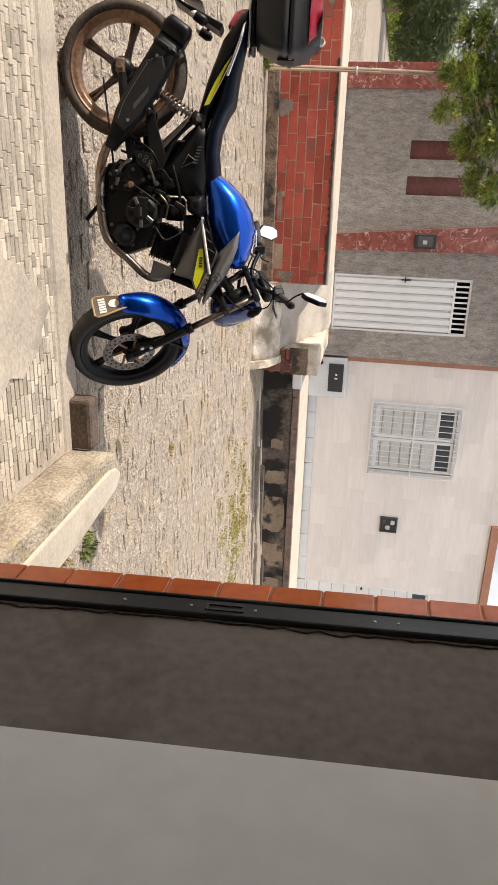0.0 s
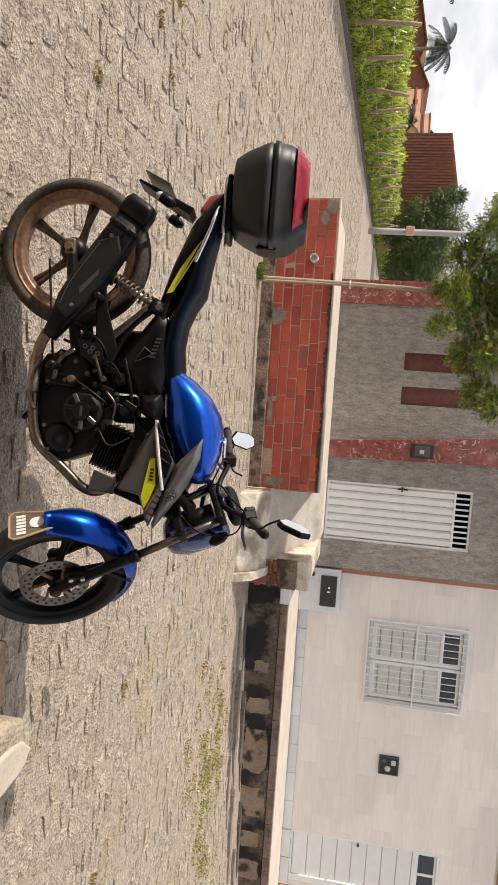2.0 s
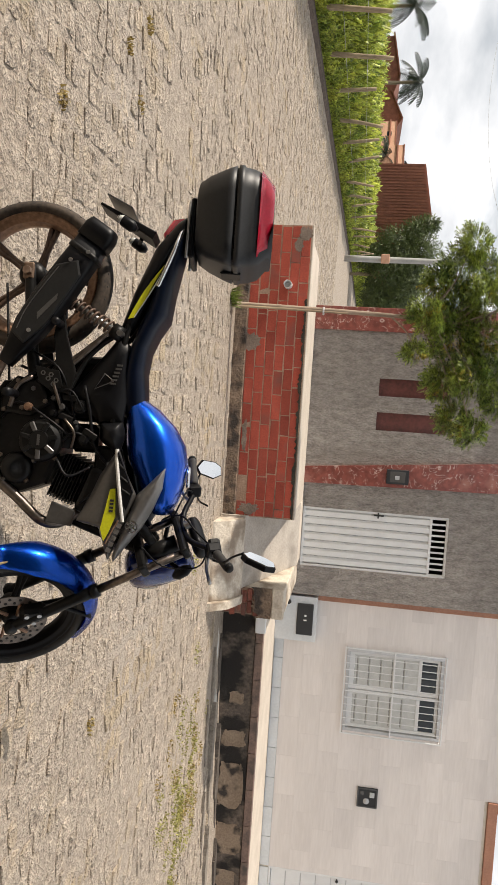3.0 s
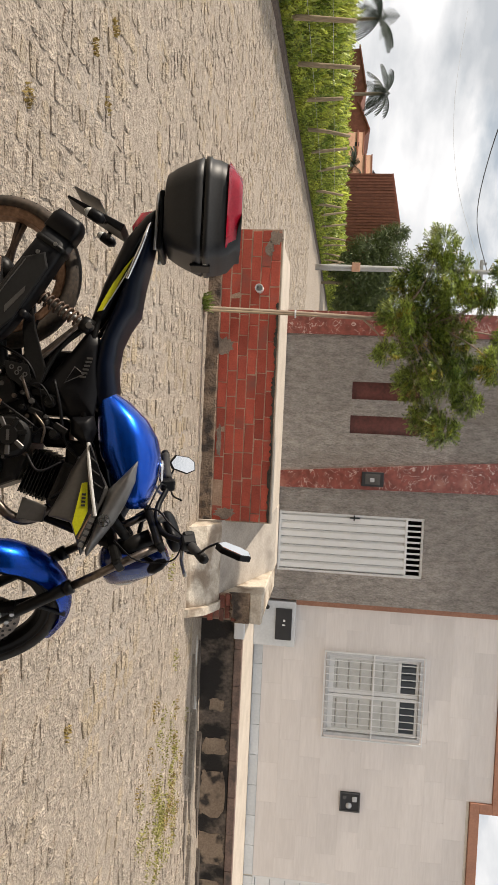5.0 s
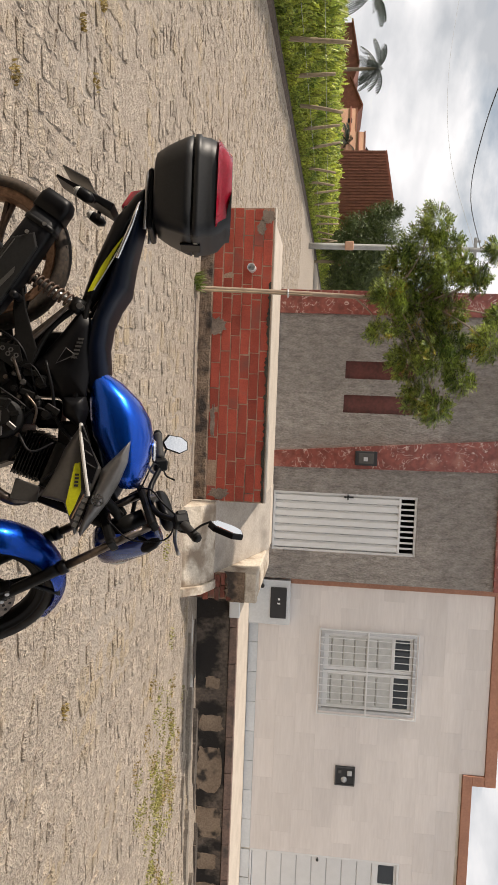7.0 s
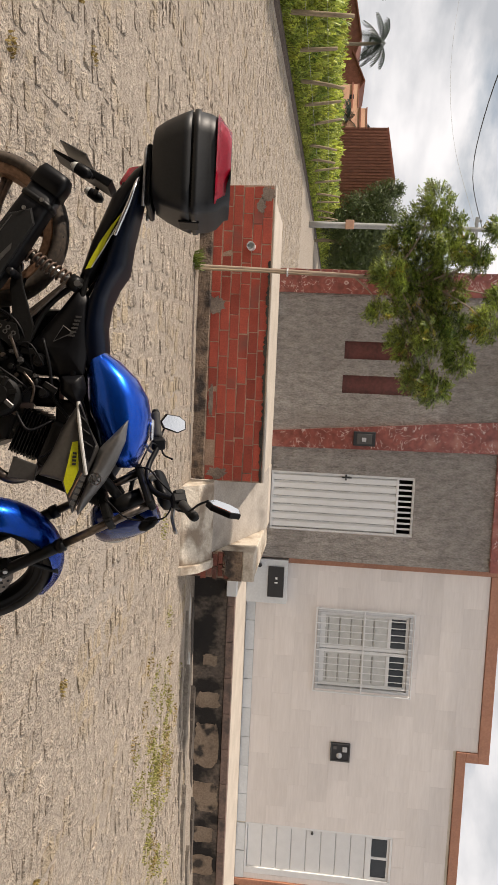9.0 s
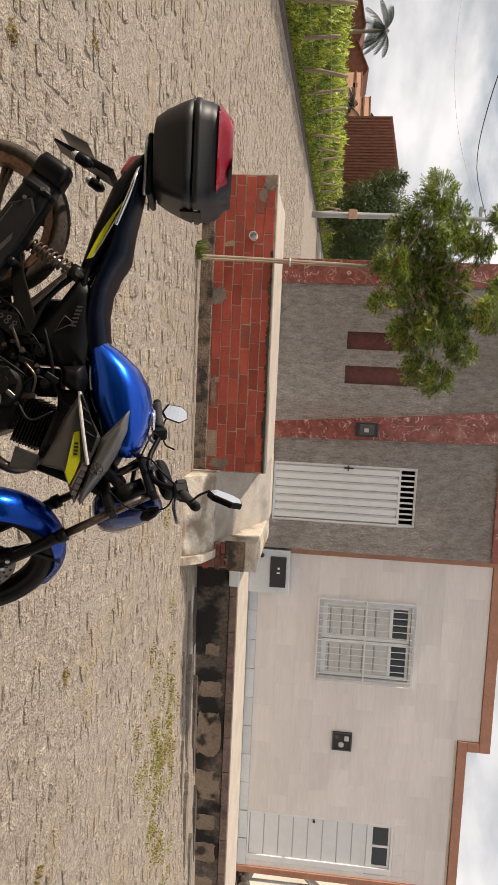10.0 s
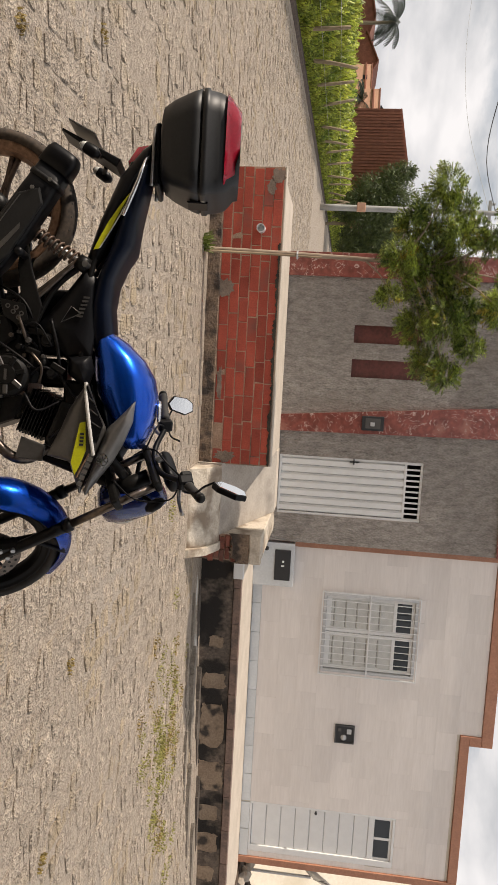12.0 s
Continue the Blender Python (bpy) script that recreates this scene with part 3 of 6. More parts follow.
for a, b in ((x0 + 0.047, xm - 0.005), (xm + 0.005, x1 - 0.047)):
    half = [("leaf_stile", (a, a + 0.05, z0 + 0.046, z1 - 0.046)), ("leaf_stile", (b - 0.05, b, z0 + 0.046, z1 - 0.046)), ("leaf_rail", (a + 0.051, b - 0.051, zt - 0.025, zt + 0.025)),
            ("leaf_rail", (a + 0.051, b - 0.051, z0 + 0.046, z0 + 0.12)), ("leaf_rail", (a + 0.051, b - 0.051, z1 - 0.09, z1 - 0.046))]
    for nm, q in half:
        part(nm, box(q[0], q[1], WY + 0.03, WY + 0.06, q[2], q[3], 0.003), WHITE_METAL, win)
    part("lower_panel", box(a + 0.051, b - 0.051, WY + 0.042, WY + 0.052, z0 + 0.121, zt - 0.026), PANE, win, "pale closed panel")
    for k in range(5):
        zz = 1.775 + k * 0.168
        part("louvre", prism([(WY + 0.0415, zz), (WY + 0.026, zz + 0.012), (WY + 0.026, zz + 0.02), (WY + 0.0415, zz + 0.024)], a + 0.075, b - 0.075, axis="x"), PANE, win)
        # Grey strip laid on the panel as the shade below each louvre.
        part("louvre_gap", box(a + 0.075, b - 0.075, WY + 0.0385, WY + 0.0415, zz - 0.011, zz - 0.001), LOUVRE_SHADE, win, "grey strip for the shade of a louvre gap")
    part("pane", box(a + 0.051, b - 0.051, WY + 0.046, WY + 0.05, zt + 0.026, z1 - 0.091), GLASS, win, "dark clear pane")
grille = thing("window_grille", "white steel bar grille fixed before the window", "grille")
for b in ((x0 - 0.03, x0 - 0.012, z0 - 0.03, z1 + 0.03), (x1 + 0.012, x1 + 0.03, z0 - 0.03, z1 + 0.03), (x0 - 0.011, x1 + 0.011, z1 + 0.012, z1 + 0.03), (x0 - 0.011, x1 + 0.011, z0 - 0.03, z0 - 0.012), (x0 - 0.011, x1 + 0.011, 2.29, 2.31)):
    part("flat_bar", box(b[0], b[1], WY - 0.072, WY - 0.05, b[2], b[3], 0.002), WHITE_METAL, grille)
for k in range(1, 12):
    xx = x0 + k * (x1 - x0) / 12
    part("grille_bar", tube([(xx, WY - 0.061, z0 - 0.012), (xx, WY - 0.061, z1 + 0.012)], 0.0065, 6), WHITE_METAL, grille)
for xx in (x0 - 0.02, x1 + 0.02):
    for zz in (z0, z1):
        part("fixing", box(xx - 0.006, xx + 0.006, WY - 0.0515, WY + 0.004, zz - 0.006, zz + 0.006), WHITE_METAL, grille)

# panelled white door
wdoor = thing("door_2", "white metal door of horizontal panels with two dark panes on top", "door", kind="structure")
x0, x1, z0, z1 = WDOOR
for b in ((x0, x0 + 0.035, z0, z1), (x1 - 0.10, x1, z0, z1), (x0 + 0.036, x1 - 0.101, z1 - 0.04, z1), (x0 + 0.036, x1 - 0.101, z0, z0 + 0.03)):
    part("frame_bar", box(b[0], b[1], WY + 0.0, WY + 0.07, b[2], b[3], 0.004), WHITE_METAL, wdoor)
for k in range(8):
    h = (z1 - 0.40 - z0 - 0.032) / 8
    part("panel", box(x0 + 0.037, x1 - 0.102, WY + 0.025, WY + 0.05, z0 + 0.032 + k * h + 0.006, z0 + 0.032 + (k + 1) * h - 0.006, 0.005), WHITE_METAL, wdoor)
part("backing", box(x0 + 0.037, x1 - 0.102, WY + 0.0505, WY + 0.06, z0 + 0.032, z1 - 0.37), GREY_METAL, wdoor)
part("rail", box(x0 + 0.037, x1 - 0.102, WY + 0.015, WY + 0.06, z1 - 0.40 + 0.001, z1 - 0.31, 0.004), WHITE_METAL, wdoor)
xm = (x0 + x1 - 0.065) / 2
for a, b in ((x0 + 0.07, xm - 0.02), (xm + 0.02, x1 - 0.135)):
    part("pane", box(a, b, WY + 0.04, WY + 0.045, z1 - 0.305, z1 - 0.075), GLASS, wdoor, "dark glass pane")
part("pane_frame", cuboids([(x0 + 0.037, x0 + 0.07, WY + 0.03, WY + 0.06, z1 - 0.308, z1 - 0.041), (xm - 0.02, xm + 0.02, WY + 0.03, WY + 0.06, z1 - 0.308, z1 - 0.041), (x1 - 0.135, x1 - 0.102, WY + 0.03, WY + 0.06, z1 - 0.308, z1 - 0.041), (x0 + 0.07, xm - 0.02, WY + 0.03, WY + 0.06, z1 - 0.074, z1 - 0.041), (xm + 0.02, x1 - 0.135, WY + 0.03, WY + 0.06, z1 - 0.074, z1 - 0.041)]), WHITE_METAL, wdoor)
part("knob", moved(lathe([(0.0, -0.06), (0.018, -0.055), (0.022, -0.04), (0.012, -0.02), (0.012, 0.0), (0.0, 0.0)], 14), pose(x0 + 0.065, WY + 0.025, 1.70)), BLACK, wdoor, "dark door knob")

meter2 = thing("meter_box", "dark electricity meter box with a clear window on the tiled wall", "meter box")
part("case", box(5.685, 5.975, WY - 0.02, WY + 0.011, 1.905, 2.20, 0.006), BLACK, meter2)
for b in ((5.685, 5.975, 2.18, 2.20), (5.685, 5.975, 1.905, 1.925), (5.685, 5.705, 1.9255, 2.1795), (5.955, 5.975, 1.9255, 2.1795)):
    part("rim", box(b[0], b[1], WY - 0.032, WY - 0.0205, b[2], b[3], 0.002), GUNMETAL_WORN, meter2)
part("window", box(5.74, 5.82, WY - 0.034, WY - 0.0205, 2.085, 2.155, 0.006), GREY_METAL, meter2, "small clear window")
part("dial", moved(lathe([(0.0, -0.022), (0.03, -0.018), (0.042, -0.006), (0.046, 0), (0, 0)], 20), pose(5.885, WY - 0.0205, 2.04)), GREY_METAL, meter2)
part("seal", box(5.735, 5.79, WY - 0.028, WY - 0.0205, 1.945, 2.0, 0.003), METER_PANE, meter2)

# intercom pillar between the houses
mail = thing("letter_box", "dark letter box panel on a white tiled pier between the houses", "letter box")
part("pier", box(2.90, 3.56, WY - 0.16, WY - 0.031, 0.53, 1.13, 0.004), PALE_TILE, mail)
part("panel", box(3.00, 3.46, WY - 0.185, WY - 0.161, 0.845, 1.08, 0.006), BLACK, mail, "glossy dark panel")
part("button", box(3.16, 3.19, WY - 0.19, WY - 0.1855, 0.955, 0.985), WHITE_METAL, mail)
part("slot", box(3.23, 3.25, WY - 0.19, WY - 0.1855, 0.945, 0.99), WHITE_METAL, mail)
spot = solid("lamp", moved(lathe([(0.0, -0.03), (0.028, -0.03), (0.034, 0.0), (0.028, 0.03), (0.0, 0.03)], 16), pose(2.985, WY - 0.20, 0.72)), BLACK, "small round black lamp on the pier", "lamp")

# terrace of the white house
solid("terrace_white", box(2.682, 8.3, 9.66, WY - 0.032, 0.0, 0.53, 0.006), SANDSTONE, "sandy screeded terrace of the white house", "terrace", "structure")
lowwall = thing("low_wall", "low mouldy rendered retaining wall with a brown tile edge", "wall", kind="structure")
part("wall", box(2.70, 10.5, 9.56, 9.655, -0.05, 0.435, 0.01), BLACK_WALL, lowwall, "blackened mouldy render")
for k in range(16):
    a = 2.70 + k * 0.48
    part("edge_tile", box(a, a + 0.474, 9.54, 9.657, 0.437, 0.533, 0.004), OLD_EDGE, lowwall)
lw = random.Random(31)
for cx, w, z0, z1 in ((4.46, 0.22, 0.08, 0.40), (3.92, 0.16, 0.14, 0.34), (5.07, 0.62, 0.06, 0.40), (5.78, 0.42, 0.05, 0.42), (6.31, 0.22, 0.07, 0.38), (6.74, 0.28, 0.06, 0.40), (7.2, 0.22, 0.05, 0.36), (7.7, 0.3, 0.06, 0.38)):
    ring = []
    for k in range(32):
        a = 2 * math.pi * k / 32
        c, q = math.cos(a), math.sin(a)
        ring.append((cx + w / 2 * math.copysign(abs(c) ** 0.35, c) * lw.uniform(0.86, 1.08), (z0 + z1) / 2 + (z1 - z0) / 2 * math.copysign(abs(q) ** 0.35, q) * lw.uniform(0.80, 1.05)))
    part("bare_patch", prism(ring, 9.5545, 9.5595), BARE_RENDER, lowwall, "brown bare render patch")
# Flat dark, grey and pale patches on the ground along the low wall.
DARK_GROUND = material("dark_ground", (0.16, 0.13, 0.105), (0.06, 0.05, 0.042), 0.8, 5, 40, 0.8, 0.01)
GREY_GROUND = material("grey_ground", (0.33, 0.285, 0.235), (0.17, 0.142, 0.115), 0.95, 7, 50, 1.0, 0.02)
LIME = material("spilt_lime", (0.72, 0.70, 0.66), (0.50, 0.46, 0.40), 0.9, 5, 50, 0.6, 0.008)
for cx, cy, w, d, m in ((4.9, 9.42, 1.5, 0.20, DARK_GROUND), (6.3, 9.44, 1.2, 0.16, DARK_GROUND), (3.5, 9.43, 0.9, 0.18, DARK_GROUND), (3.95, 9.22, 0.5, 0.14, LIME), (3.2, 9.28, 0.6, 0.10, LIME),
                        (4.6, 8.98, 1.7, 0.16, GREY_GROUND), (5.9, 8.85, 1.6, 0.14, GREY_GROUND), (3.6, 9.02, 1.1, 0.12, GREY_GROUND), (5.2, 8.68, 1.1, 0.09, GREY_GROUND), (6.7, 9.12, 1.3, 0.18, GREY_GROUND), (4.1, 8.74, 0.8, 0.08, GREY_GROUND)):
    ring = []
    for k in range(40):
        a = 2 * math.pi * k / 40
        g = 0.8 + 0.35 * noise.noise((cx + 2 * math.cos(a), cy + 2 * math.sin(a), 1.3)) + lw.uniform(-0.12, 0.12)
        ring.append((cx + w / 2 * g * math.cos(a), min(cy + d / 2 * g * math.sin(a), 9.552)))
    zz = max(ground_height(x, y) for x, y in ring)
    name, words = {"dark_ground": ("dirt_stain", "dark uneven patch along the low wall"), "grey_ground": ("grime_stain", "grey uneven patch on the street by the low wall")}.get(m.name, ("lime_stain", "pale spilt lime on the street by the low wall"))
    solid(name, prism(ring, -0.03, zz + (0.006 if m is not GREY_GROUND else 0.009), axis="z"), m, words, "stain", "structure")
cable_box = solid("junction_box", box(2.715, 3.03, 9.47, 9.555, 0.43, 0.56, 0.008), WHITE_METAL, "small white box fixed to the low wall", "box")

# ---- motorcycle ----
BLUE = material("blue_metallic_paint", (0.0, 0.088, 0.56), (0.0, 0.062, 0.45), 0.27, 5, 60, 0.0, metal=0.85, coat=0.4)
SATIN = material("satin_black_plastic", (0.007, 0.007, 0.008), (0.003, 0.003, 0.004), 0.40, 6, 160, 0.12, 0.001, spec=0.17)
ENGINE = material("engine_black", (0.010, 0.0095, 0.009), (0.004, 0.004, 0.004), 0.42, 12, 90, 0.35, 0.003, metal=0.0, spec=0.2)
GUNMETAL = material("gunmetal_plastic", (0.115, 0.110, 0.105), (0.09, 0.086, 0.082), 0.38, 5, 80, 0.03, 0.001, metal=0.5)
WING = material("grey_wing_paint", (0.17, 0.165, 0.16), (0.14, 0.136, 0.13), 0.36, 5, 80, 0.02, 0.001, metal=0.4)
STEEL = material("worn_steel", (0.50, 0.49, 0.47), (0.30, 0.29, 0.28), 0.32, 9, 70, 0.1, 0.001, metal=0.9)
CHROME = material("chrome", (0.75, 0.75, 0.76), (0.66, 0.66, 0.67), 0.12, 5, 50, 0.0, metal=1.0)
RUSTY = material("browned_exhaust_steel", (0.32, 0.23, 0.17), (0.16, 0.10, 0.07), 0.45, 6, 60, 0.2, 0.002, metal=0.6, stain=(0.35, 0.33, 0.31), stain_scale=3)
HEADER = material("scuffed_header_steel", (0.19, 0.155, 0.13), (0.08, 0.066, 0.056), 0.34, 7, 60, 0.15, 0.002, metal=0.85)
RUBBER = material("tyre_rubber", (0.035, 0.033, 0.030), (0.018, 0.017, 0.016), 0.75, 8, 60, 0.3, 0.003)
DUSTY_RUBBER = material("dusty_tyre_rubber", (0.085, 0.062, 0.045), (0.018, 0.015, 0.013), 0.85, 6, 60, 0.3, 0.003)
BRONZE = material("dusty_bronze_rim", (0.34, 0.20, 0.125), (0.12, 0.065, 0.04), 0.42, 6, 60, 0.15, 0.002, metal=0.45)
SPOKE = material("dusty_brown_spoke", (0.15, 0.095, 0.065), (0.05, 0.032, 0.024), 0.5, 7, 60, 0.15, 0.002, metal=0.3)
NAVY = material("navy_black_seat_vinyl", (0.002, 0.005, 0.016), (0.001, 0.003, 0.008), 0.36, 6, 200, 0.15, 0.001, spec=0.14)
YELLOW = paint("acid_yellow_decal", (0.62, 0.62, 0.02), 0.35)
RED_LENS = paint("red_reflector_plastic", (0.55, 0.02, 0.05), 0.18, coat=0.6)
CLEAR = paint("clouded_clear_plastic", (0.55, 0.55, 0.52), 0.25)
FLAP = material("brown_translucent_flap", (0.13, 0.10, 0.075), (0.08, 0.06, 0.045), 0.35, 6, 60, 0.05, 0.001)
TAN = paint("tan_flap_edge", (0.42, 0.30, 0.16), 0.35)
DECAL = paint("pale_decal", (0.70, 0.69, 0.66), 0.4)
MIRROR = paint("mirror_glass", (0.92, 0.93, 0.94), 0.03, 1.0, dirt=0.0)


def loft(stations, sides=24, power=2.6, bm=None):
    """A smooth body along x from stations (x, low z, high z, half width[, middle y])."""
    bm = bm or bmesh.new()
    rings = []
    for s in stations:
        x, lo, hi, hw = s[:4]
        y0 = s[4] if len(s) > 4 else 0.0
        ring = []
        for k in range(sides):
            a = 2 * math.pi * k / sides
            c, d = math.cos(a), math.sin(a)
            ring.append(bm.verts.new((x, y0 + hw * math.copysign(abs(c) ** (2 / power), c), (lo + hi) / 2 + (hi - lo) / 2 * math.copysign(abs(d) ** (2 / power), d))))
        rings.append(ring)
    for a, b in zip(rings, rings[1:]):
        for j in range(sides):
            bm.faces.new((a[j], a[(j + 1) % sides], b[(j + 1) % sides], b[j]))
    bm.faces.new(rings[0][::-1])
    bm.faces.new(rings[-1])
    return bm


def panel(points, y0, y1, bevel=0.006):
    return prism(points, y0, y1, bevel=bevel)


def curved_panel(points, ridge, y_edge, y_mid, thick=0.012):
    """A cowl side: a rounded shell that swells from its rim to an inner ridge line."""
    rim, n = [], len(points)
    for i in range(n):
        p, q = Vector(points[i]), Vector(points[(i + 1) % n])
        k = max(3, int((q - p).length / 0.018))
        rim += [p.lerp(q, (0.06, 0.94)[e] if e < 2 and k == 2 else 0.04 + 0.92 * e / (k - 1)) for e in range(k)]
    spine = [Vector(r) for r in ridge]

    def nearest(p):
        if len(spine) == 1:
            return spine[0]
        best = None
        for a, b in zip(spine, spine[1:]):
            t = min(max((p - a).dot(b - a) / (b - a).length_squared, 0), 1)
            c = a.lerp(b, t)
            if best is None or (p - c).length < (p - best).length:
                best = c
        return best
    bm = bmesh.new()
    rings = [[bm.verts.new((p.x, y_edge + math.copysign(thick, y_edge - y_mid), p.y)) for p in rim]]
    for f in (0.0, 0.05, 0.16, 0.34, 0.58, 0.82, 0.98):
        h = 1 - (1 - f) ** 2.6
        rings.append([bm.verts.new((c.x, y_edge + (y_mid - y_edge) * h, c.y)) for c in (p.lerp(nearest(p), f) for p in rim)])
    m = len(rim)
    for a, b in zip(rings, rings[1:]):
        for k in range(m):
            bm.faces.new((a[k], a[(k + 1) % m], b[(k + 1) % m], b[k]))
    bm.faces.new(rings[0][::-1])
    bm.faces.new(rings[-1])
    return bm


BASE = pose(-0.28, 3.33, -0.065, 0, 0, -4.0) @ pose(0, 0, 0, -9.0)
bike = thing("motorcycle", "blue and black motorcycle parked on its side stand by the kerb", "motorcycle")
bike.matrix_world = BASE
RAKE = math.radians(27.5)
AXIS = Vector((-math.sin(RAKE), 0, math.cos(RAKE)))
STEER = Matrix.Translation((0.985, 0, 0.95)) @ Matrix.Rotation(math.radians(42), 4, AXIS) @ Matrix.Translation((-1.03, 0, -0.95))


def steer(bm):
    return moved(bm, STEER)


def wheel(name, at, rubber, rim_mat, spoke_mat, turn, width):
    w = width / 2
    hub = thing(name, "", "")
    hub.parent = bike
    place = Matrix.Translation(at)

    def put(bm):
        return moved(moved(bm, place), STEER) if turn else moved(bm, place)
    tyre = [(0.244, -w * 0.60), (0.254, -w * 0.90), (0.272, -w), (0.287, -w * 0.8), (0.297, -w * 0.42), (0.300, 0), (0.297, w * 0.42), (0.287, w * 0.8), (0.272, w), (0.254, w * 0.90), (0.244, w * 0.60)]
    t = part("tyre", put(lathe(tyre, 72)), rubber, hub, smooth=True)
    groove = bmesh.new()
    for k in range(36):
        a = 2 * math.pi * k / 36
        for s in (-1, 1):
            b = box(-0.003, 0.003, s * w * 0.12, s * w * 0.74, -0.0025, 0.0025)
            for v in b.verts:
                v.co.x += abs(v.co.y) * 0.5
            moved(b, Matrix.Rotation(a, 4, "Y") @ Matrix.Translation((0, 0, 0.2885)))
            me = bpy.data.meshes.new("tread")
            b.to_mesh(me)
            groove.from_mesh(me)
            b.free()
    tagged(part("tread", put(groove), RUBBER, t), kind="stuff")
    rim = [(0.247, -w * 0.78), (0.250, -w * 0.70), (0.250, -w * 0.4), (0.221, -w * 0.30), (0.214, -w * 0.2), (0.212, 0), (0.214, w * 0.2), (0.221, w * 0.30), (0.250, w * 0.4), (0.250, w * 0.70), (0.247, w * 0.78), (0.240, w * 0.74), (0.236, w * 0.62), (0.228, w * 0.66), (0.222, w * 0.56), (0.214, w * 0.58), (0.215, w * 0.5), (0.205, w * 0.25), (0.203, 0), (0.205, -w * 0.25), (0.215, -w * 0.5), (0.214, -w * 0.58), (0.222, -w * 0.56), (0.228, -w * 0.66), (0.236, -w * 0.62), (0.240, -w * 0.74)]
    part("rim", put(lathe(rim, 72)), rim_mat, hub, smooth=True)
    for k in range(5):
        a = 2 * math.pi * k / 5 + 0.35
        sp = bmesh.new()
        for s in (-0.12, 0.12):
            b = tube([(0.03 * math.cos(a + s * 3), 0, 0.03 * math.sin(a + s * 3)), (0.11 * math.cos(a + s * 0.4), 0, 0.11 * math.sin(a + s * 0.4)), (0.212 * math.cos(a + s * 0.5), 0, 0.212 * math.sin(a + s * 0.5))], [0.012, 0.0095, 0.012], 8, steps=4)
            me = bpy.data.meshes.new("arm")
            b.to_mesh(me)
            sp.from_mesh(me)
            b.free()
        part("spoke", put(sp), spoke_mat, hub, smooth=True)
    part("hub", put(lathe([(0.0, -0.055), (0.03, -0.055), (0.036, -0.03), (0.05, -0.025), (0.05, 0.025), (0.036, 0.03), (0.03, 0.055), (0.0, 0.055)], 28)), ENGINE, hub, smooth=True)
    return hub


rear = wheel("rear_wheel", (0, 0, 0.30), DUSTY_RUBBER, BRONZE, SPOKE, False, 0.125)
front = wheel("front_wheel", (1.335, 0, 0.302), RUBBER, SATIN, SATIN, True, 0.105)
# brake disc with holes as a slotted ring, and caliper
disc = lathe([(0.088, -0.064), (0.135, -0.064), (0.135, -0.060), (0.088, -0.060)], 64)
part("brake_disc", steer(moved(disc, Matrix.Translation((1.335, 0, 0.302)))), HEADER, front, "drilled steel brake disc")
holes = bmesh.new()
for k in range(40):
    a = 2 * math.pi * k / 40
    r = 0.101 if k % 2 else 0.120
    h = lathe([(0.0, -0.0655), (0.006, -0.0655), (0.006, -0.0642), (0.0, -0.0642)], 8)
    moved(h, Matrix.Translation((1.335 + r * math.cos(a), 0, 0.302 + r * math.sin(a))))
    me = bpy.data.meshes.new("hole")
    h.to_mesh(me)
    holes.from_mesh(me)
    h.free()
tagged(part("disc_hole", steer(holes), ENGINE, front), kind="stuff")
carrier = bmesh.new()
for k in range(6):
    a = 2 * math.pi * k / 6 + 0.3
    tube([(1.335 + 0.035 * math.cos(a), -0.06, 0.302 + 0.035 * math.sin(a)), (1.335 + 0.07 * math.cos(a + 0.3), -0.062, 0.302 + 0.07 * math.sin(a + 0.3)), (1.335 + 0.096 * math.cos(a + 0.35), -0.062, 0.302 + 0.096 * math.sin(a + 0.35))], 0.007, 6, bm=carrier, steps=3)
part("disc_carrier", steer(carrier), BRONZE, front)
part("caliper", steer(cuboids([(1.245, 1.315, -0.105, -0.045, 0.335, 0.43)], 0.015)), ENGINE, bike, "black brake caliper")
for x, z in ((1.262, 0.36), (1.262, 0.405), (1.30, 0.385)):
    part("caliper_bolt", steer(moved(lathe([(0, -0.012), (0.009, -0.012), (0.009, 0), (0, 0)], 10), pose(x, -0.1052, z))), STEEL, bike)

# fork
D = Vector((math.sin(RAKE), 0, -math.cos(RAKE)))
HUB = Vector((1.335, 0, 0.302))
for s in (-1, 1):
    o = Vector((0, 0.092 * s, 0))
    lo, mid, top = HUB + o - D * -0.02, HUB + o - D * 0.33, HUB + o - D * 0.735
    leg = part("fork_leg", steer(tube([lo, HUB + o - D * 0.12, mid], [0.019, 0.021, 0.023], 16, steps=4)), ENGINE, bike, "black lower fork leg", smooth=True)
    part("axle_boss", steer(moved(lathe([(0, -0.02), (0.022, -0.02), (0.026, 0), (0.022, 0.02), (0, 0.02)], 18), Matrix.Translation(HUB + o))), ENGINE, leg, smooth=True)
    part("dust_seal", steer(tube([mid, mid - D * 0.03], 0.027, 16)), SATIN, leg, smooth=True)
    part("fork_tube", steer(tube([mid - D * 0.031, top], 0.0160, 16)), HEADER, bike, "dusty steel fork tube", smooth=True)
for d, r in ((0.72, 0.03), (0.55, 0.034)):
    c = HUB - D * d
    part("triple_clamp", steer(moved(box(-0.035, 0.024, -0.112, 0.112, -r / 2, r / 2, 0.010, seg=2), Matrix.Translation(c) @ Matrix.Rotation(-RAKE, 4, "Y"))), ENGINE, bike)
part("steering_head", tube([(1.0, 0, 0.93), (1.07, 0, 0.78)], 0.035, 16), ENGINE, bike, smooth=True)

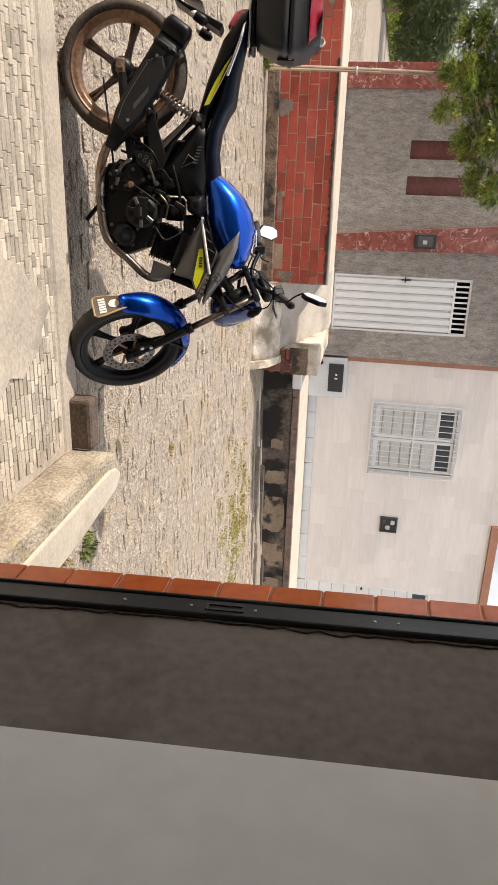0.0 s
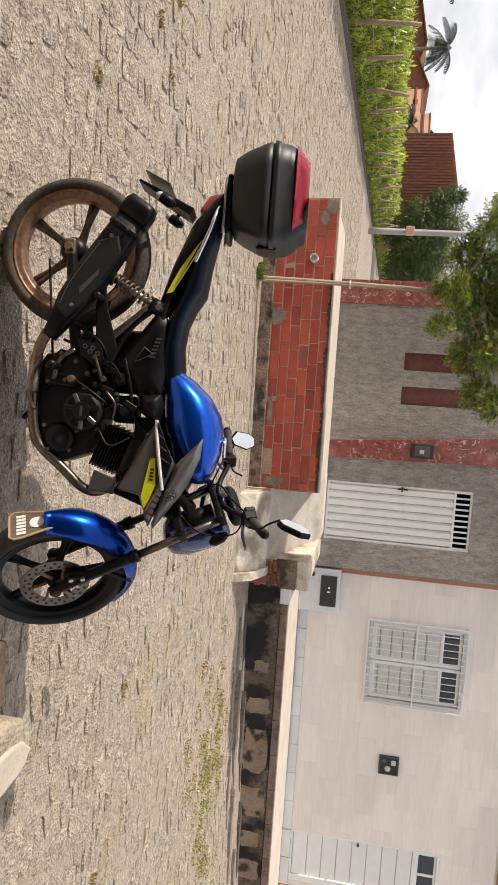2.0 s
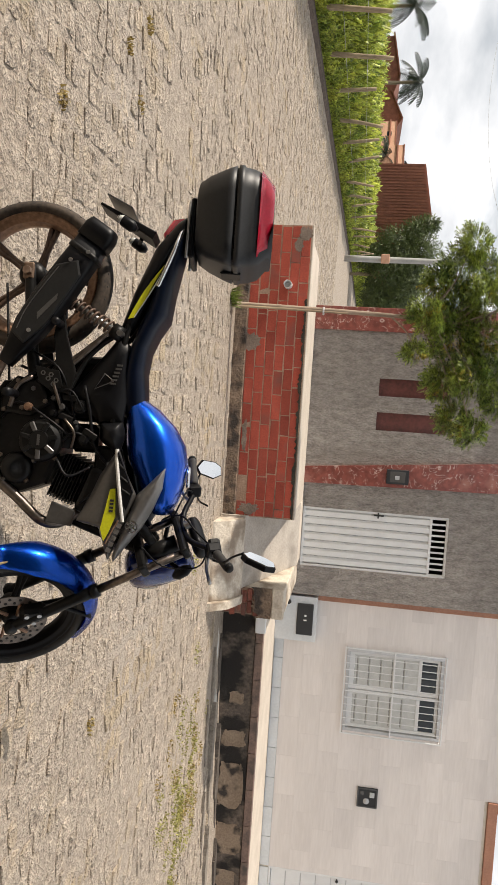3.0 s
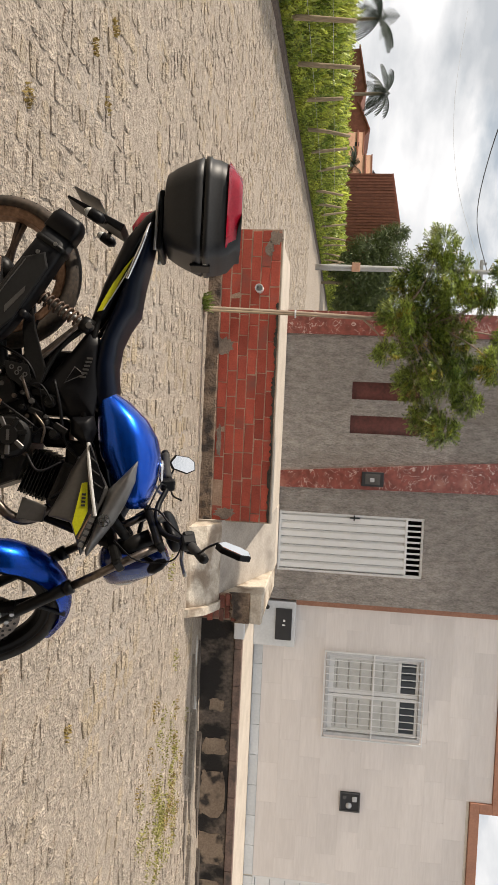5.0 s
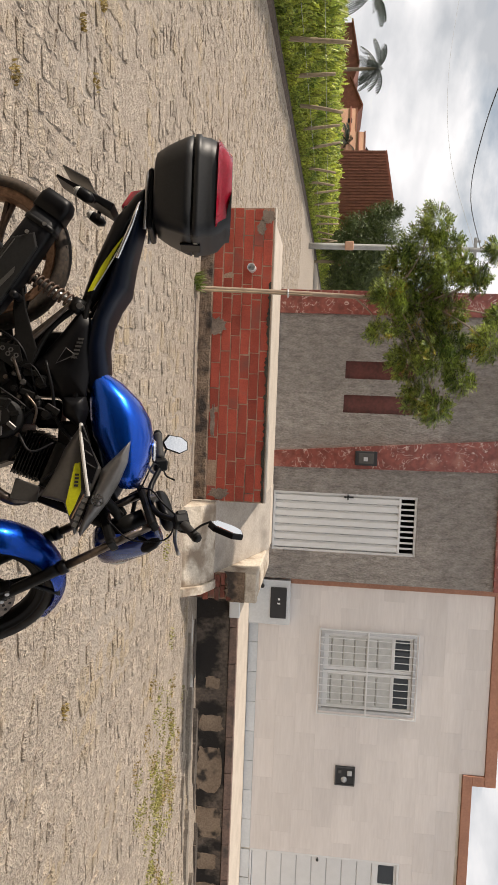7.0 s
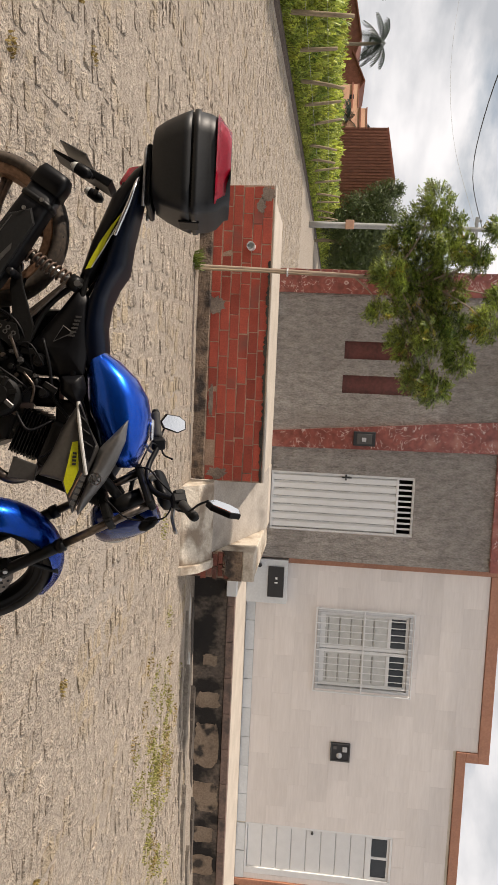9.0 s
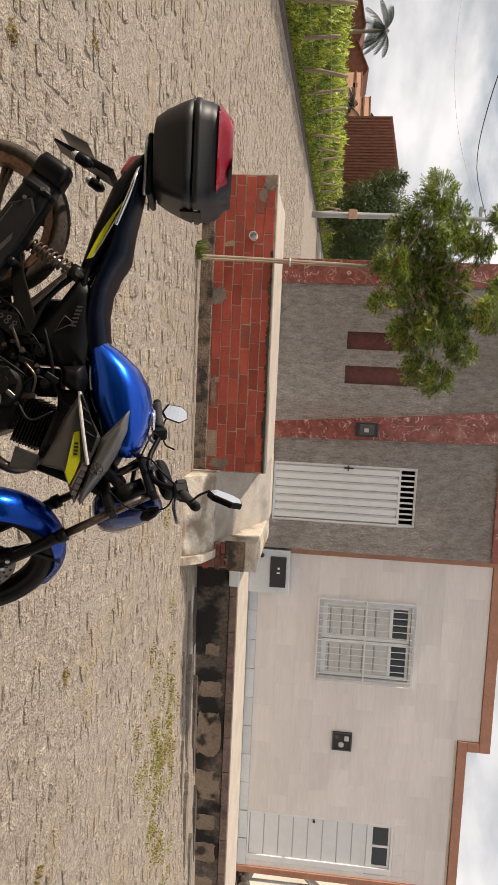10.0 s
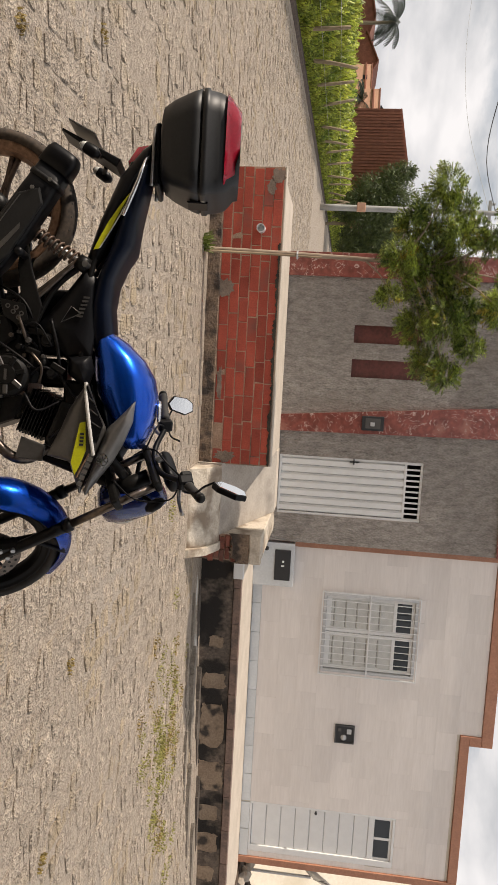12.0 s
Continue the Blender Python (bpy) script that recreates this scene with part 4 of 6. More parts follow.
# front fender: curved shell round the wheel
fend = bmesh.new()
rows = []
N = 22
for k in range(N + 1):
    a = math.radians(50 + (186 - 50) * k / N)
    hw = 0.072 * min(1.0, 0.35 + 2.2 * k / N, 0.55 + 2.5 * (N - k) / N)
    r0 = 0.335
    rows.append([fend.verts.new((1.335 + (r0 - 0.034 * abs(q) ** 2.2) * math.cos(a), q * hw, 0.302 + (r0 - 0.034 * abs(q) ** 2.2) * math.sin(a))) for q in [-1.25 + 2.5 * j / 12 for j in range(13)]])
for a, b in zip(rows, rows[1:]):
    for j in range(12):
        fend.faces.new((a[j], a[j + 1], b[j + 1], b[j]))
bmesh.ops.solidify(fend, geom=fend.faces[:], thickness=0.004)
fender = part("front_fender", steer(fend), BLUE, bike, "glossy blue front fender", smooth=True)
for s in (-1, 1):
    part("fender_stay", steer(tube([(1.335, s * 0.08, 0.60), (1.275, s * 0.085, 0.52), (1.235, s * 0.09, 0.46)], 0.012, 8, flat=0.5)), ENGINE, fender, smooth=True)
FL = pose(1.030, 0, 0.345, 0, -9)
FLAP_LINE = [(-0.036, 0.01), (-0.044, -0.07), (-0.066, -0.16), (-0.068, -0.19), (-0.056, -0.207), (0.056, -0.207), (0.068, -0.19), (0.066, -0.16), (0.044, -0.07), (0.036, 0.01)]
flap = part("mud_flap", steer(moved(prism(FLAP_LINE, -0.003, 0.003, axis="x", bevel=0.001), FL)), FLAP, bike, "brown mud flap with tan trim and emblem")
part("trim", steer(moved(tube([(-0.0035, y, z) for y, z in FLAP_LINE], 0.0045, 6, steps=1), FL)), TAN, flap)
part("emblem", steer(moved(lathe([(0.0, -0.001), (0.027, -0.001), (0.027, 0.002), (0.0, 0.002)], 24), FL @ pose(-0.0045, 0, -0.105, 0, 0, 90))), DECAL, flap)
for k in range(6):
    part("lettering_bar", steer(moved(box(-0.006, -0.0035, -0.050 + k * 0.0172, -0.0375 + k * 0.0172, -0.180, -0.146), FL)), DECAL, flap)

# frame, engine
frame_thing = bmesh.new()
tube([(1.0, -0.04, 0.84), (0.86, -0.09, 0.74), (0.60, -0.09, 0.66), (0.46, -0.09, 0.50), (0.44, -0.10, 0.34)], 0.02, 10, bm=frame_thing)
tube([(1.0, 0.04, 0.84), (0.86, 0.12, 0.74), (0.60, 0.13, 0.66), (0.46, 0.12, 0.50), (0.44, 0.10, 0.34)], 0.02, 10, bm=frame_thing)
tube([(1.04, 0, 0.80), (0.98, 0, 0.64), (0.93, 0, 0.50)], 0.022, 10, bm=frame_thing)
tube([(0.60, -0.11, 0.66), (0.2, -0.11, 0.69), (-0.18, -0.09, 0.82)], 0.013, 8, bm=frame_thing)
tube([(0.60, 0.11, 0.66), (0.2, 0.11, 0.69), (-0.18, 0.09, 0.82)], 0.013, 8, bm=frame_thing)
tube([(0.46, -0.12, 0.48), (0.30, -0.12, 0.56), (0.19, -0.11, 0.68)], 0.012, 8, bm=frame_thing)
tube([(0.46, 0.12, 0.48), (0.30, 0.12, 0.56), (0.19, 0.11, 0.68)], 0.012, 8, bm=frame_thing)
part("frame", frame_thing, ENGINE, bike, "black tubular steel frame", smooth=True)
arm = bmesh.new()
for s in (-1, 1):
    tube([(0.47, s * 0.11, 0.37), (0.25, s * 0.105, 0.33), (-0.03, s * 0.095, 0.30)], [0.026, 0.022, 0.02], 10, bm=arm)
part("swingarm", arm, ENGINE, bike, smooth=True)
part("chain_guard", panel([(0.40, 0.42), (0.10, 0.40), (-0.02, 0.355), (-0.02, 0.345), (0.40, 0.38)], 0.10, 0.13), SATIN, bike)
part("axle_plate", cuboids([(-0.035, 0.030, -0.118, -0.106, 0.28, 0.322)], 0.006), RUSTY, bike, "rusty axle adjuster plate")
part("axle_nut", moved(lathe([(0, -0.022), (0.016, -0.022), (0.018, -0.01), (0.018, 0), (0, 0)], 6), pose(0.0, -0.1185, 0.30)), RUSTY, bike)
part("brake_rod", tube([(0.05, -0.10, 0.22), (0.25, -0.13, 0.25), (0.42, -0.14, 0.27)], 0.005, 6), ENGINE, bike)
part("brake_panel", moved(lathe([(0.0, -0.085), (0.025, -0.085), (0.042, -0.075), (0.052, -0.06), (0.052, -0.057), (0.0, -0.057)], 30), pose(0, 0, 0.30)), ENGINE, bike, smooth=True)
part("crankcase", prism([(0.42, 0.24), (0.46, 0.215), (0.70, 0.205), (0.80, 0.24), (0.84, 0.33), (0.80, 0.43), (0.70, 0.47), (0.56, 0.47), (0.45, 0.43), (0.40, 0.34)], -0.125, 0.125, bevel=0.02), ENGINE, bike, "black engine crankcase")
clutch = part("clutch_cover", moved(lathe([(0.0, -0.048), (0.034, -0.048), (0.037, -0.040), (0.062, -0.040), (0.076, -0.03), (0.082, -0.012), (0.082, 0.0), (0.0, 0.0)], 40), pose(0.635, -0.126, 0.405)), ENGINE, bike, "round black clutch cover", smooth=False)
for k in range(7):
    a = 2 * math.pi * k / 7
    part("rib", moved(box(0.034, 0.072, -0.047, -0.0385, -0.009, 0.009, 0.003), pose(0.635, -0.126, 0.405) @ Matrix.Rotation(a, 4, "Y")), GUNMETAL if k % 3 == 0 else ENGINE, clutch)
part("lettering_bar", box(0.615, 0.655, -0.1755, -0.1745, 0.400, 0.410), GUNMETAL, clutch)
part("generator_cover", moved(lathe([(0.0, -0.03), (0.04, -0.03), (0.055, -0.02), (0.06, 0.0), (0.0, 0.0)], 30), pose(0.745, -0.126, 0.32)), ENGINE, bike, smooth=True)
part("gear_cover", prism([(0.40, 0.30), (0.46, 0.245), (0.54, 0.25), (0.55, 0.36), (0.50, 0.43), (0.42, 0.40)], -0.150, -0.126, bevel=0.012), ENGINE, bike)
for x, z in ((0.42, 0.31), (0.47, 0.26), (0.53, 0.265), (0.49, 0.415), (0.70, 0.255), (0.79, 0.36), (0.56, 0.46), (0.70, 0.46), (0.52, 0.33)):
    part("case_bolt", moved(lathe([(0, -0.014), (0.008, -0.014), (0.009, 0), (0, 0)], 10), pose(x, -0.1505 if x < 0.545 and z < 0.43 else -0.1252, z)), HEADER, bike)
part("oil_filler", moved(lathe([(0, -0.03), (0.013, -0.028), (0.016, -0.01), (0.016, 0), (0, 0)], 12), pose(0.515, -0.1505, 0.355)), BRONZE, bike, "brass-coloured oil plug")
part("foot_pedal", tube([(0.44, -0.17, 0.24), (0.52, -0.18, 0.21), (0.60, -0.19, 0.215), (0.64, -0.20, 0.235)], 0.008, 8), HEADER, bike)
TILT = Matrix.Translation((0.76, 0, 0.46)) @ Matrix.Rotation(math.radians(20), 4, "Y")
cylinder = part("cylinder", moved(box(-0.07, 0.07, -0.085, 0.085, 0.0, 0.11), TILT), ENGINE, bike, "finned black cylinder")
for k in range(9):
    part("fin", moved(box(-0.085 - 0.006 * (k % 2), 0.085, -0.105, 0.105, 0.012 * k + 0.001, 0.012 * k + 0.005, 0.001), TILT), ENGINE, cylinder)
part("cylinder_head", moved(box(-0.09, 0.095, -0.11, 0.11, 0.1105, 0.20, 0.02, seg=2), TILT), ENGINE, bike)
part("head_cover", moved(box(-0.07, 0.075, -0.09, 0.09, 0.2005, 0.245, 0.02, seg=2), TILT), SATIN, bike)
part("carburettor", cuboids([(0.56, 0.67, -0.06, 0.06, 0.50, 0.60)], 0.015), ENGINE, bike)
part("air_box", box(0.30, 0.55, -0.09, 0.09, 0.46, 0.66, 0.03, seg=2), SATIN, bike)
part("battery_cover", box(0.33, 0.44, -0.10, 0.10, 0.345, 0.46, 0.015), ENGINE, bike)
for pts, r in (([(0.50, -0.13, 0.47), (0.42, -0.15, 0.44), (0.38, -0.15, 0.38), (0.44, -0.155, 0.30)], 0.006), ([(0.66, -0.10, 0.62), (0.60, -0.14, 0.54), (0.64, -0.14, 0.47)], 0.006), ([(0.30, -0.12, 0.34), (0.36, -0.15, 0.45), (0.46, -0.14, 0.50), (0.55, -0.12, 0.52)], 0.005), ([(0.72, -0.12, 0.60), (0.76, -0.16, 0.52), (0.70, -0.15, 0.47)], 0.005),
               ([(0.20, -0.11, 0.47), (0.33, -0.13, 0.44), (0.42, -0.14, 0.37)], 0.006)):
    part("cable", tube(pts, r, 6), SATIN, bike, smooth=True)
for pts, r in (([(0.56, -0.13, 0.25), (0.50, -0.155, 0.32), (0.56, -0.16, 0.44), (0.62, -0.14, 0.52)], 0.007), ([(0.36, -0.10, 0.30), (0.40, -0.14, 0.40), (0.50, -0.13, 0.48), (0.60, -0.10, 0.56)], 0.009), ([(0.42, -0.13, 0.55), (0.52, -0.14, 0.58), (0.64, -0.12, 0.60), (0.72, -0.10, 0.66)], 0.010),
               ([(0.86, -0.12, 0.56), (0.80, -0.14, 0.63), (0.70, -0.13, 0.66)], 0.008), ([(0.48, -0.14, 0.42), (0.44, -0.15, 0.50), (0.52, -0.14, 0.56)], 0.006)):
    part("hose", tube(pts, r * 0.65, 8), SATIN, bike, smooth=True)
part("starter_motor", tube([(0.52, -0.10, 0.49), (0.66, -0.10, 0.49)], 0.028, 14), ENGINE, bike, smooth=True)
for x, z, r in ((0.44, 0.44, 0.022), (0.50, 0.54, 0.026), (0.58, 0.52, 0.02), (0.40, 0.40, 0.018), (0.62, 0.56, 0.022), (0.53, 0.44, 0.016), (0.36, 0.47, 0.02)):
    part("engine_boss", moved(lathe([(0, -0.03), (r * 0.6, -0.03), (r * 0.7, -0.022), (r, -0.018), (r, 0.02), (0, 0.02)], 14), pose(x, -0.115, z)), ENGINE, bike)
for x, z in ((0.47, 0.50), (0.60, 0.585), (0.415, 0.46), (0.545, 0.49)):
    part("bracket", moved(box(-0.028, 0.028, -0.006, 0.006, -0.012, 0.012, 0.003), pose(x, -0.135, z, 0, 200 * x, 0)), ENGINE, bike)
for pts, r in (([(0.40, -0.150, 0.36), (0.44, -0.165, 0.31), (0.52, -0.172, 0.29)], 0.009), ([(0.36, -0.13, 0.41), (0.42, -0.158, 0.44), (0.50, -0.16, 0.47)], 0.006), ([(0.55, -0.150, 0.49), (0.60, -0.155, 0.53), (0.66, -0.14, 0.52)], 0.005)):
    part("linkage_rod", tube(pts, r, 8), HEADER, bike, smooth=True)
for x, z, r in ((0.445, 0.365, 0.011), (0.475, 0.44, 0.009), (0.505, 0.475, 0.012), (0.385, 0.43, 0.010), (0.56, 0.53, 0.008), (0.60, 0.475, 0.008), (0.545, 0.405, 0.008), (0.715, 0.385, 0.008), (0.79, 0.28, 0.008)):
    part("bolt_head", moved(lathe([(0, -0.026), (r * 0.8, -0.026), (r, -0.022), (r, 0), (0, 0)], 6), pose(x, -0.1255, z)), GUNMETAL, bike)
part("perforated_guard", prism([(0.36, 0.37), (0.42, 0.385), (0.455, 0.44), (0.43, 0.475), (0.375, 0.46)], -0.162, -0.156, bevel=0.002), ENGINE, bike)
for x, z in ((0.385, 0.40), (0.405, 0.42), (0.425, 0.44), (0.39, 0.43), (0.41, 0.45)):
    part("guard_hole", moved(lathe([(0.005, -0.001), (0.009, -0.001), (0.009, 0.001), (0.005, 0.001)], 12), pose(x, -0.1632, z)), GUNMETAL, bike)
# Frame tubes in paler steel than the black frame, to imitate sunlight on them.
for s in (0.0, 0.035):
    part("subframe_strut", tube([(0.20 + s, -0.135, 0.64 - s), (0.30 + s, -0.14, 0.53 - s * 0.6), (0.345 + s, -0.14, 0.475 - s * 0.5)], 0.009, 8), HEADER, bike, smooth=True)
part("coil_box", box(0.64, 0.74, -0.10, 0.08, 0.60, 0.68, 0.012), ENGINE, bike)
part("radiator_guard", panel([(0.86, 0.46), (0.94, 0.44), (0.95, 0.54), (0.89, 0.55)], -0.13, -0.115, 0.004), GUNMETAL, bike, "grey horn cover with plain mark")

# exhaust
CASE_DARK = material("matt_black_shield", (0.016, 0.016, 0.016), (0.009, 0.009, 0.009), 0.5, 6, 120, 0.15, 0.001, spec=0.3)
part("exhaust_pipe", tube([(0.90, -0.03, 0.54), (0.945, -0.07, 0.48), (0.935, -0.11, 0.42), (0.86, -0.125, 0.335), (0.78, -0.135, 0.245), (0.70, -0.14, 0.215), (0.57, -0.145, 0.205)], 0.0195, 16, steps=6), HEADER, bike, "scuffed steel exhaust header", smooth=True)
part("exhaust_pipe", tube([(0.572, -0.145, 0.205), (0.48, -0.15, 0.208), (0.40, -0.16, 0.225), (0.34, -0.17, 0.255)], 0.021, 16), RUSTY, bike, "browned exhaust mid-pipe", smooth=True)
muf = part("muffler", moved(loft([(0.0, -0.026, 0.026, 0.026), (0.05, -0.034, 0.034, 0.034), (0.16, -0.055, 0.06, 0.048), (0.30, -0.062, 0.066, 0.052), (0.44, -0.058, 0.062, 0.052), (0.56, -0.054, 0.058, 0.050)], 32, 4.5), Matrix.Translation((0.36, -0.175, 0.262)) @ Matrix.Rotation(math.radians(-(180 - 32)), 4, "Y")), SATIN, bike, "satin black muffler", smooth=True)
MT = Matrix.Translation((0.36, -0.175, 0.262)) @ Matrix.Rotation(math.radians(-(180 - 32)), 4, "Y")
part("end_cap", moved(loft([(0.545, -0.062, 0.066, 0.054), (0.60, -0.060, 0.064, 0.053), (0.625, -0.05, 0.054, 0.045)], 32, 4.5), MT), SATIN, muf, smooth=True)
part("clamp_band", moved(loft([(0.49, -0.0605, 0.0645, 0.0535), (0.50, -0.0615, 0.0655, 0.0545), (0.51, -0.0605, 0.0645, 0.0535)], 32, 4.5), MT), ENGINE, muf, smooth=True)
part("heat_shield", moved(prism([(0.10, -0.03), (0.20, -0.055), (0.42, -0.05), (0.46, -0.01), (0.40, 0.045), (0.20, 0.05), (0.11, 0.03)], -0.066, -0.050, bevel=0.006), MT), CASE_DARK, muf, "black heat shield")
part("shield_slot", moved(prism([(0.20, -0.02), (0.30, -0.035), (0.32, -0.025), (0.22, -0.006)], -0.0675, -0.0662), MT), GUNMETAL, muf)
part("shield_slot", moved(tube([(0.13, -0.067, 0.02), (0.22, -0.067, 0.035), (0.40, -0.067, 0.03)], 0.002, 6), MT), GUNMETAL, muf)
for x, z in ((0.445, 0.01), (0.15, -0.02), (0.505, -0.02)):
    part("screw", moved(lathe([(0, 0), (0.008, 0), (0.007, -0.006), (0, -0.006)], 10), MT @ Matrix.Translation((x, -0.0665 if x < 0.47 else -0.053, z))), STEEL, muf)

# rear shock
SA, SB = Vector((0.10, -0.125, 0.46)), Vector((0.215, -0.125, 0.665))
part("shock_body", tube([SA, SB], 0.013, 12), STEEL, bike, smooth=True)
coil = []
for k in range(9 * 10 + 1):
    f = k / 90
    u = SA + (SB - SA) * (0.08 + 0.82 * f)
    d = (SB - SA).normalized()
    s1 = d.cross(Vector((0, 1, 0))).normalized()
    coil.append(u + (s1 * math.cos(k * 0.628) + Vector((0, 1, 0)) * math.sin(k * 0.628)) * 0.025)
part("shock_spring", tube(coil, 0.0048, 6, steps=1), SPOKE, bike, "dusty dark coil spring", smooth=True)
part("shock_cap", tube([SB - (SB - SA).normalized() * 0.03, SB + (SB - SA).normalized() * 0.012], 0.03, 14), ENGINE, bike, smooth=True)
part("shock_cap", tube([SA - (SB - SA).normalized() * 0.012, SA + (SB - SA).normalized() * 0.022], 0.03, 14), ENGINE, bike, smooth=True)
part("shock_bolt", moved(lathe([(0, -0.04), (0.012, -0.04), (0.014, 0), (0, 0)], 12), pose(0.215, -0.12, 0.67)), STEEL, bike)
peg = part("footpeg_bracket", prism([(0.16, 0.46), (0.24, 0.475), (0.38, 0.52), (0.46, 0.50), (0.44, 0.44), (0.34, 0.44), (0.24, 0.425), (0.17, 0.43)], -0.15, -0.135, bevel=0.004), ENGINE, bike)
part("footpeg", tube([(0.20, -0.152, 0.45), (0.20, -0.24, 0.45)], 0.014, 10), SATIN, peg, smooth=True)
part("footpeg", tube([(0.47, -0.152, 0.30), (0.47, -0.26, 0.30)], 0.016, 10), SATIN, bike, smooth=True)
part("side_stand", tube([(0.56, 0.10, 0.24), (0.60, 0.17, 0.14), (0.68, 0.245, 0.048)], 0.012, 10), ENGINE, bike, "black side stand", smooth=True)

# bodywork
part("tank", loft([(0.43 + (q[0] - 0.462) * 0.925, *q[1:]) for q in [(0.462, 0.70, 0.745, 0.05), (0.48, 0.69, 0.765, 0.085), (0.52, 0.69, 0.825, 0.112), (0.59, 0.70, 0.893, 0.135), (0.665, 0.705, 0.935, 0.150), (0.742, 0.72, 0.950, 0.158), (0.82, 0.76, 0.945, 0.158), (0.90, 0.80, 0.925, 0.140), (0.955, 0.83, 0.90, 0.10)]], 36, 2.3), BLUE, bike, "glossy metallic blue fuel tank", smooth=True)
part("tank_cap", moved(lathe([(0, -0.012), (0.04, -0.012), (0.046, 0), (0, 0)], 26), pose(0.74, 0, 0.951, -90)), CHROME, bike, smooth=True)
part("seat", loft([(-0.215, 0.862, 0.884, 0.07), (-0.20, 0.852, 0.89, 0.10), (-0.10, 0.82, 0.872, 0.125), (0.02, 0.78, 0.850, 0.135), (0.13, 0.745, 0.838, 0.14), (0.19, 0.725, 0.800, 0.14), (0.26, 0.70, 0.772, 0.14), (0.35, 0.685, 0.762, 0.135), (0.44, 0.675, 0.773, 0.12), (0.50, 0.68, 0.77, 0.10), (0.53, 0.70, 0.75, 0.07)], 28, 3.0), NAVY, bike, "navy-black stepped vinyl seat", smooth=True)
TAIL = [(-0.262, 0.886), (-0.235, 0.85), (-0.131, 0.772), (0.039, 0.705), (0.185, 0.662), (0.215, 0.70), (0.16, 0.735), (0.059, 0.772), (-0.11, 0.836), (-0.195, 0.885)]
for s in (-1, 1):
    tl = part("tail_cowl", curved_panel(TAIL, [(-0.19, 0.865), (-0.06, 0.79), (0.06, 0.738), (0.15, 0.705)], s * 0.085, s * 0.128), SATIN, bike, "black tail cowl with a yellow stripe", smooth=True)
    part("stripe", prism([(0.155, 0.692), (0.150, 0.712), (0.10, 0.742), (0.02, 0.775), (-0.06, 0.815), (-0.015, 0.782), (0.05, 0.742), (0.11, 0.712)], s * 0.1245 - 0.004, s * 0.1245 + 0.005), YELLOW, tl, "acid-yellow stripe")
    part("stripe_edge", tube([(0.148, s * 0.1305, 0.715), (0.06, s * 0.1305, 0.764), (-0.055, s * 0.128, 0.822)], 0.0022, 6), DECAL, tl)
    sp = part("side_cover", curved_panel([(0.455, 0.49), (0.30, 0.61), (0.222, 0.665), (0.262, 0.716), (0.42, 0.715), (0.55, 0.700), (0.555, 0.61)], [(0.32, 0.66), (0.45, 0.63)], s * 0.11, s * 0.14), SATIN, bike, "satin black side cover", smooth=True)
    part("emblem_frame", tube([(0.395, s * 0.1435, 0.66), (0.37, s * 0.1435, 0.625), (0.43, s * 0.1425, 0.59), (0.395, s * 0.1435, 0.66)], 0.0022, 6, steps=1), GUNMETAL, sp)
    for k in range(6):
        part("lettering_bar", moved(box(-0.0035, 0.0035, -0.001, 0.001, -0.011, 0.011), pose(0.335 + k * 0.014, s * 0.1445, 0.679 - k * 0.0045)), GUNMETAL, sp)
    part("frame_cover", curved_panel([(0.55, 0.615), (0.545, 0.70), (0.60, 0.715), (0.645, 0.70), (0.675, 0.695), (0.62, 0.62)], [(0.59, 0.665)], s * 0.11, s * 0.155), SATIN, bike, smooth=True)
    sh = part("shroud", curved_panel([(0.646, 0.702), (0.74, 0.74), (0.812, 0.778), (0.87, 0.762), (0.912, 0.746), (1.063, 0.692), (0.942, 0.65), (0.922, 0.563), (0.821, 0.613), (0.747, 0.641), (0.69, 0.675)], [(0.72, 0.695), (0.84, 0.69), (0.95, 0.695)], s * 0.165, s * 0.205), GUNMETAL, bike, "gunmetal radiator shroud with yellow decal", smooth=True)
    part("vent", prism([(0.655, 0.708), (0.80, 0.772), (0.868, 0.752), (0.84, 0.737), (0.72, 0.715)], s * 0.198 - 0.012, s * 0.198 + 0.008), SATIN, sh, "black vent insert")
    for k in range(3):
        part("vent_rib", tube([(0.70 + k * 0.045, s * 0.208, 0.715 + k * 0.008), (0.72 + k * 0.045, s * 0.208, 0.738 + k * 0.013)], 0.004, 6), ENGINE, sh)
    part("silver_edge", tube([(0.648, s * 0.195, 0.702), (0.72, s * 0.2105, 0.711), (0.84, s * 0.2125, 0.731), (0.91, s * 0.205, 0.743)], 0.0065, 8), DECAL, sh, "bright silver edge line")
    dec = part("decal", prism([(0.79, 0.709), (0.795, 0.690), (0.94, 0.664), (0.985, 0.679), (0.955, 0.694), (0.895, 0.716)], s * 0.2065 - 0.003, s * 0.2065 + 0.003), YELLOW, sh, "acid-yellow decal with dark marks")
    for k in range(4):
        part("lettering_bar", moved(box(-0.004, 0.004, -0.001, 0.001, -0.007, 0.007), pose(0.835 + k * 0.013, s * 0.2105, 0.700 - k * 0.0005)), BLACK, dec)
    part("decal_line", tube([(0.905, s * 0.2085, 0.728), (0.955, s * 0.2075, 0.704), (0.995, s * 0.205, 0.686)], 0.003, 6), BRONZE, sh)
    for k in range(5):
        part("lettering_bar", moved(box(-0.008, 0.008, -0.001, 0.001, -0.009, 0.009), pose(0.925 + k * 0.023, s * (0.2095 - 0.0015 * k), 0.732 - k * 0.0085, 0, 20)), STEEL, sh)
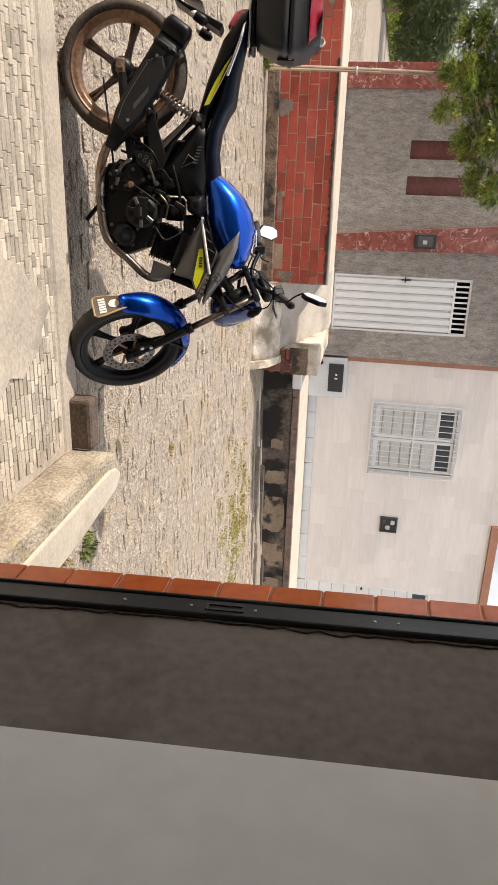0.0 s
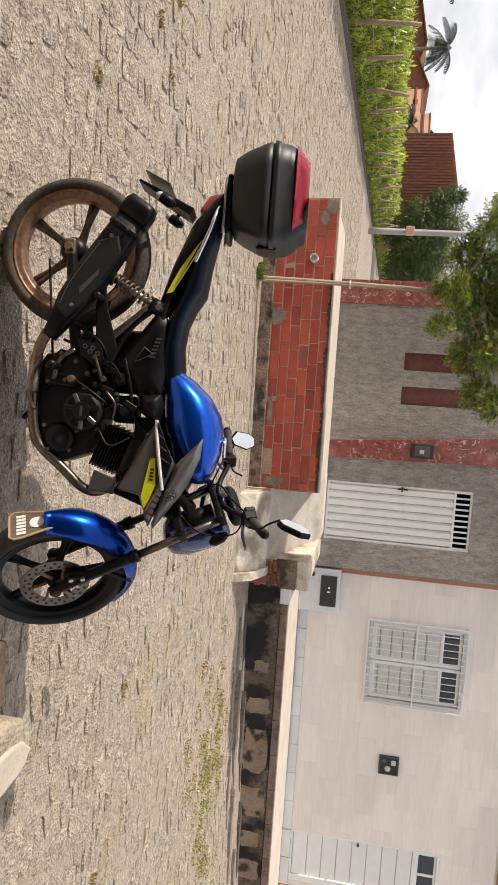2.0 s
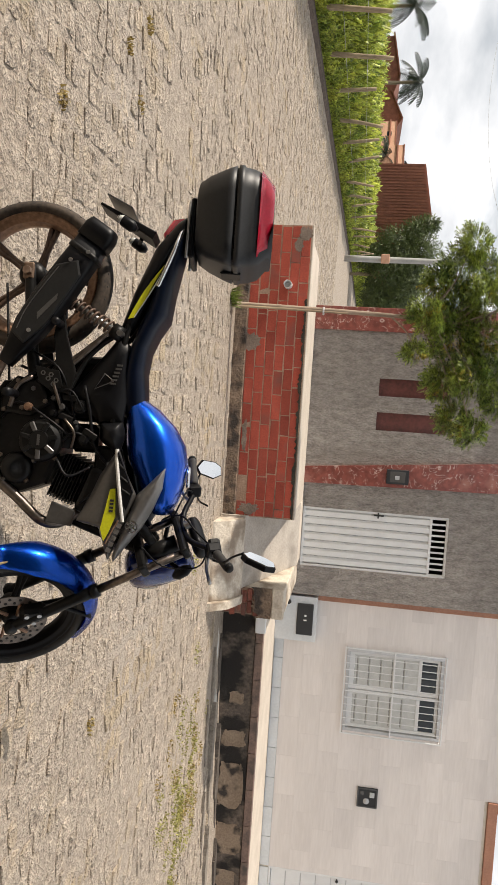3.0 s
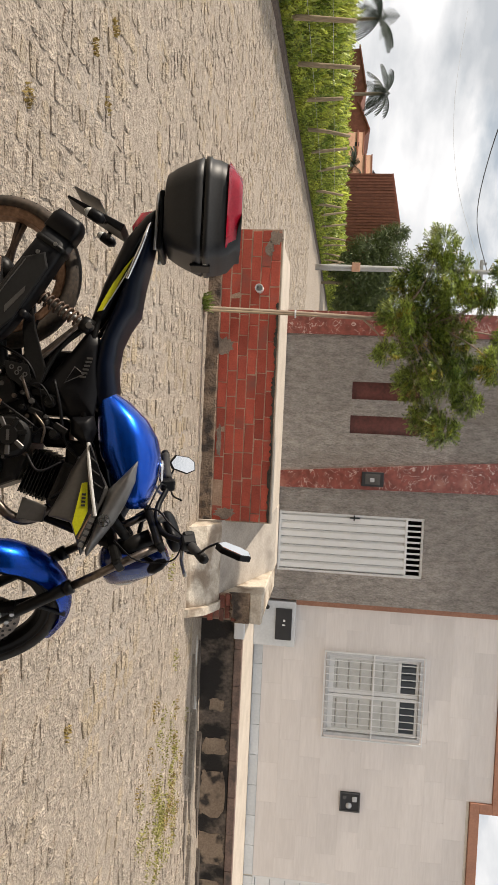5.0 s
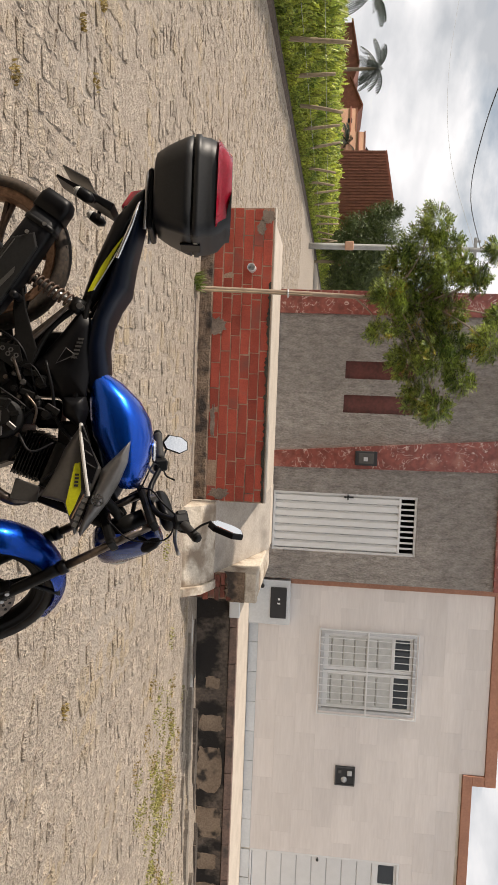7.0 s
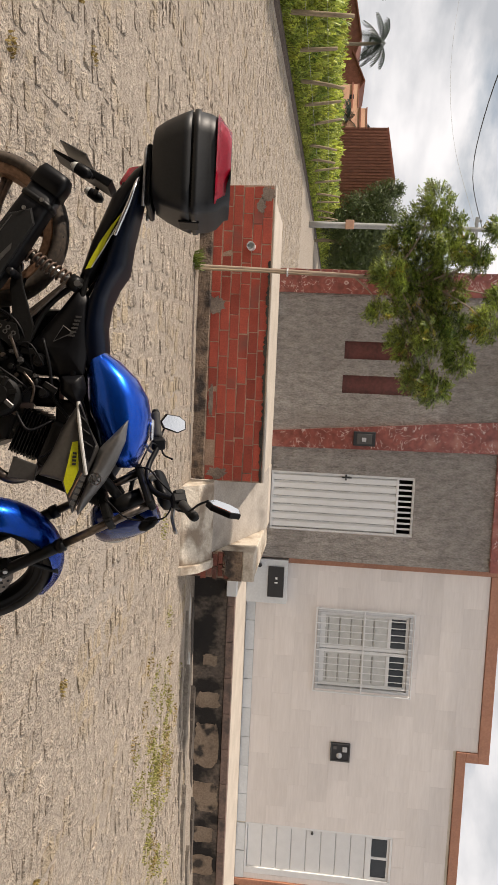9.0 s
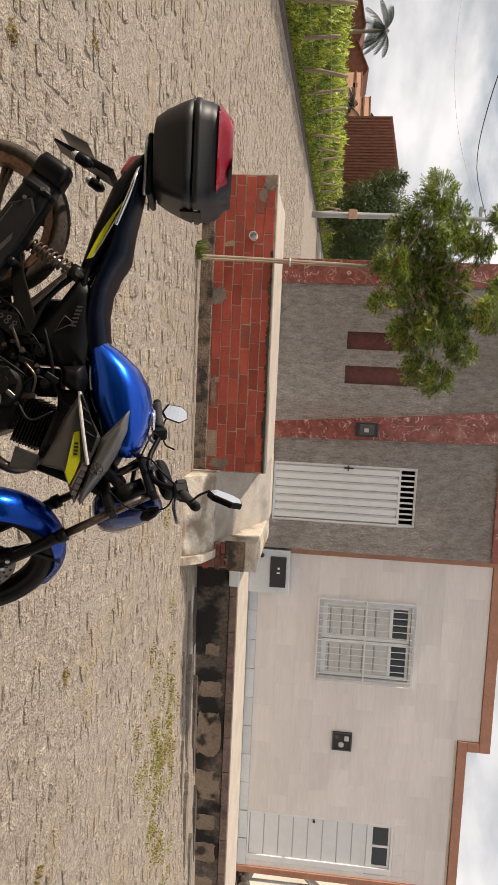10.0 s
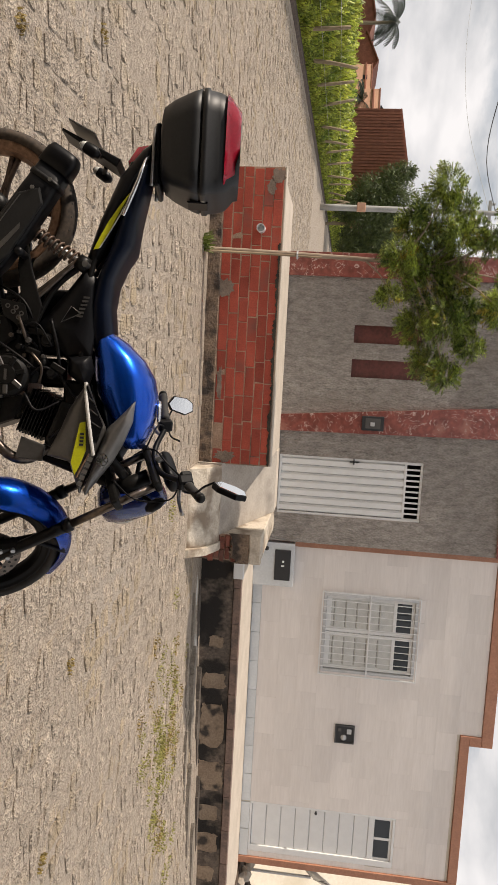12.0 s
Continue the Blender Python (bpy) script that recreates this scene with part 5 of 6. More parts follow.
    wing = part("shroud_wing", curved_panel([(0.704, 0.880), (0.782, 0.874), (0.86, 0.845), (0.934, 0.807), (1.066, 0.712), (1.045, 0.705), (0.913, 0.747), (0.813, 0.780), (0.76, 0.83)], [(0.78, 0.845), (0.87, 0.795), (0.97, 0.748)], s * 0.160, s * 0.200), WING, bike, "pointed grey side wing with a round emblem", smooth=True)
    ring = moved(lathe([(0.019, -0.003), (0.0225, -0.003), (0.0225, 0.0), (0.019, 0.0)], 30), pose(0.925, s * 0.204, 0.776))
    part("emblem", ring, CHROME, wing, "round chrome emblem ring")
    part("emblem", moved(lathe([(0.0, -0.0035), (0.006, -0.0035), (0.006, 0.0), (0.0, 0.0)], 16), pose(0.925, s * 0.204, 0.776)), CHROME, wing)
    for k in range(3):
        part("emblem_arm", moved(box(-0.019, 0.019, -0.003, 0.0, -0.0022, 0.0022), pose(0.925, s * 0.204, 0.776) @ Matrix.Rotation(k * math.pi / 3, 4, "Y")), CHROME, wing)
    part("grab_rail", tube([(-0.205, s * 0.11, 0.872), (-0.14, s * 0.15, 0.858), (-0.09, s * 0.152, 0.842), (0.03, s * 0.15, 0.797)], 0.008, 10), STEEL if s > 0 else CHROME, bike, "silver grab rail", smooth=True)
part("tail_lamp", loft([(-0.272, 0.85, 0.88, 0.03), (-0.255, 0.815, 0.885, 0.055), (-0.20, 0.785, 0.875, 0.07), (-0.17, 0.80, 0.865, 0.07)], 20, 3), RED_LENS, bike, "red tail lamp", smooth=True)
part("rear_fender", prism([(-0.17, 0.75), (-0.20, 0.765), (-0.262, 0.63), (-0.30, 0.545), (-0.292, 0.54), (-0.245, 0.62)], -0.07, 0.07, bevel=0.006), SATIN, bike, "black rear fender")
part("number_plate", moved(box(-0.003, 0.003, -0.09, 0.09, -0.055, 0.055, 0.001), pose(-0.302, 0, 0.62, 0, 25)), GUNMETAL, bike, "plain dark back of the number plate")
for s in (-1, 1):
    wk = part("rear_indicator", moved(loft([(-0.04, -0.012, 0.012, 0.012), (-0.02, -0.02, 0.02, 0.022), (0.02, -0.022, 0.022, 0.024), (0.04, -0.01, 0.01, 0.012)], 16, 2.3), pose(-0.20, s * 0.14, 0.665, 0, -60)), SATIN, bike, smooth=True)
    part("lens", moved(loft([(-0.045, -0.006, 0.006, 0.006), (-0.038, -0.013, 0.013, 0.013), (-0.022, -0.0195, 0.0195, 0.0215)], 16, 2.3), pose(-0.20, s * 0.14, 0.665, 0, -60)), CLEAR, wk, "clear indicator lens", smooth=True)
    part("stalk", tube([(-0.205, s * 0.06, 0.69), (-0.20, s * 0.13, 0.67)], 0.009, 8), SATIN, wk)
# headlamp cowl and instruments turn with the bars
DEEP_BLUE = material("deep_blue_paint", (0.003, 0.02, 0.15), (0.002, 0.012, 0.09), 0.25, 5, 60, 0.0, metal=0.2, coat=0.8)
cowl = part("headlamp_cowl", steer(loft([(1.09, 0.80, 0.94, 0.06), (1.11, 0.75, 0.985, 0.078), (1.14, 0.735, 1.01, 0.085), (1.18, 0.735, 0.975, 0.08), (1.215, 0.75, 0.90, 0.068), (1.235, 0.78, 0.84, 0.045)], 28, 3.2)), DEEP_BLUE, bike, "deep blue headlamp cowl", smooth=True)
part("lamp_glass", steer(loft([(1.205, 0.77, 0.91, 0.07), (1.235, 0.78, 0.88, 0.058), (1.252, 0.80, 0.85, 0.035)], 24, 2.6)), CLEAR, cowl, "clear headlamp glass", smooth=True)
for s in (-1, 1):
    fi = part("front_indicator", steer(moved(loft([(-0.04, -0.008, 0.008, 0.01), (-0.015, -0.019, 0.019, 0.022), (0.02, -0.02, 0.02, 0.022), (0.04, -0.008, 0.008, 0.01)], 16, 2.3), pose(1.06, s * 0.14, 0.925, 0, 55))), SATIN, bike, smooth=True)
    part("stalk", steer(tube([(1.085, s * 0.07, 0.90), (1.062, s * 0.13, 0.923)], 0.009, 8)), SATIN, fi)
part("instrument_pod", steer(loft([(0.97, 0.985, 1.0, 0.06), (0.99, 0.975, 1.03, 0.085), (1.05, 0.985, 1.05, 0.085), (1.08, 1.0, 1.04, 0.06)], 20, 3)), SATIN, bike, smooth=True)
BARS = Matrix.Translation((-0.02, 0, -0.05)) @ Matrix.Diagonal((1, 0.80, 1, 1))


def steer_bar(bm):
    return moved(bm, STEER @ BARS)


bar = part("handlebar", steer_bar(tube([(0.90, -0.37, 1.085), (0.945, -0.22, 1.075), (0.985, -0.10, 1.015), (1.0, 0.0, 1.0), (0.985, 0.10, 1.015), (0.945, 0.22, 1.075), (0.90, 0.37, 1.085)], 0.0115, 12, steps=6)), SATIN, bike, "black handlebar", smooth=True)
for s in (-1, 1):
    part("grip", steer_bar(tube([(0.938, s * 0.245, 1.0765), (0.918, s * 0.31, 1.081), (0.897, s * 0.378, 1.086)], [0.018, 0.016, 0.0185], 14)), RUBBER, bar, "black rubber grip", smooth=True)
    part("bar_end", steer_bar(tube([(0.897, s * 0.379, 1.086), (0.892, s * 0.395, 1.087)], [0.019, 0.015], 14)), ENGINE, bar, smooth=True)
    part("switch_box", steer_bar(moved(box(-0.025, 0.025, -0.026, 0.026, -0.028, 0.028, 0.01, seg=2), pose(0.945, s * 0.21, 1.07, 0, 0, s * -15))), SATIN, bar)
    part("lever", steer_bar(tube([(0.985, s * 0.19, 1.06), (1.0, s * 0.25, 1.045), (0.985, s * 0.32, 1.035), (0.975, s * 0.375, 1.03)], [0.008, 0.0075, 0.006, 0.0075], 8)), STEEL, bar, "bare metal lever", smooth=True)
part("master_cylinder", steer_bar(moved(box(-0.025, 0.03, -0.04, 0.04, -0.015, 0.03, 0.008), pose(0.975, -0.165, 1.08, 0, 0, 15))), ENGINE, bar)
part("key_barrel", steer_bar(tube([(0.975, 0, 1.0), (0.965, 0, 1.025)], 0.018, 12)), STEEL, bike)
for pts in ([(0.96, -0.19, 1.06), (1.04, -0.20, 1.02), (1.06, -0.15, 0.90), (1.0, -0.08, 0.82)], [(0.96, 0.19, 1.06), (1.04, 0.18, 1.03), (1.07, 0.12, 0.92), (1.0, 0.06, 0.82)], [(0.95, 0.2, 1.07), (0.90, 0.15, 1.03), (0.88, 0.06, 0.99), (0.93, 0.0, 0.95)], [(0.94, -0.18, 1.06), (0.90, -0.13, 1.01), (0.89, -0.05, 0.98), (0.93, 0.02, 0.95)]):
    part("control_cable", steer_bar(tube(pts, 0.0036, 6)), SATIN, bike, smooth=True)


def mirror_head(at, normal, along, stem):
    n = Vector(normal).normalized()
    u = Vector(along)
    u = (u - n * u.dot(n)).normalized()
    w = u.cross(-n)
    turn = Matrix(((u.x, -n.x, w.x, at[0]), (u.y, -n.y, w.y, at[1]), (u.z, -n.z, w.z, at[2]), (0, 0, 0, 1)))
    outline = [(-0.062, -0.014), (-0.040, -0.036), (0.030, -0.038), (0.062, -0.010), (0.050, 0.026), (0.015, 0.038), (-0.045, 0.028)]
    m = part("mirror", moved(prism(outline, -0.004, 0.018, bevel=0.005), turn), SATIN, bike, "black rear-view mirror")
    part("glass", moved(prism([(x * 0.9, z * 0.88) for x, z in outline], -0.006, -0.0045), turn), MIRROR, m, "mirror glass")
    part("stem", tube(stem, 0.0042, 8), SATIN, m, smooth=True)


mirror_head((0.985, -0.40, 1.245), (-0.93, -0.22, 0.30), (0.42, -0.10, 0.90), [(1.03, -0.17, 1.08), (1.02, -0.27, 1.12), (0.985, -0.36, 1.155), (0.965, -0.39, 1.19)])
mirror_head((0.708, 0.37, 1.02), (-0.05, -0.92, 0.38), (0.25, 0.1, 1.0), [(0.86, 0.20, 1.03), (0.84, 0.27, 0.985), (0.77, 0.34, 0.97), (0.72, 0.378, 0.985)])

# top case
CASE_BLACK = material("dusty_black_case_plastic", (0.014, 0.015, 0.016), (0.008, 0.008, 0.009), 0.46, 5, 120, 0.15, 0.001, spec=0.4)
case = thing("top_case", "black plastic top case with red reflector on the rack", "top case")
case.matrix_world = BASE


def case_ring(z, grow, cut=0.0):
    """The case's plan at one height: rounded, narrower at the front."""
    pts = []
    x0, x1, hw = -0.462 + grow, -0.066 - grow - cut, 0.215 - grow
    for cx, cy, a0 in ((x1 - 0.05, hw * 0.86 - 0.05, 0), (x0 + 0.11, hw - 0.11, 90), (x0 + 0.11, -hw + 0.11, 180), (x1 - 0.05, -hw * 0.86 + 0.05, 270)):
        r = 0.05 if cx > -0.2 else 0.11
        for k in range(7):
            a = math.radians(a0 + 15 * k)
            pts.append((cx + r * math.cos(a), cy + r * math.sin(a), z))
    return pts


def stack(rings):
    bm = bmesh.new()
    vs = [[bm.verts.new(p) for p in r] for r in rings]
    n = len(vs[0])
    for a, b in zip(vs, vs[1:]):
        for j in range(n):
            bm.faces.new((a[j], a[(j + 1) % n], b[(j + 1) % n], b[j]))
    bm.faces.new(vs[0][::-1])
    bm.faces.new(vs[-1])
    return bm


part("shell", stack([case_ring(0.918, 0.075), case_ring(0.924, 0.058), case_ring(0.965, 0.036), case_ring(1.03, 0.012), case_ring(1.062, 0.003)]), CASE_BLACK, case, "black lower shell", smooth=True)
part("seam", stack([case_ring(1.0625, 0.008), case_ring(1.070, 0.008)]), ENGINE, case)
part("lid", stack([case_ring(1.0705, 0.000), case_ring(1.090, 0.000), case_ring(1.094, 0.006), case_ring(1.13, 0.010), case_ring(1.165, 0.022), case_ring(1.195, 0.045, 0.01), case_ring(1.212, 0.09, 0.02)]), CASE_BLACK, case, "black lid", smooth=True)
refl = bmesh.new()
ra, rb = case_ring(1.152, 0.016), case_ring(1.206, 0.062)
rows = []
for f in (0.0, 0.35, 0.7, 1.0):
    ring = []
    for k in range(len(ra)):
        p = Vector(ra[k]).lerp(Vector(rb[k]), f)
        ring.append(refl.verts.new((p.x - 0.008, p.y * 1.035, p.z + 0.004)))
    rows.append(ring)
for a, b in zip(rows, rows[1:]):
    for j in range(3, 24):
        refl.faces.new((a[j], a[j + 1], b[j + 1], b[j]))
bmesh.ops.solidify(refl, geom=refl.faces[:], thickness=0.006)
part("reflector", refl, RED_LENS, case, "red translucent reflector band", smooth=True)
part("hinge_plate", cuboids([(-0.072, -0.062, -0.05, 0.05, 1.02, 1.10)], 0.003), SATIN, case)
part("lock", moved(lathe([(0, -0.004), (0.008, -0.004), (0.009, 0), (0, 0)], 14), pose(-0.0695, -0.06, 1.08, 0, 0, 90)), STEEL, case)
part("base_plate", box(-0.33, -0.10, -0.11, 0.11, 0.896, 0.917, 0.006), SATIN, case, "black mounting plate")
rack = part("rack", tube([(-0.10, -0.10, 0.888), (-0.30, -0.10, 0.892), (-0.33, 0.0, 0.892), (-0.30, 0.10, 0.892), (-0.10, 0.10, 0.888)], 0.007, 8), STEEL, bike, "silver luggage rack", smooth=True)

# ---- neem tree before the brick wall ----
def street_tree():
    rng = random.Random(7)
    t = thing("tree", "young slender street tree with a drooping green feathery crown", "tree", (-1.03, 8.80, 0.0))
    part("trunk", tube([(0.06, 0, -0.05), (0.07, 0.0, 0.5), (0.085, 0.01, 1.1), (0.105, 0.02, 1.7), (0.12, 0.05, 2.1), (0.15, 0.08, 2.5), (0.20, 0.10, 2.9)], [0.034, 0.030, 0.027, 0.025, 0.022, 0.018, 0.010], 10), BARK, t, smooth=True)
    part("stake", tube([(0.085, -0.05, -0.03), (0.095, -0.045, 0.6), (0.115, -0.04, 1.32)], [0.015, 0.014, 0.011], 8), POST_WOOD, t, "pale wooden stake")
    part("tie", moved(lathe([(0.045, -0.01), (0.048, 0.0), (0.045, 0.01), (0.042, 0.0)], 14), pose(0.095, -0.015, 1.05, 90)), GREY_METAL, t)
    top = Vector((0.22, 0.07, 2.35))
    clumps = [(-0.43, 2.49, 0.25), (-0.32, 2.26, 0.15), (0.10, 2.15, 0.19), (-0.08, 2.51, 0.28), (-0.17, 2.77, 0.20), (-0.09, 3.07, 0.15), (-0.20, 3.20, 0.08), (0.50, 2.06, 0.12), (0.31, 2.49, 0.30), (0.26, 2.80, 0.24),
              (0.60, 3.24, 0.20), (0.80, 2.43, 0.22), (0.75, 2.70, 0.24), (1.00, 2.98, 0.16), (1.20, 2.58, 0.20), (1.34, 2.72, 0.16), (0.61, 2.93, 0.20), (0.10, 2.35, 0.18),
              (-0.70, 2.60, 0.18), (-0.56, 2.84, 0.15), (-0.40, 3.30, 0.13), (0.28, 3.40, 0.13), (-0.30, 2.98, 0.14)]
    verts, faces = [], []
    for i, (cx, cz, r) in enumerate(clumps):
        c = Vector((cx, 0.08 + 0.24 * math.sin(i * 2.4), cz))
        start = Vector((0.108, 0.03, 1.75)).lerp(Vector((0.18, 0.09, 2.75)), min(max((cz - 2.0) / 1.4, 0), 1))
        part("limb", tube([start, start.lerp(c, 0.5) + Vector((0, 0, 0.06)), c], [0.012, 0.008, 0.004], 6, steps=4), BARK, t, smooth=True)
        for _ in range(int(6200 * r * r + 40)):
            d = Vector((rng.gauss(0, 1), rng.gauss(0, 1), rng.gauss(0.1, 0.9))).normalized()
            o = c + d * r * (0.15 + 0.85 * rng.random() ** 0.6)
            out = (d + Vector((rng.gauss(0, 0.5), rng.gauss(0, 0.5), -0.35))).normalized()
            side = out.cross(Vector((rng.gauss(0, 0.4), rng.gauss(0, 0.4), 1))).normalized()
            for j in range(4):
                q = o + out * (0.020 * j)
                for sgn in (-1, 1):
                    ll = rng.uniform(0.036, 0.062)
                    way = (side * sgn * 1.0 + out * 0.45 + Vector((0, 0, -0.15))).normalized()
                    tip = q + way * ll
                    m, wv = q.lerp(tip, 0.42), out * 0.0085
                    b = len(verts)
                    verts += [q, m + wv, tip, m - wv]
                    faces.append((b, b + 1, b + 2, b + 3))
    crown = sheet("crown", verts, faces, LEAF, t, "crown of small pointed leaflets")
    return t


street_tree()


# ---- weeds ----
def tuft(name, label, at, radius, height, count, mat, seed, group=""):
    rng = random.Random(seed)
    verts, faces = [], []
    for _ in range(count):
        a, r = rng.uniform(0, 6.283), radius * math.sqrt(rng.random())
        x, y = r * math.cos(a), r * math.sin(a)
        h, lean, b = height * rng.uniform(0.4, 1.1), rng.uniform(0, 6.283), rng.uniform(0.2, 0.9) * height
        w = rng.uniform(0.004, 0.010)
        c, s = math.cos(lean), math.sin(lean)
        k = len(verts)
        verts += [(x - s * w, y + c * w, -0.01), (x + s * w, y - c * w, -0.01), (x + c * b * 0.4 + s * w * 0.8, y + s * b * 0.4 - c * w * 0.8, h * 0.6), (x + c * b * 0.4 - s * w * 0.8, y + s * b * 0.4 + c * w * 0.8, h * 0.6), (x + c * b, y + s * b, h)]
        faces += [(k, k + 1, k + 2, k + 3), (k + 3, k + 2, k + 4)]
    ob = sheet(name, verts, faces, mat, None, label, "weed", "stuff")
    ob.location = at
    return tagged(ob, group=group)


tuft("weed", "green weed tuft at the foot of the tree", (-1.03, 8.76, 0.0), 0.10, 0.13, 110, WEED, 1)
for k, (x, y, m, h, r) in enumerate([(2.25, 3.25, WEED, 0.04, 0.10), (2.55, 3.05, DRY, 0.05, 0.22), (2.9, 3.3, WEED, 0.035, 0.12), (3.3, 3.2, DRY, 0.035, 0.18), (2.3, 2.8, DRY, 0.06, 0.22), (3.8, 3.15, DRY, 0.05, 0.3), (2.75, 2.75, WEED, 0.035, 0.12), (4.6, 3.2, DRY, 0.05, 0.3)]):
    tuft("weed", "green weed tuft in the earth strip" if m is WEED else "dry yellow weed tuft in the earth strip", (x, y, -0.045), r, h, 110, m, 10 + k, "weeds on the earth strip")
rng = random.Random(3)
for k in range(80):
    x, y = rng.gauss(4.5, 0.75), rng.gauss(7.75, 0.42)
    tuft("weed", "low yellow-green weed between the paving stones", (x, y, ground_height(x, y) + 0.005), 0.13, 0.022, 45, PALE_WEED if k % 4 else DRY, 50 + k, "weeds between stones")
for k, (x, y) in enumerate([(-2.0, 5.05), (-1.75, 5.3), (-2.3, 5.4), (-1.3, 4.15), (2.3, 5.0), (1.0, 5.6), (3.4, 4.6)]):
    tuft("weed", "small dry weed between the paving stones", (x, y, ground_height(x, y) + 0.006), 0.06, 0.022, 40, DRY, 90 + k, "weeds between stones")


# ---- tall grass field with fence posts ----
def edge_x(y):
    """The field's edge along the road."""
    return -7.9 - 0.085 * (y - 17.8) if y < 60 else -11.5 - 0.075 * (y - 60)


def field():
    rng = random.Random(11)
    verts, faces = [], []
    for _ in range(105000):
        y = 8 + 132 * rng.random() ** 1.9
        dx = 4.5 * rng.random() ** 1.8
        x = edge_x(y) - 0.15 - dx
        tall = (1.50 + 0.45 * noise.noise((x * 0.6, y * 0.35, 0)) + 0.30 * noise.noise((x * 2, y * 2, 3))) * min(1, 0.22 + dx * 0.62)
        z0 = tall * rng.random() ** 0.8 * 0.85
        h = min(z0 + rng.uniform(0.18, 0.5) * tall, tall * rng.uniform(0.92, 1.08))
        lean, b, w = rng.uniform(0, 6.283), rng.uniform(0.2, 0.9) * (h - z0), (0.012 + 0.0006 * y) * rng.uniform(0.6, 1.6)
        c, s = math.cos(lean), math.sin(lean)
        k = len(verts)
        m = z0 + (h - z0) * 0.75
        verts += [(x - s * w, y + c * w, z0), (x + s * w, y - c * w, z0), (x + c * b * 0.5 + s * w, y + s * b * 0.5 - c * w, m), (x + c * b * 0.5 - s * w, y + s * b * 0.5 + c * w, m), (x + c * b, y + s * b, m + (h - m) * rng.uniform(-0.6, 1.0))]
        faces += [(k, k + 1, k + 2, k + 3), (k + 3, k + 2, k + 4)]
    f = sheet("tall_grass", verts, faces, GRASS, None, "field of tall yellow-green grass beside the road", "grass", "stuff")
    n = 60
    v2 = []
    for j in range(n + 1):
        y = 6 + 120 * j / n
        for dx, z in ((1.0, 0.0), (1.9, 0.85), (3.2, 1.05), (60.0, 1.1)):
            v2.append((edge_x(y) - dx, y, z + 0.12 * noise.noise((dx, y * 0.4, 1))))
    f2 = [(j * 4 + i, j * 4 + i + 1, j * 4 + i + 5, j * 4 + i + 4) for j in range(n) for i in range(3)]
    sheet("undergrowth", v2, f2, WEED, None, "dense green undergrowth of the grass field", "grass", "stuff", True)


field()
v = [(edge_x(y) + dx, y, z) for y in range(4, 121, 2) for dx, z in ((0.12, 0.0), (0.06, 0.07), (-0.14, 0.08), (-0.2, 0.0))]
sheet("field_kerb", v, [(j * 4 + i, j * 4 + i + 1, j * 4 + i + 5, j * 4 + i + 4) for j in range(58) for i in range(3)], DARK_CONCRETE, None, "low dark kerb along the field", "kerb", "structure")
rng = random.Random(5)
posts = thing("fence", "rough wooden post fence along the field", "fence")
for k in range(18):
    y = 15.5 + k * 2.3 + 0.035 * k * k
    h = rng.uniform(1.35, 1.75)
    lean = rng.uniform(-0.28, 0.28)
    x = edge_x(y) - 0.25
    part("post", tube([(x, y, -0.05), (x + lean * 0.4, y + rng.uniform(-0.05, 0.05), h * 0.5), (x + lean, y, h)], [0.065, 0.058, 0.045], 7, steps=3), POST_WOOD, posts, smooth=True)
for z in (0.6, 1.1):
    part("wire", tube([(edge_x(y) - 0.25, y, z + 0.02 * math.sin(y)) for y in (14, 20, 28, 38, 50, 66)], 0.004, 5, steps=3), GREY_METAL, posts)


# ---- background trees ----
def leafy(name, label, at, lumps, trunk, count, size, mat, seed):
    rng = random.Random(seed)
    t = thing(name, label, "tree", at)
    part("trunk", tube(trunk, [0.12, 0.10, 0.05], 8), BARK, t, smooth=True)
    verts, faces = [], []
    for cx, cy, cz, r in lumps:
        part("limb", tube([trunk[1], Vector(trunk[2]).lerp(Vector((cx, cy, cz)), 0.5), (cx, cy, cz)], [0.05, 0.035, 0.015], 6, steps=3), BARK, t, smooth=True)
        for _ in range(int(count * r * r)):
            d = Vector((rng.gauss(0, 1), rng.gauss(0, 1), rng.gauss(0, 1))).normalized()
            p = Vector((cx, cy, cz)) + d * r * rng.uniform(0.45, 1.18) + Vector((0, 0, 0.12 * r * noise.noise(d * 3)))
            a = Vector((rng.gauss(0, 1), rng.gauss(0, 1), rng.gauss(-0.5, 0.6))).normalized()
            b = a.cross(d).normalized()
            s = size * rng.uniform(0.6, 1.4)
            k = len(verts)
            verts += [p - b * s * 0.13, p + a * s * 0.75, p + b * s * 0.13, p - a * s * 0.75]
            faces.append((k, k + 1, k + 2, k + 3))
    sheet("crown", verts, faces, mat, t)
    return t


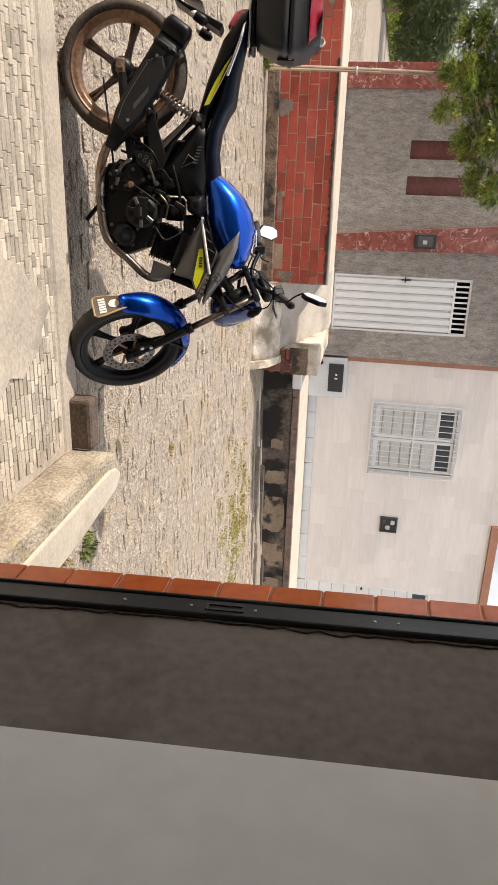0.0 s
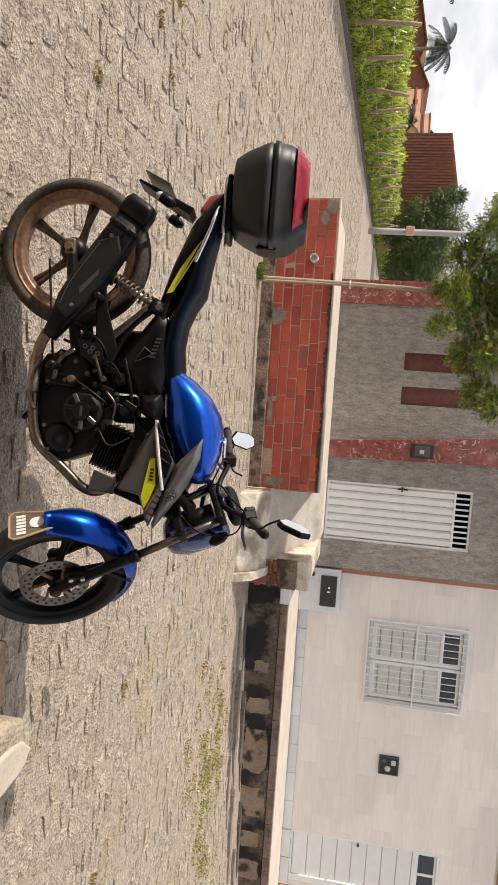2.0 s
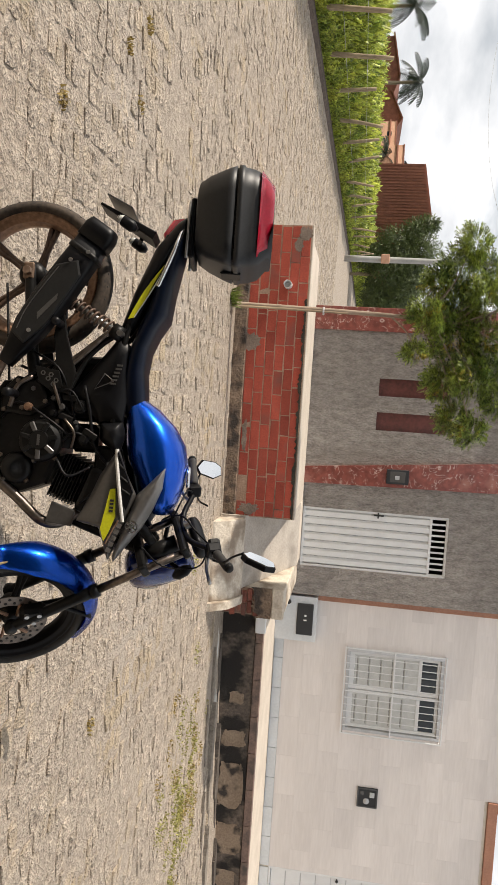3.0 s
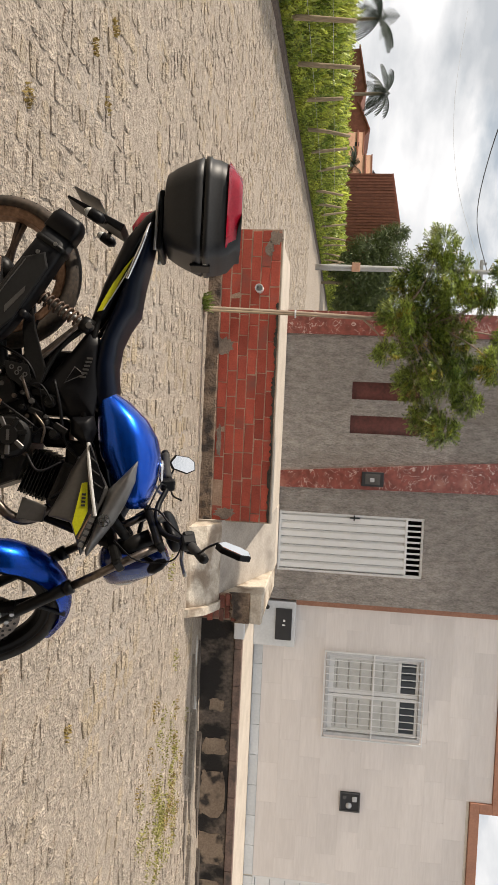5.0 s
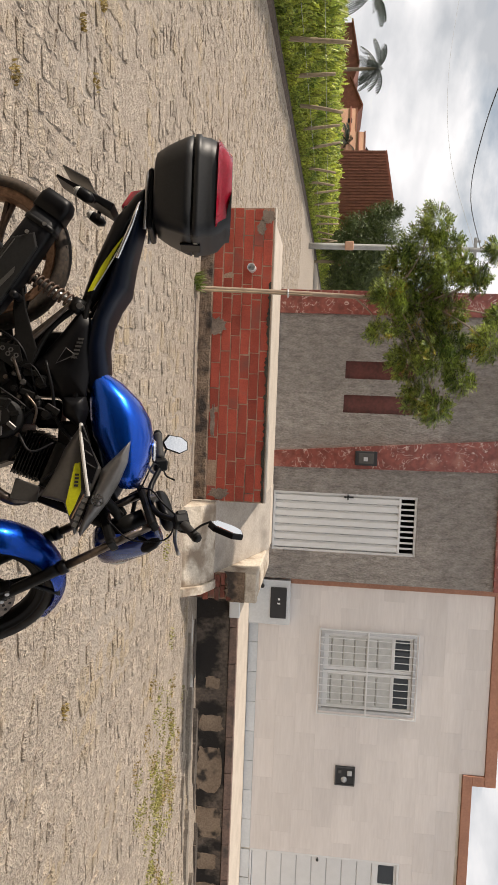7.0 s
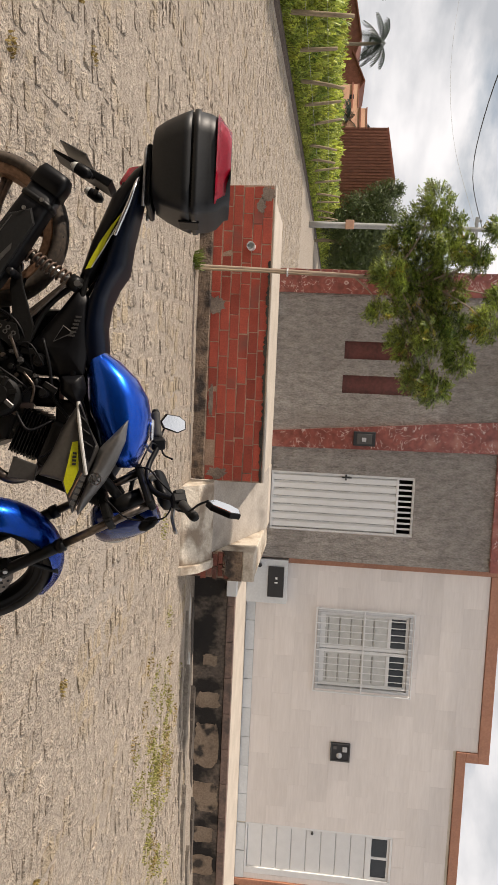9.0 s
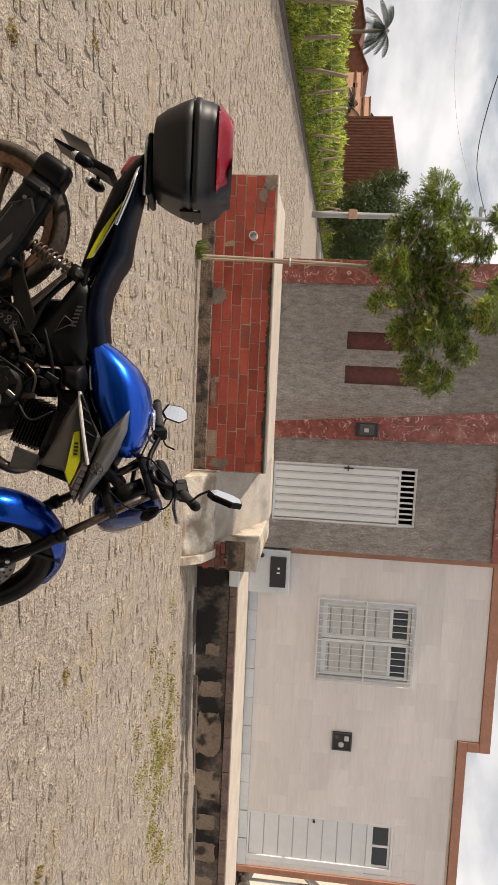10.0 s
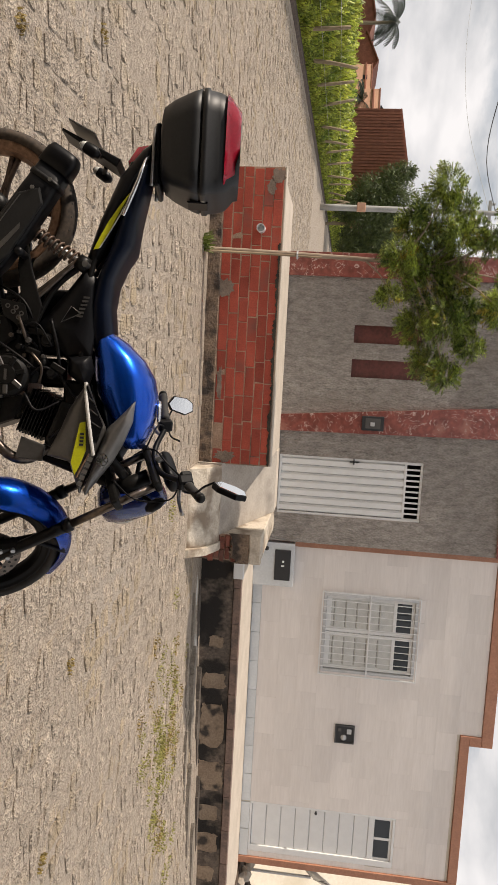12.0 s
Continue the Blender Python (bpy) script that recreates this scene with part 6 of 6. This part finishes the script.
leafy("tree", "dark green bushy tree behind the field", (-12.0, 58, 0), [(-2.5, 0, 5.6, 0.9), (-1.9, 0, 4.6, 1.1), (-0.5, 0, 5.3, 1.5), (0.6, 0, 4.2, 1.5), (-0.9, 0.2, 3.2, 1.5), (2.2, 0, 4.3, 1.4), (3.3, 0, 3.7, 1.4), (4.6, 0, 3.4, 1.3), (1.6, 0, 2.8, 1.5), (3.6, 0, 2.2, 1.4), (0.0, 0, 1.8, 1.3), (-2.6, 0, 6.3, 0.5)], [(0, 0, 0), (0, 0, 1.6), (0.2, 0, 3.0)], 1700, 0.22, LEAF_DARK, 21)
leafy("tree", "dark leafy tree at the end of the road", (-14.6, 80, 0), [(0, 0, 4.2, 2.3), (-2.0, 0.3, 3.2, 1.7), (2.0, 0, 4.6, 2.0), (0.4, 0, 6.2, 1.7), (2.2, 0, 2.8, 1.8), (0, 0, 2.4, 1.5), (4.0, 0, 3.4, 2.0)], [(0, 0, 0), (0, 0, 1.8), (0.1, 0, 3.4)], 480, 0.5, LEAF_DARK, 22)


def palm(at, height, spread, seed, label):
    rng = random.Random(seed)
    t = thing("palm_tree", label, "palm tree", at)
    part("trunk", tube([(0, 0, 0), (0.1, 0, height * 0.5), (0.05, 0, height)], [0.2, 0.15, 0.11], 8), BARK, t, smooth=True)
    for k in range(15):
        a, up = k * 2.39996, rng.uniform(-0.5, 1.1)
        d = Vector((math.cos(a) * math.cos(up), math.sin(a) * math.cos(up), math.sin(up)))
        p = Vector((0.05, 0, height))
        verts, faces = [], []
        n = 16
        for i in range(n):
            nxt = p + d * (spread / n)
            side = d.cross(Vector((0, 0, 1))).normalized()
            for s in (-1, 1):
                ll = spread * 0.30 * math.sin(0.35 + 2.5 * i / n)
                q = p.lerp(nxt, 0.75)
                tip = p + side * s * ll * 0.8 + d * ll * 0.35 + Vector((0, 0, -ll * 0.65))
                k0 = len(verts)
                verts += [p, q, tip + d * 0.02, tip - d * 0.01]
                faces.append((k0, k0 + 1, k0 + 2, k0 + 3))
            k0 = len(verts)
            verts += [p + Vector((0, 0, 0.03)), p - Vector((0, 0, 0.03)), nxt - Vector((0, 0, 0.03)), nxt + Vector((0, 0, 0.03))]
            faces.append((k0, k0 + 1, k0 + 2, k0 + 3))
            p = nxt
            d = (d + Vector((0, 0, -0.075))).normalized()
        sheet("frond", verts, faces, PALM, t)
    return t


palm((-25.9, 59, 0), 4.3, 2.2, 31, "dark green palm far behind the field")
palm((-32.3, 60, 0), 3.6, 2.8, 32, "tall dark palm far behind the field")
palm((-21.3, 62, 0), 2.1, 1.6, 33, "small palm among the far roofs")


# ---- far houses ----
def far_house(label, x0, x1, y, eave, apex, apex_x, depth, wall_mat, roof_mat, openings=()):
    h = thing("house", label, "house")
    part("wall", prism([(x0, 0), (x1, 0), (x1, eave), (apex_x, apex), (x0, eave)], y, y + 0.2), wall_mat, h)
    part("side_wall", box(x0, x0 + 0.2, y + 0.201, y + depth, 0, eave), wall_mat, h)
    part("side_wall", box(x1 - 0.2, x1, y + 0.201, y + depth, 0, eave), wall_mat, h)
    for a, b in (((x0, eave), (apex_x, apex)), ((x1, eave), (apex_x, apex))):
        s = -1 if a[0] < b[0] else 1
        o = 0.3 * s
        dz = (b[1] - a[1]) / max(abs(b[0] - a[0]), 0.01) * 0.3
        part("roof", prism([(a[0] + o, a[1] - dz + 0.01), (b[0], b[1] + 0.01), (b[0], b[1] + 0.13), (a[0] + o, a[1] - dz + 0.13)], y - 0.25, y + depth), roof_mat, h)
    for ox0, ox1, oz0, oz1 in openings:
        part("window", box(ox0, ox1, y - 0.02, y - 0.002, oz0, oz1), DARK_VOID, h)
    return h


brick_house = thing("house", "far house with bare red-brown brick gable wall", "house")
part("wall", prism([(-19.9, 0), (-13.2, 0), (-13.2, 5.0), (-15.8, 6.05), (-19.9, 5.28)], 60, 60.3), CLAY, brick_house)
part("side_wall", box(-19.9, -19.6, 60.301, 70, 0, 5.1), CLAY, brick_house)
part("roof", prism([(-19.95, 5.285), (-15.8, 6.055), (-15.8, 6.15), (-19.95, 5.38)], 60.1, 70), CLAY, brick_house)
for k in range(28):
    x = -19.85 + k * 0.235
    zt = 5.28 + (x + 19.9) * 0.188 if x < -15.9 else 5.95 - (x + 15.8) * 0.40
    part("brick_rib", box(x, x + 0.13, 59.92, 59.998, 0.3, zt - 0.06), CLAY, brick_house)


def flat_house(label, x0, x1, y, top, openings=()):
    h = thing("house", label, "house")
    part("wall", box(x0, x1, y, y + 5, 0, top), ORANGE_WALL, h)
    part("ledge", box(x0 - 0.08, x1 + 0.05, y - 0.15, y - 0.002, top - 0.55, top - 0.42), CLAY, h, "clay tile ledge")
    part("parapet", box(x0 - 0.04, x1 + 0.04, y - 0.06, y + 5, top + 0.002, top + 0.1), CLAY, h)
    for q in openings:
        part("window", box(q[0], q[1], y - 0.02, y - 0.002, q[2], q[3]), DARK_VOID, h)
    h.matrix_world = Matrix.Translation((x1, y, 0)) @ Matrix.Rotation(radians(-32), 4, "Z") @ Matrix.Diagonal((1.16, 1, 1, 1)) @ Matrix.Translation((-x1, -y, 0))
    return h


flat_house("far house with faded orange render and a tile ledge", -22.4, -19.62, 61, 3.6)
shed = thing("shed", "far shed roof of dark sheet", "shed")
part("roof", prism([(-20.9, 3.75), (-19.7, 3.75), (-19.8, 4.5), (-20.1, 4.35)], 62, 65), BLACK, shed)
part("wall", box(-20.8, -19.75, 66.2, 66.6, 0, 3.74), ORANGE_WALL, shed)
flat_house("low far house with faded orange walls", -26.4, -23.2, 66, 2.95, [(-25.2, -24.7, 2.2, 2.6)])
far_house("low far house with clay tile roof", -30.2, -26.0, 71, 2.4, 3.5, -27.8, 6, CLAY, CLAY)
far_house("low far house among the palms", -38.0, -31.5, 76, 2.3, 3.1, -34.0, 6, CLAY, CLAY)

# ---- utility poles and wires ----
pole = thing("utility_pole", "grey concrete utility pole with a brown box beside the road", "utility pole")
part("shaft", tube([(-8.9, 44, 0), (-8.86, 44, 5), (-8.8, 44, 10.6)], [0.19, 0.165, 0.13], 10), POLE_GREY, pole, smooth=True)
part("box", box(-9.12, -8.62, 43.55, 43.80, 2.15, 2.65, 0.03), ORANGE_WALL, pole, "brown equipment box")
part("crossarm", box(-9.5, -8.1, 43.9, 44.1, 9.6, 9.75), POLE_GREY, pole)
part("insulator", moved(lathe([(0, -0.1), (0.09, -0.1), (0.06, 0), (0.09, 0.1), (0, 0.1)], 10), pose(-9.3, 44, 9.85, 90)), POLE_GREY, pole)
gatepost = thing("gate_post", "small orange brick gate post in the field", "gate post")
part("shaft", box(-10.75, -10.55, 58.0, 58.2, 0, 1.9), POST_WOOD, gatepost)
part("cap", box(-10.9, -10.3, 57.85, 58.3, 1.902, 2.4, 0.05), ORANGE_WALL, gatepost)
wires = thing("overhead_wire", "thin dark overhead wire sagging from the pole", "wire")
part("wire", tube([(-8.85, 44, 10.0), (-10.0, 38, 8.2), (-10.8, 32, 7.4), (-11.6, 26, 7.2), (-12.4, 20, 7.8)], 0.022, 6), BLACK, wires)
wire2 = thing("overhead_wire", "fainter far overhead wire", "wire")
part("wire", tube([(-9.0, 44, 9.6), (-16, 50, 8.9), (-24, 56, 9.3), (-34, 62, 10.8)], 0.012, 5), GREY_METAL, wire2)

# ---- neighbour house beyond the white house, with rubble ----
nb = thing("cream_house", "sunlit cream plastered house with a clay tile verge", "house")
NBM = pose(11.7, 15.6, 0, 0, 0, -50)


def put_nb(bm):
    return moved(bm, NBM)


part("wall", put_nb(prism([(-1.1, 0), (5.4, 0), (5.4, 6.2), (2.6, 4.9), (-1.1, 3.7)], 0.0, 0.2)), CREAM_WALL, nb)
for k in range(14):
    x = -1.0 + k * 0.26
    z = 3.7 + (x + 1.1) * (1.2 / 3.7)
    part("verge_tile", put_nb(moved(tube([(0.14, 0, 0), (-0.16, 0, 0)], [0.07, 0.055], 8), Matrix.Translation((x, 0.02, z + 0.03)) @ Matrix.Rotation(math.radians(-18), 4, "Y"))), CLAY, nb)
rubble_rng = random.Random(8)
for k in range(26):
    x, y = rubble_rng.uniform(8.4, 9.3), rubble_rng.uniform(10.2, 11.6)
    s = rubble_rng.uniform(0.06, 0.17)
    b = bmesh.new()
    bmesh.ops.create_icosphere(b, subdivisions=1, radius=s)
    for vv in b.verts:
        vv.co *= rubble_rng.uniform(0.7, 1.15)
        vv.co.z *= 0.7
    r = solid("rubble_stone", b, DARK_CONCRETE if k % 3 else CONCRETE, "broken stone in the rubble heap beside the house", "stone", group="rubble heap")
    r.location = (x, y, 0.62 + rubble_rng.uniform(-0.05, 0.05))
solid("rubble_bed", prism([(8.31, 9.70), (10.4, 9.70), (10.4, 12.6), (8.31, 12.6)], 0, 0.55, axis="z"), DARK_CONCRETE, "dark earth heap beside the white house", "earth", "structure")
dish = thing("satellite_dish", "grey wire satellite dish beside the cream wall", "satellite dish")
part("reflector", moved(lathe([(0.0, 0.0), (0.15, 0.012), (0.28, 0.045), (0.36, 0.09), (0.36, 0.095), (0.28, 0.05), (0.15, 0.017), (0.0, 0.005)], 28), pose(8.95, 12.0, 1.75, 30, 0, 50)), GREY_METAL, dish)
part("mast", tube([(9.0, 12.1, 0.4), (9.0, 12.1, 1.7)], 0.025, 8), GREY_METAL, dish)
part("arm", tube([(8.95, 12.0, 1.75), (8.75, 11.65, 2.0)], 0.012, 6), GREY_METAL, dish)
for k, (x, z) in enumerate([(8.0, 0), (8.35, 0), (8.02, 0.13)]):
    b = solid("cement_block", box(-0.19, 0.19, -0.07, 0.07, 0, 0.12, 0.008), CONCRETE, "loose grey cement block by the low wall", "block", group="loose blocks")
    b.matrix_world = pose(x, 9.42, ground_height(x, 9.4) + 0.01 + z, 0, 0, 8 * k)

# ---- pieces: jamb tiles, wall tiles, bricks, porch tiles, paving stones ----
def brick_mesh(name, l, h, d, mat, seed, rough=0.004):
    rng = random.Random(seed)
    b = box(-l / 2, l / 2, 0, d, -h / 2, h / 2, 0.004)
    for vv in b.verts:
        vv.co += Vector((rng.uniform(-rough, rough), rng.uniform(-rough, rough * 0.5), rng.uniform(-rough, rough)))
    return finish(name, b, mat)


def piece(name, me, parent, m):
    ob = new(name, me)
    ob.parent = parent
    ob.matrix_local = m
    return ob


GROUT = material("pale_tile_grout", (0.52, 0.36, 0.27), (0.36, 0.24, 0.18), 0.9, 6, 60, 0.4, 0.003)
jamb = thing("jamb_tiles", "glossy orange-red glazed tiles edging the garage opening", "tile edging", kind="structure")
part("grout", leaning(box(JX - 0.004, JX + 0.095, JT0 + 0.002, JT1 - 0.003, 0.0, 2.86)), GROUT, jamb)
for k in range(20):
    z = 0.02 + k * 0.142
    part("tile", leaning(box(JX - 0.009, JX + 0.10, JT0, JT1, z, z + 0.138, 0.005, seg=2)), JAMB_TILE, jamb)

# white facade tiles, laid in staggered long courses
course, length = 0.305, 0.60
row, z = 0, 0.667
while z < 4.07:
    z2 = min(z + course, 4.07)
    off = (row * 0.37) % length
    x = 2.972 - off
    while x < 8.03:
        a, b = max(x, 2.972), min(x + length, 8.028)
        cuts = [(a, b)]
        if z2 > 3.76:
            cuts = [(a, min(b, 5.646))]
        for hole in (WIN, WDOOR, (5.695, 5.965, 1.915, 2.19)):
            nxt = []
            for p, q in cuts:
                if z2 <= hole[2] or z >= hole[3] or q <= hole[0] or p >= hole[1]:
                    nxt.append((p, q))
                else:
                    zs = [(z, hole[2]), (hole[3], z2)]
                    for lo, hi in zs:
                        if hi - lo > 0.01:
                            part("tile", box(max(p, hole[0]) + 0.001, min(q, hole[1]) - 0.001, WY, WY + 0.0115, lo + 0.001, hi - 0.001, 0.0015), WHITE_TILE, white)
                    nxt += [(p, hole[0])] if p < hole[0] else []
                    nxt += [(hole[1], q)] if q > hole[1] else []
            cuts = nxt
        for p, q in cuts:
            if q - p > 0.015:
                part("tile", box(p + 0.0003, q - 0.0003, WY, WY + 0.0115, z + 0.0003, z2 - 0.0003, 0.0004), WHITE_TILE, white)
        x += length
    z, row = z2, row + 1

# bricks of the low wall
rng = random.Random(17)
shapes = {}
for r in range(6):
    z = 0.2075 + r * 0.1145
    x = -1.94 + (0.0 if r % 2 else -0.15) + rng.uniform(-0.02, 0.02)
    while x < 1.49:
        l = rng.choice([0.24, 0.28, 0.30, 0.34])
        a, b = max(x, -1.94), min(x + l, 1.485)
        if b - a > 0.035:
            key = (round((b - a) / 0.02), rng.randrange(3))
            if key not in shapes:
                shapes[key] = brick_mesh("brick", key[0] * 0.02 - 0.010, 0.1035, 0.03, BRICK, 10 * key[0] + key[1], 0.0035)
            if rng.random() > 0.015:
                piece("brick", shapes[key], bwall, pose((a + b) / 2, BY + 0.004 + rng.uniform(-0.003, 0.003), z + rng.uniform(-0.002, 0.002), 0, rng.uniform(-0.8, 0.8), 0))
        x += l
for r in range(8):
    for k in range(2):
        piece("brick", brick_mesh("brick", 0.14, 0.058, 0.03, OLD_BRICK, 200 + r * 2 + k, 0.008), stub, pose(2.435 + k * 0.155 + (0.02 if r % 2 else -0.01), 9.02, 0.12 + r * 0.070))
SMEAR = material("smeared_cement", (0.30, 0.235, 0.185), (0.16, 0.12, 0.095), 0.95, 8, 60, 0.9, 0.01)
sm = random.Random(9)
for x, z, w, hh in ((-1.72, 0.70, 0.22, 0.12), (1.40, 0.30, 0.17, 0.30), (0.55, 0.20, 0.5, 0.07), (-1.80, 0.25, 0.22, 0.14), (-0.58, 0.21, 0.24, 0.26), (-1.84, 0.77, 0.20, 0.20)):
    ring = []
    for k in range(26):
        a = 2 * math.pi * k / 26
        g = sm.uniform(0.62, 1.0)
        ring.append((x + w / 2 * g * math.cos(a), z + hh / 2 * g * math.sin(a)))
    part("mortar_smear", prism(ring, BY - 0.003, BY + 0.012), SMEAR, bwall, "grey mortar smear")

crust = [(2.33, 0.66)] + [(2.33 + k * 0.0225, 0.44 + 0.16 * noise.noise((k * 0.31, 7, 0)) + sm.uniform(-0.03, 0.03)) for k in range(17)] + [(2.69, 0.66)]
part("render_crust", prism(crust, 9.005, 9.03), FOOTING, stub, "brown stained render crust")
MOSS = material("dark_moss", (0.07, 0.062, 0.045), (0.02, 0.018, 0.014), 0.95, 9, 60, 1.0, 0.012)
ragged = [(-1.1, 0.835)] + [(-1.1 + k * 0.026, 0.822 - max(0, 0.03 * sm.random() + 0.022 * noise.noise((k * 0.15, 4, 0)))) for k in range(100)] + [(1.495, 0.835)]
part("moss_edge", prism(ragged, BY - 0.008, BY + 0.012), MOSS, bwall, "ragged dark moss under the coping")

# porch tiles: thin stone strips; the stretch nearest the opening as single pieces, the rest joined
rng = random.Random(23)
strip_shapes = [brick_mesh("stone_strip", l, 0.034, 0.012, TILE_STONE, 300 + i, 0.0015) for i, l in enumerate((0.06, 0.08, 0.10, 0.125))]
lengths = (0.06, 0.08, 0.10, 0.125)
verts, faces = [], []
y, row, singles = 1.60, 0, 0
while y < 2.92:
    x = -3.9 + rng.uniform(0, 0.08)
    while x < 1.53:
        i = rng.randrange(4)
        l = lengths[i]
        cx = x + l / 2
        h = rng.uniform(0.0, 0.0045)
        inside = ((cx - 0.77) / 0.22) ** 2 + ((y - 2.36) / 0.40) ** 2 < 1
        if x + l < 1.535 and not inside:
            if 2.45 < y and -0.55 < cx < 1.0 and singles < 300:
                piece("stone_strip", strip_shapes[i], porch, pose(cx, y + 0.017, h) @ pose(0, 0, 0, -90))
                singles += 1
            else:
                b = len(verts)
                a0, a1, b0, b1, zt = x + 0.0015, x + l - 0.0015, y + 0.001, y + 0.034, h + rng.uniform(-0.001, 0.001)
                verts += [(a0, b0, -0.012), (a1, b0, -0.012), (a1, b1, -0.012), (a0, b1, -0.012), (a0 + 0.002, b0 + 0.002, zt), (a1 - 0.002, b0 + 0.002, zt), (a1 - 0.002, b1 - 0.002, zt), (a0 + 0.002, b1 - 0.002, zt)]
                faces += [(b, b + 1, b + 5, b + 4), (b + 1, b + 2, b + 6, b + 5), (b + 2, b + 3, b + 7, b + 6), (b + 3, b, b + 4, b + 7), (b + 4, b + 5, b + 6, b + 7)]
        x += l
    y += 0.036
sheet("stone_strips", verts, faces, TILE_STONE, porch, "", "", "stuff")


# paving stones of the street: courses run straight across it, away from the garage
def stone_geometry(rng, w, d):
    ring = []
    for cx, cy in ((1, 0.05), (0.93, 0.9), (0.1, 1), (-0.92, 0.92), (-1, -0.05), (-0.93, -0.9), (-0.1, -1), (0.92, -0.92)):
        ring.append((w / 2 * cx * rng.uniform(0.82, 1.03), d / 2 * cy * rng.uniform(0.76, 1.06)))
    tx, ty = rng.uniform(-0.05, 0.05), rng.uniform(-0.08, 0.08)
    top = rng.uniform(0.004, 0.010)
    vs = [(x, y, -0.03) for x, y in ring]
    vs += [(x * 0.98, y * 0.97, top * 0.6 + tx * x + ty * y + rng.uniform(-0.005, 0.002)) for x, y in ring]
    vs += [(x * 0.80 + rng.uniform(-0.012, 0.012), y * 0.76 + rng.uniform(-0.008, 0.008), top + tx * x + ty * y + rng.uniform(-0.005, 0.004)) for x, y in ring]
    vs.append((rng.uniform(-0.02, 0.02), rng.uniform(-0.01, 0.01), top + rng.uniform(-0.004, 0.004)))
    n = len(ring)
    fs = []
    for t in (0, n):
        fs += [(t + j, t + (j + 1) % n, t + n + (j + 1) % n, t + n + j) for j in range(n)]
    fs += [(2 * n + j, 2 * n + (j + 1) % n, 3 * n) for j in range(n)]
    return vs, fs


rng = random.Random(41)
kinds = []
for k in range(48):
    w, d = rng.uniform(0.145, 0.185), rng.uniform(0.07, 0.14)
    vs, fs = stone_geometry(rng, w, d)
    me = bpy.data.meshes.new("paving_stone")
    me.from_pydata(vs, [], fs)
    me.materials.append(COBBLE)
    kinds.append((w, d, me, vs, fs))
pave = thing("paving", "street paved with rough pale granite setts and sandy joints", "paving", kind="structure")
verts, faces = [], []
singles = 0
for course in range(-66, 51):
    x0 = course * 0.186
    y = 3.20 + rng.uniform(0, 0.1)
    while y < 34:
        w, d, me, vs, fs = kinds[rng.randrange(48)]
        cy = y + d / 2
        cx = x0 + 0.04 * noise.noise((course * 0.37, cy * 0.6, 5.0)) + rng.uniform(-0.012, 0.012) * (1 if cy < 5 and x0 < 0.6 else 3)
        y += d + rng.uniform(0.003, 0.010)
        if cy < 9.0:
            inside = max(-9.0, -3.0 - (cy - 3.0)) < cx < min(9.5, 3.2 + (cy - 3.0) * 1.15)
        else:
            inside = edge_x(cy) + 0.15 < cx < (-2.05 if cy < 11 else -1.4)
        if not inside:
            continue
        blocked = (1.48 < cx < 2.55 and cy > 8.46) or (-2.0 < cx < 1.5 and cy > 8.98) or (cx > 2.5 and cy > 9.45) or (cx > 1.2 and cy < 3.2) or (cx > 1.8 and cy < 3.52)
        bare = cx < 1.2 and noise.noise((cx * 0.7, cy * 1.0, 2.0)) > 0.48
        if blocked or (bare and rng.random() < 0.85):
            continue
        turn = rng.uniform(-11, 11) * (1 if cy < 5 and cx < 0.6 else 1.7) + (180 if rng.random() < 0.5 else 0)
        z = ground_height(cx, cy) + rng.uniform(-0.006, 0.004) * (1 if cy < 5 and cx < 0.6 else 1.6) - (0.004 if bare else 0)
        if singles < 300 and -1.6 < cx < 1.5 and 3.2 < cy < 5.2:
            piece("paving_stone", me, pave, pose(cx, cy, z, 0, 0, turn))
            singles += 1
        else:
            c, q = math.cos(radians(turn)), math.sin(radians(turn))
            b = len(verts)
            verts += [(cx + vx * c - vy * q, cy + vx * q + vy * c, z + vz) for vx, vy, vz in vs]
            faces += [tuple(b + i for i in f) for f in fs]
sheet("paving_stones", verts, faces, COBBLE, pave, "", "", "stuff")
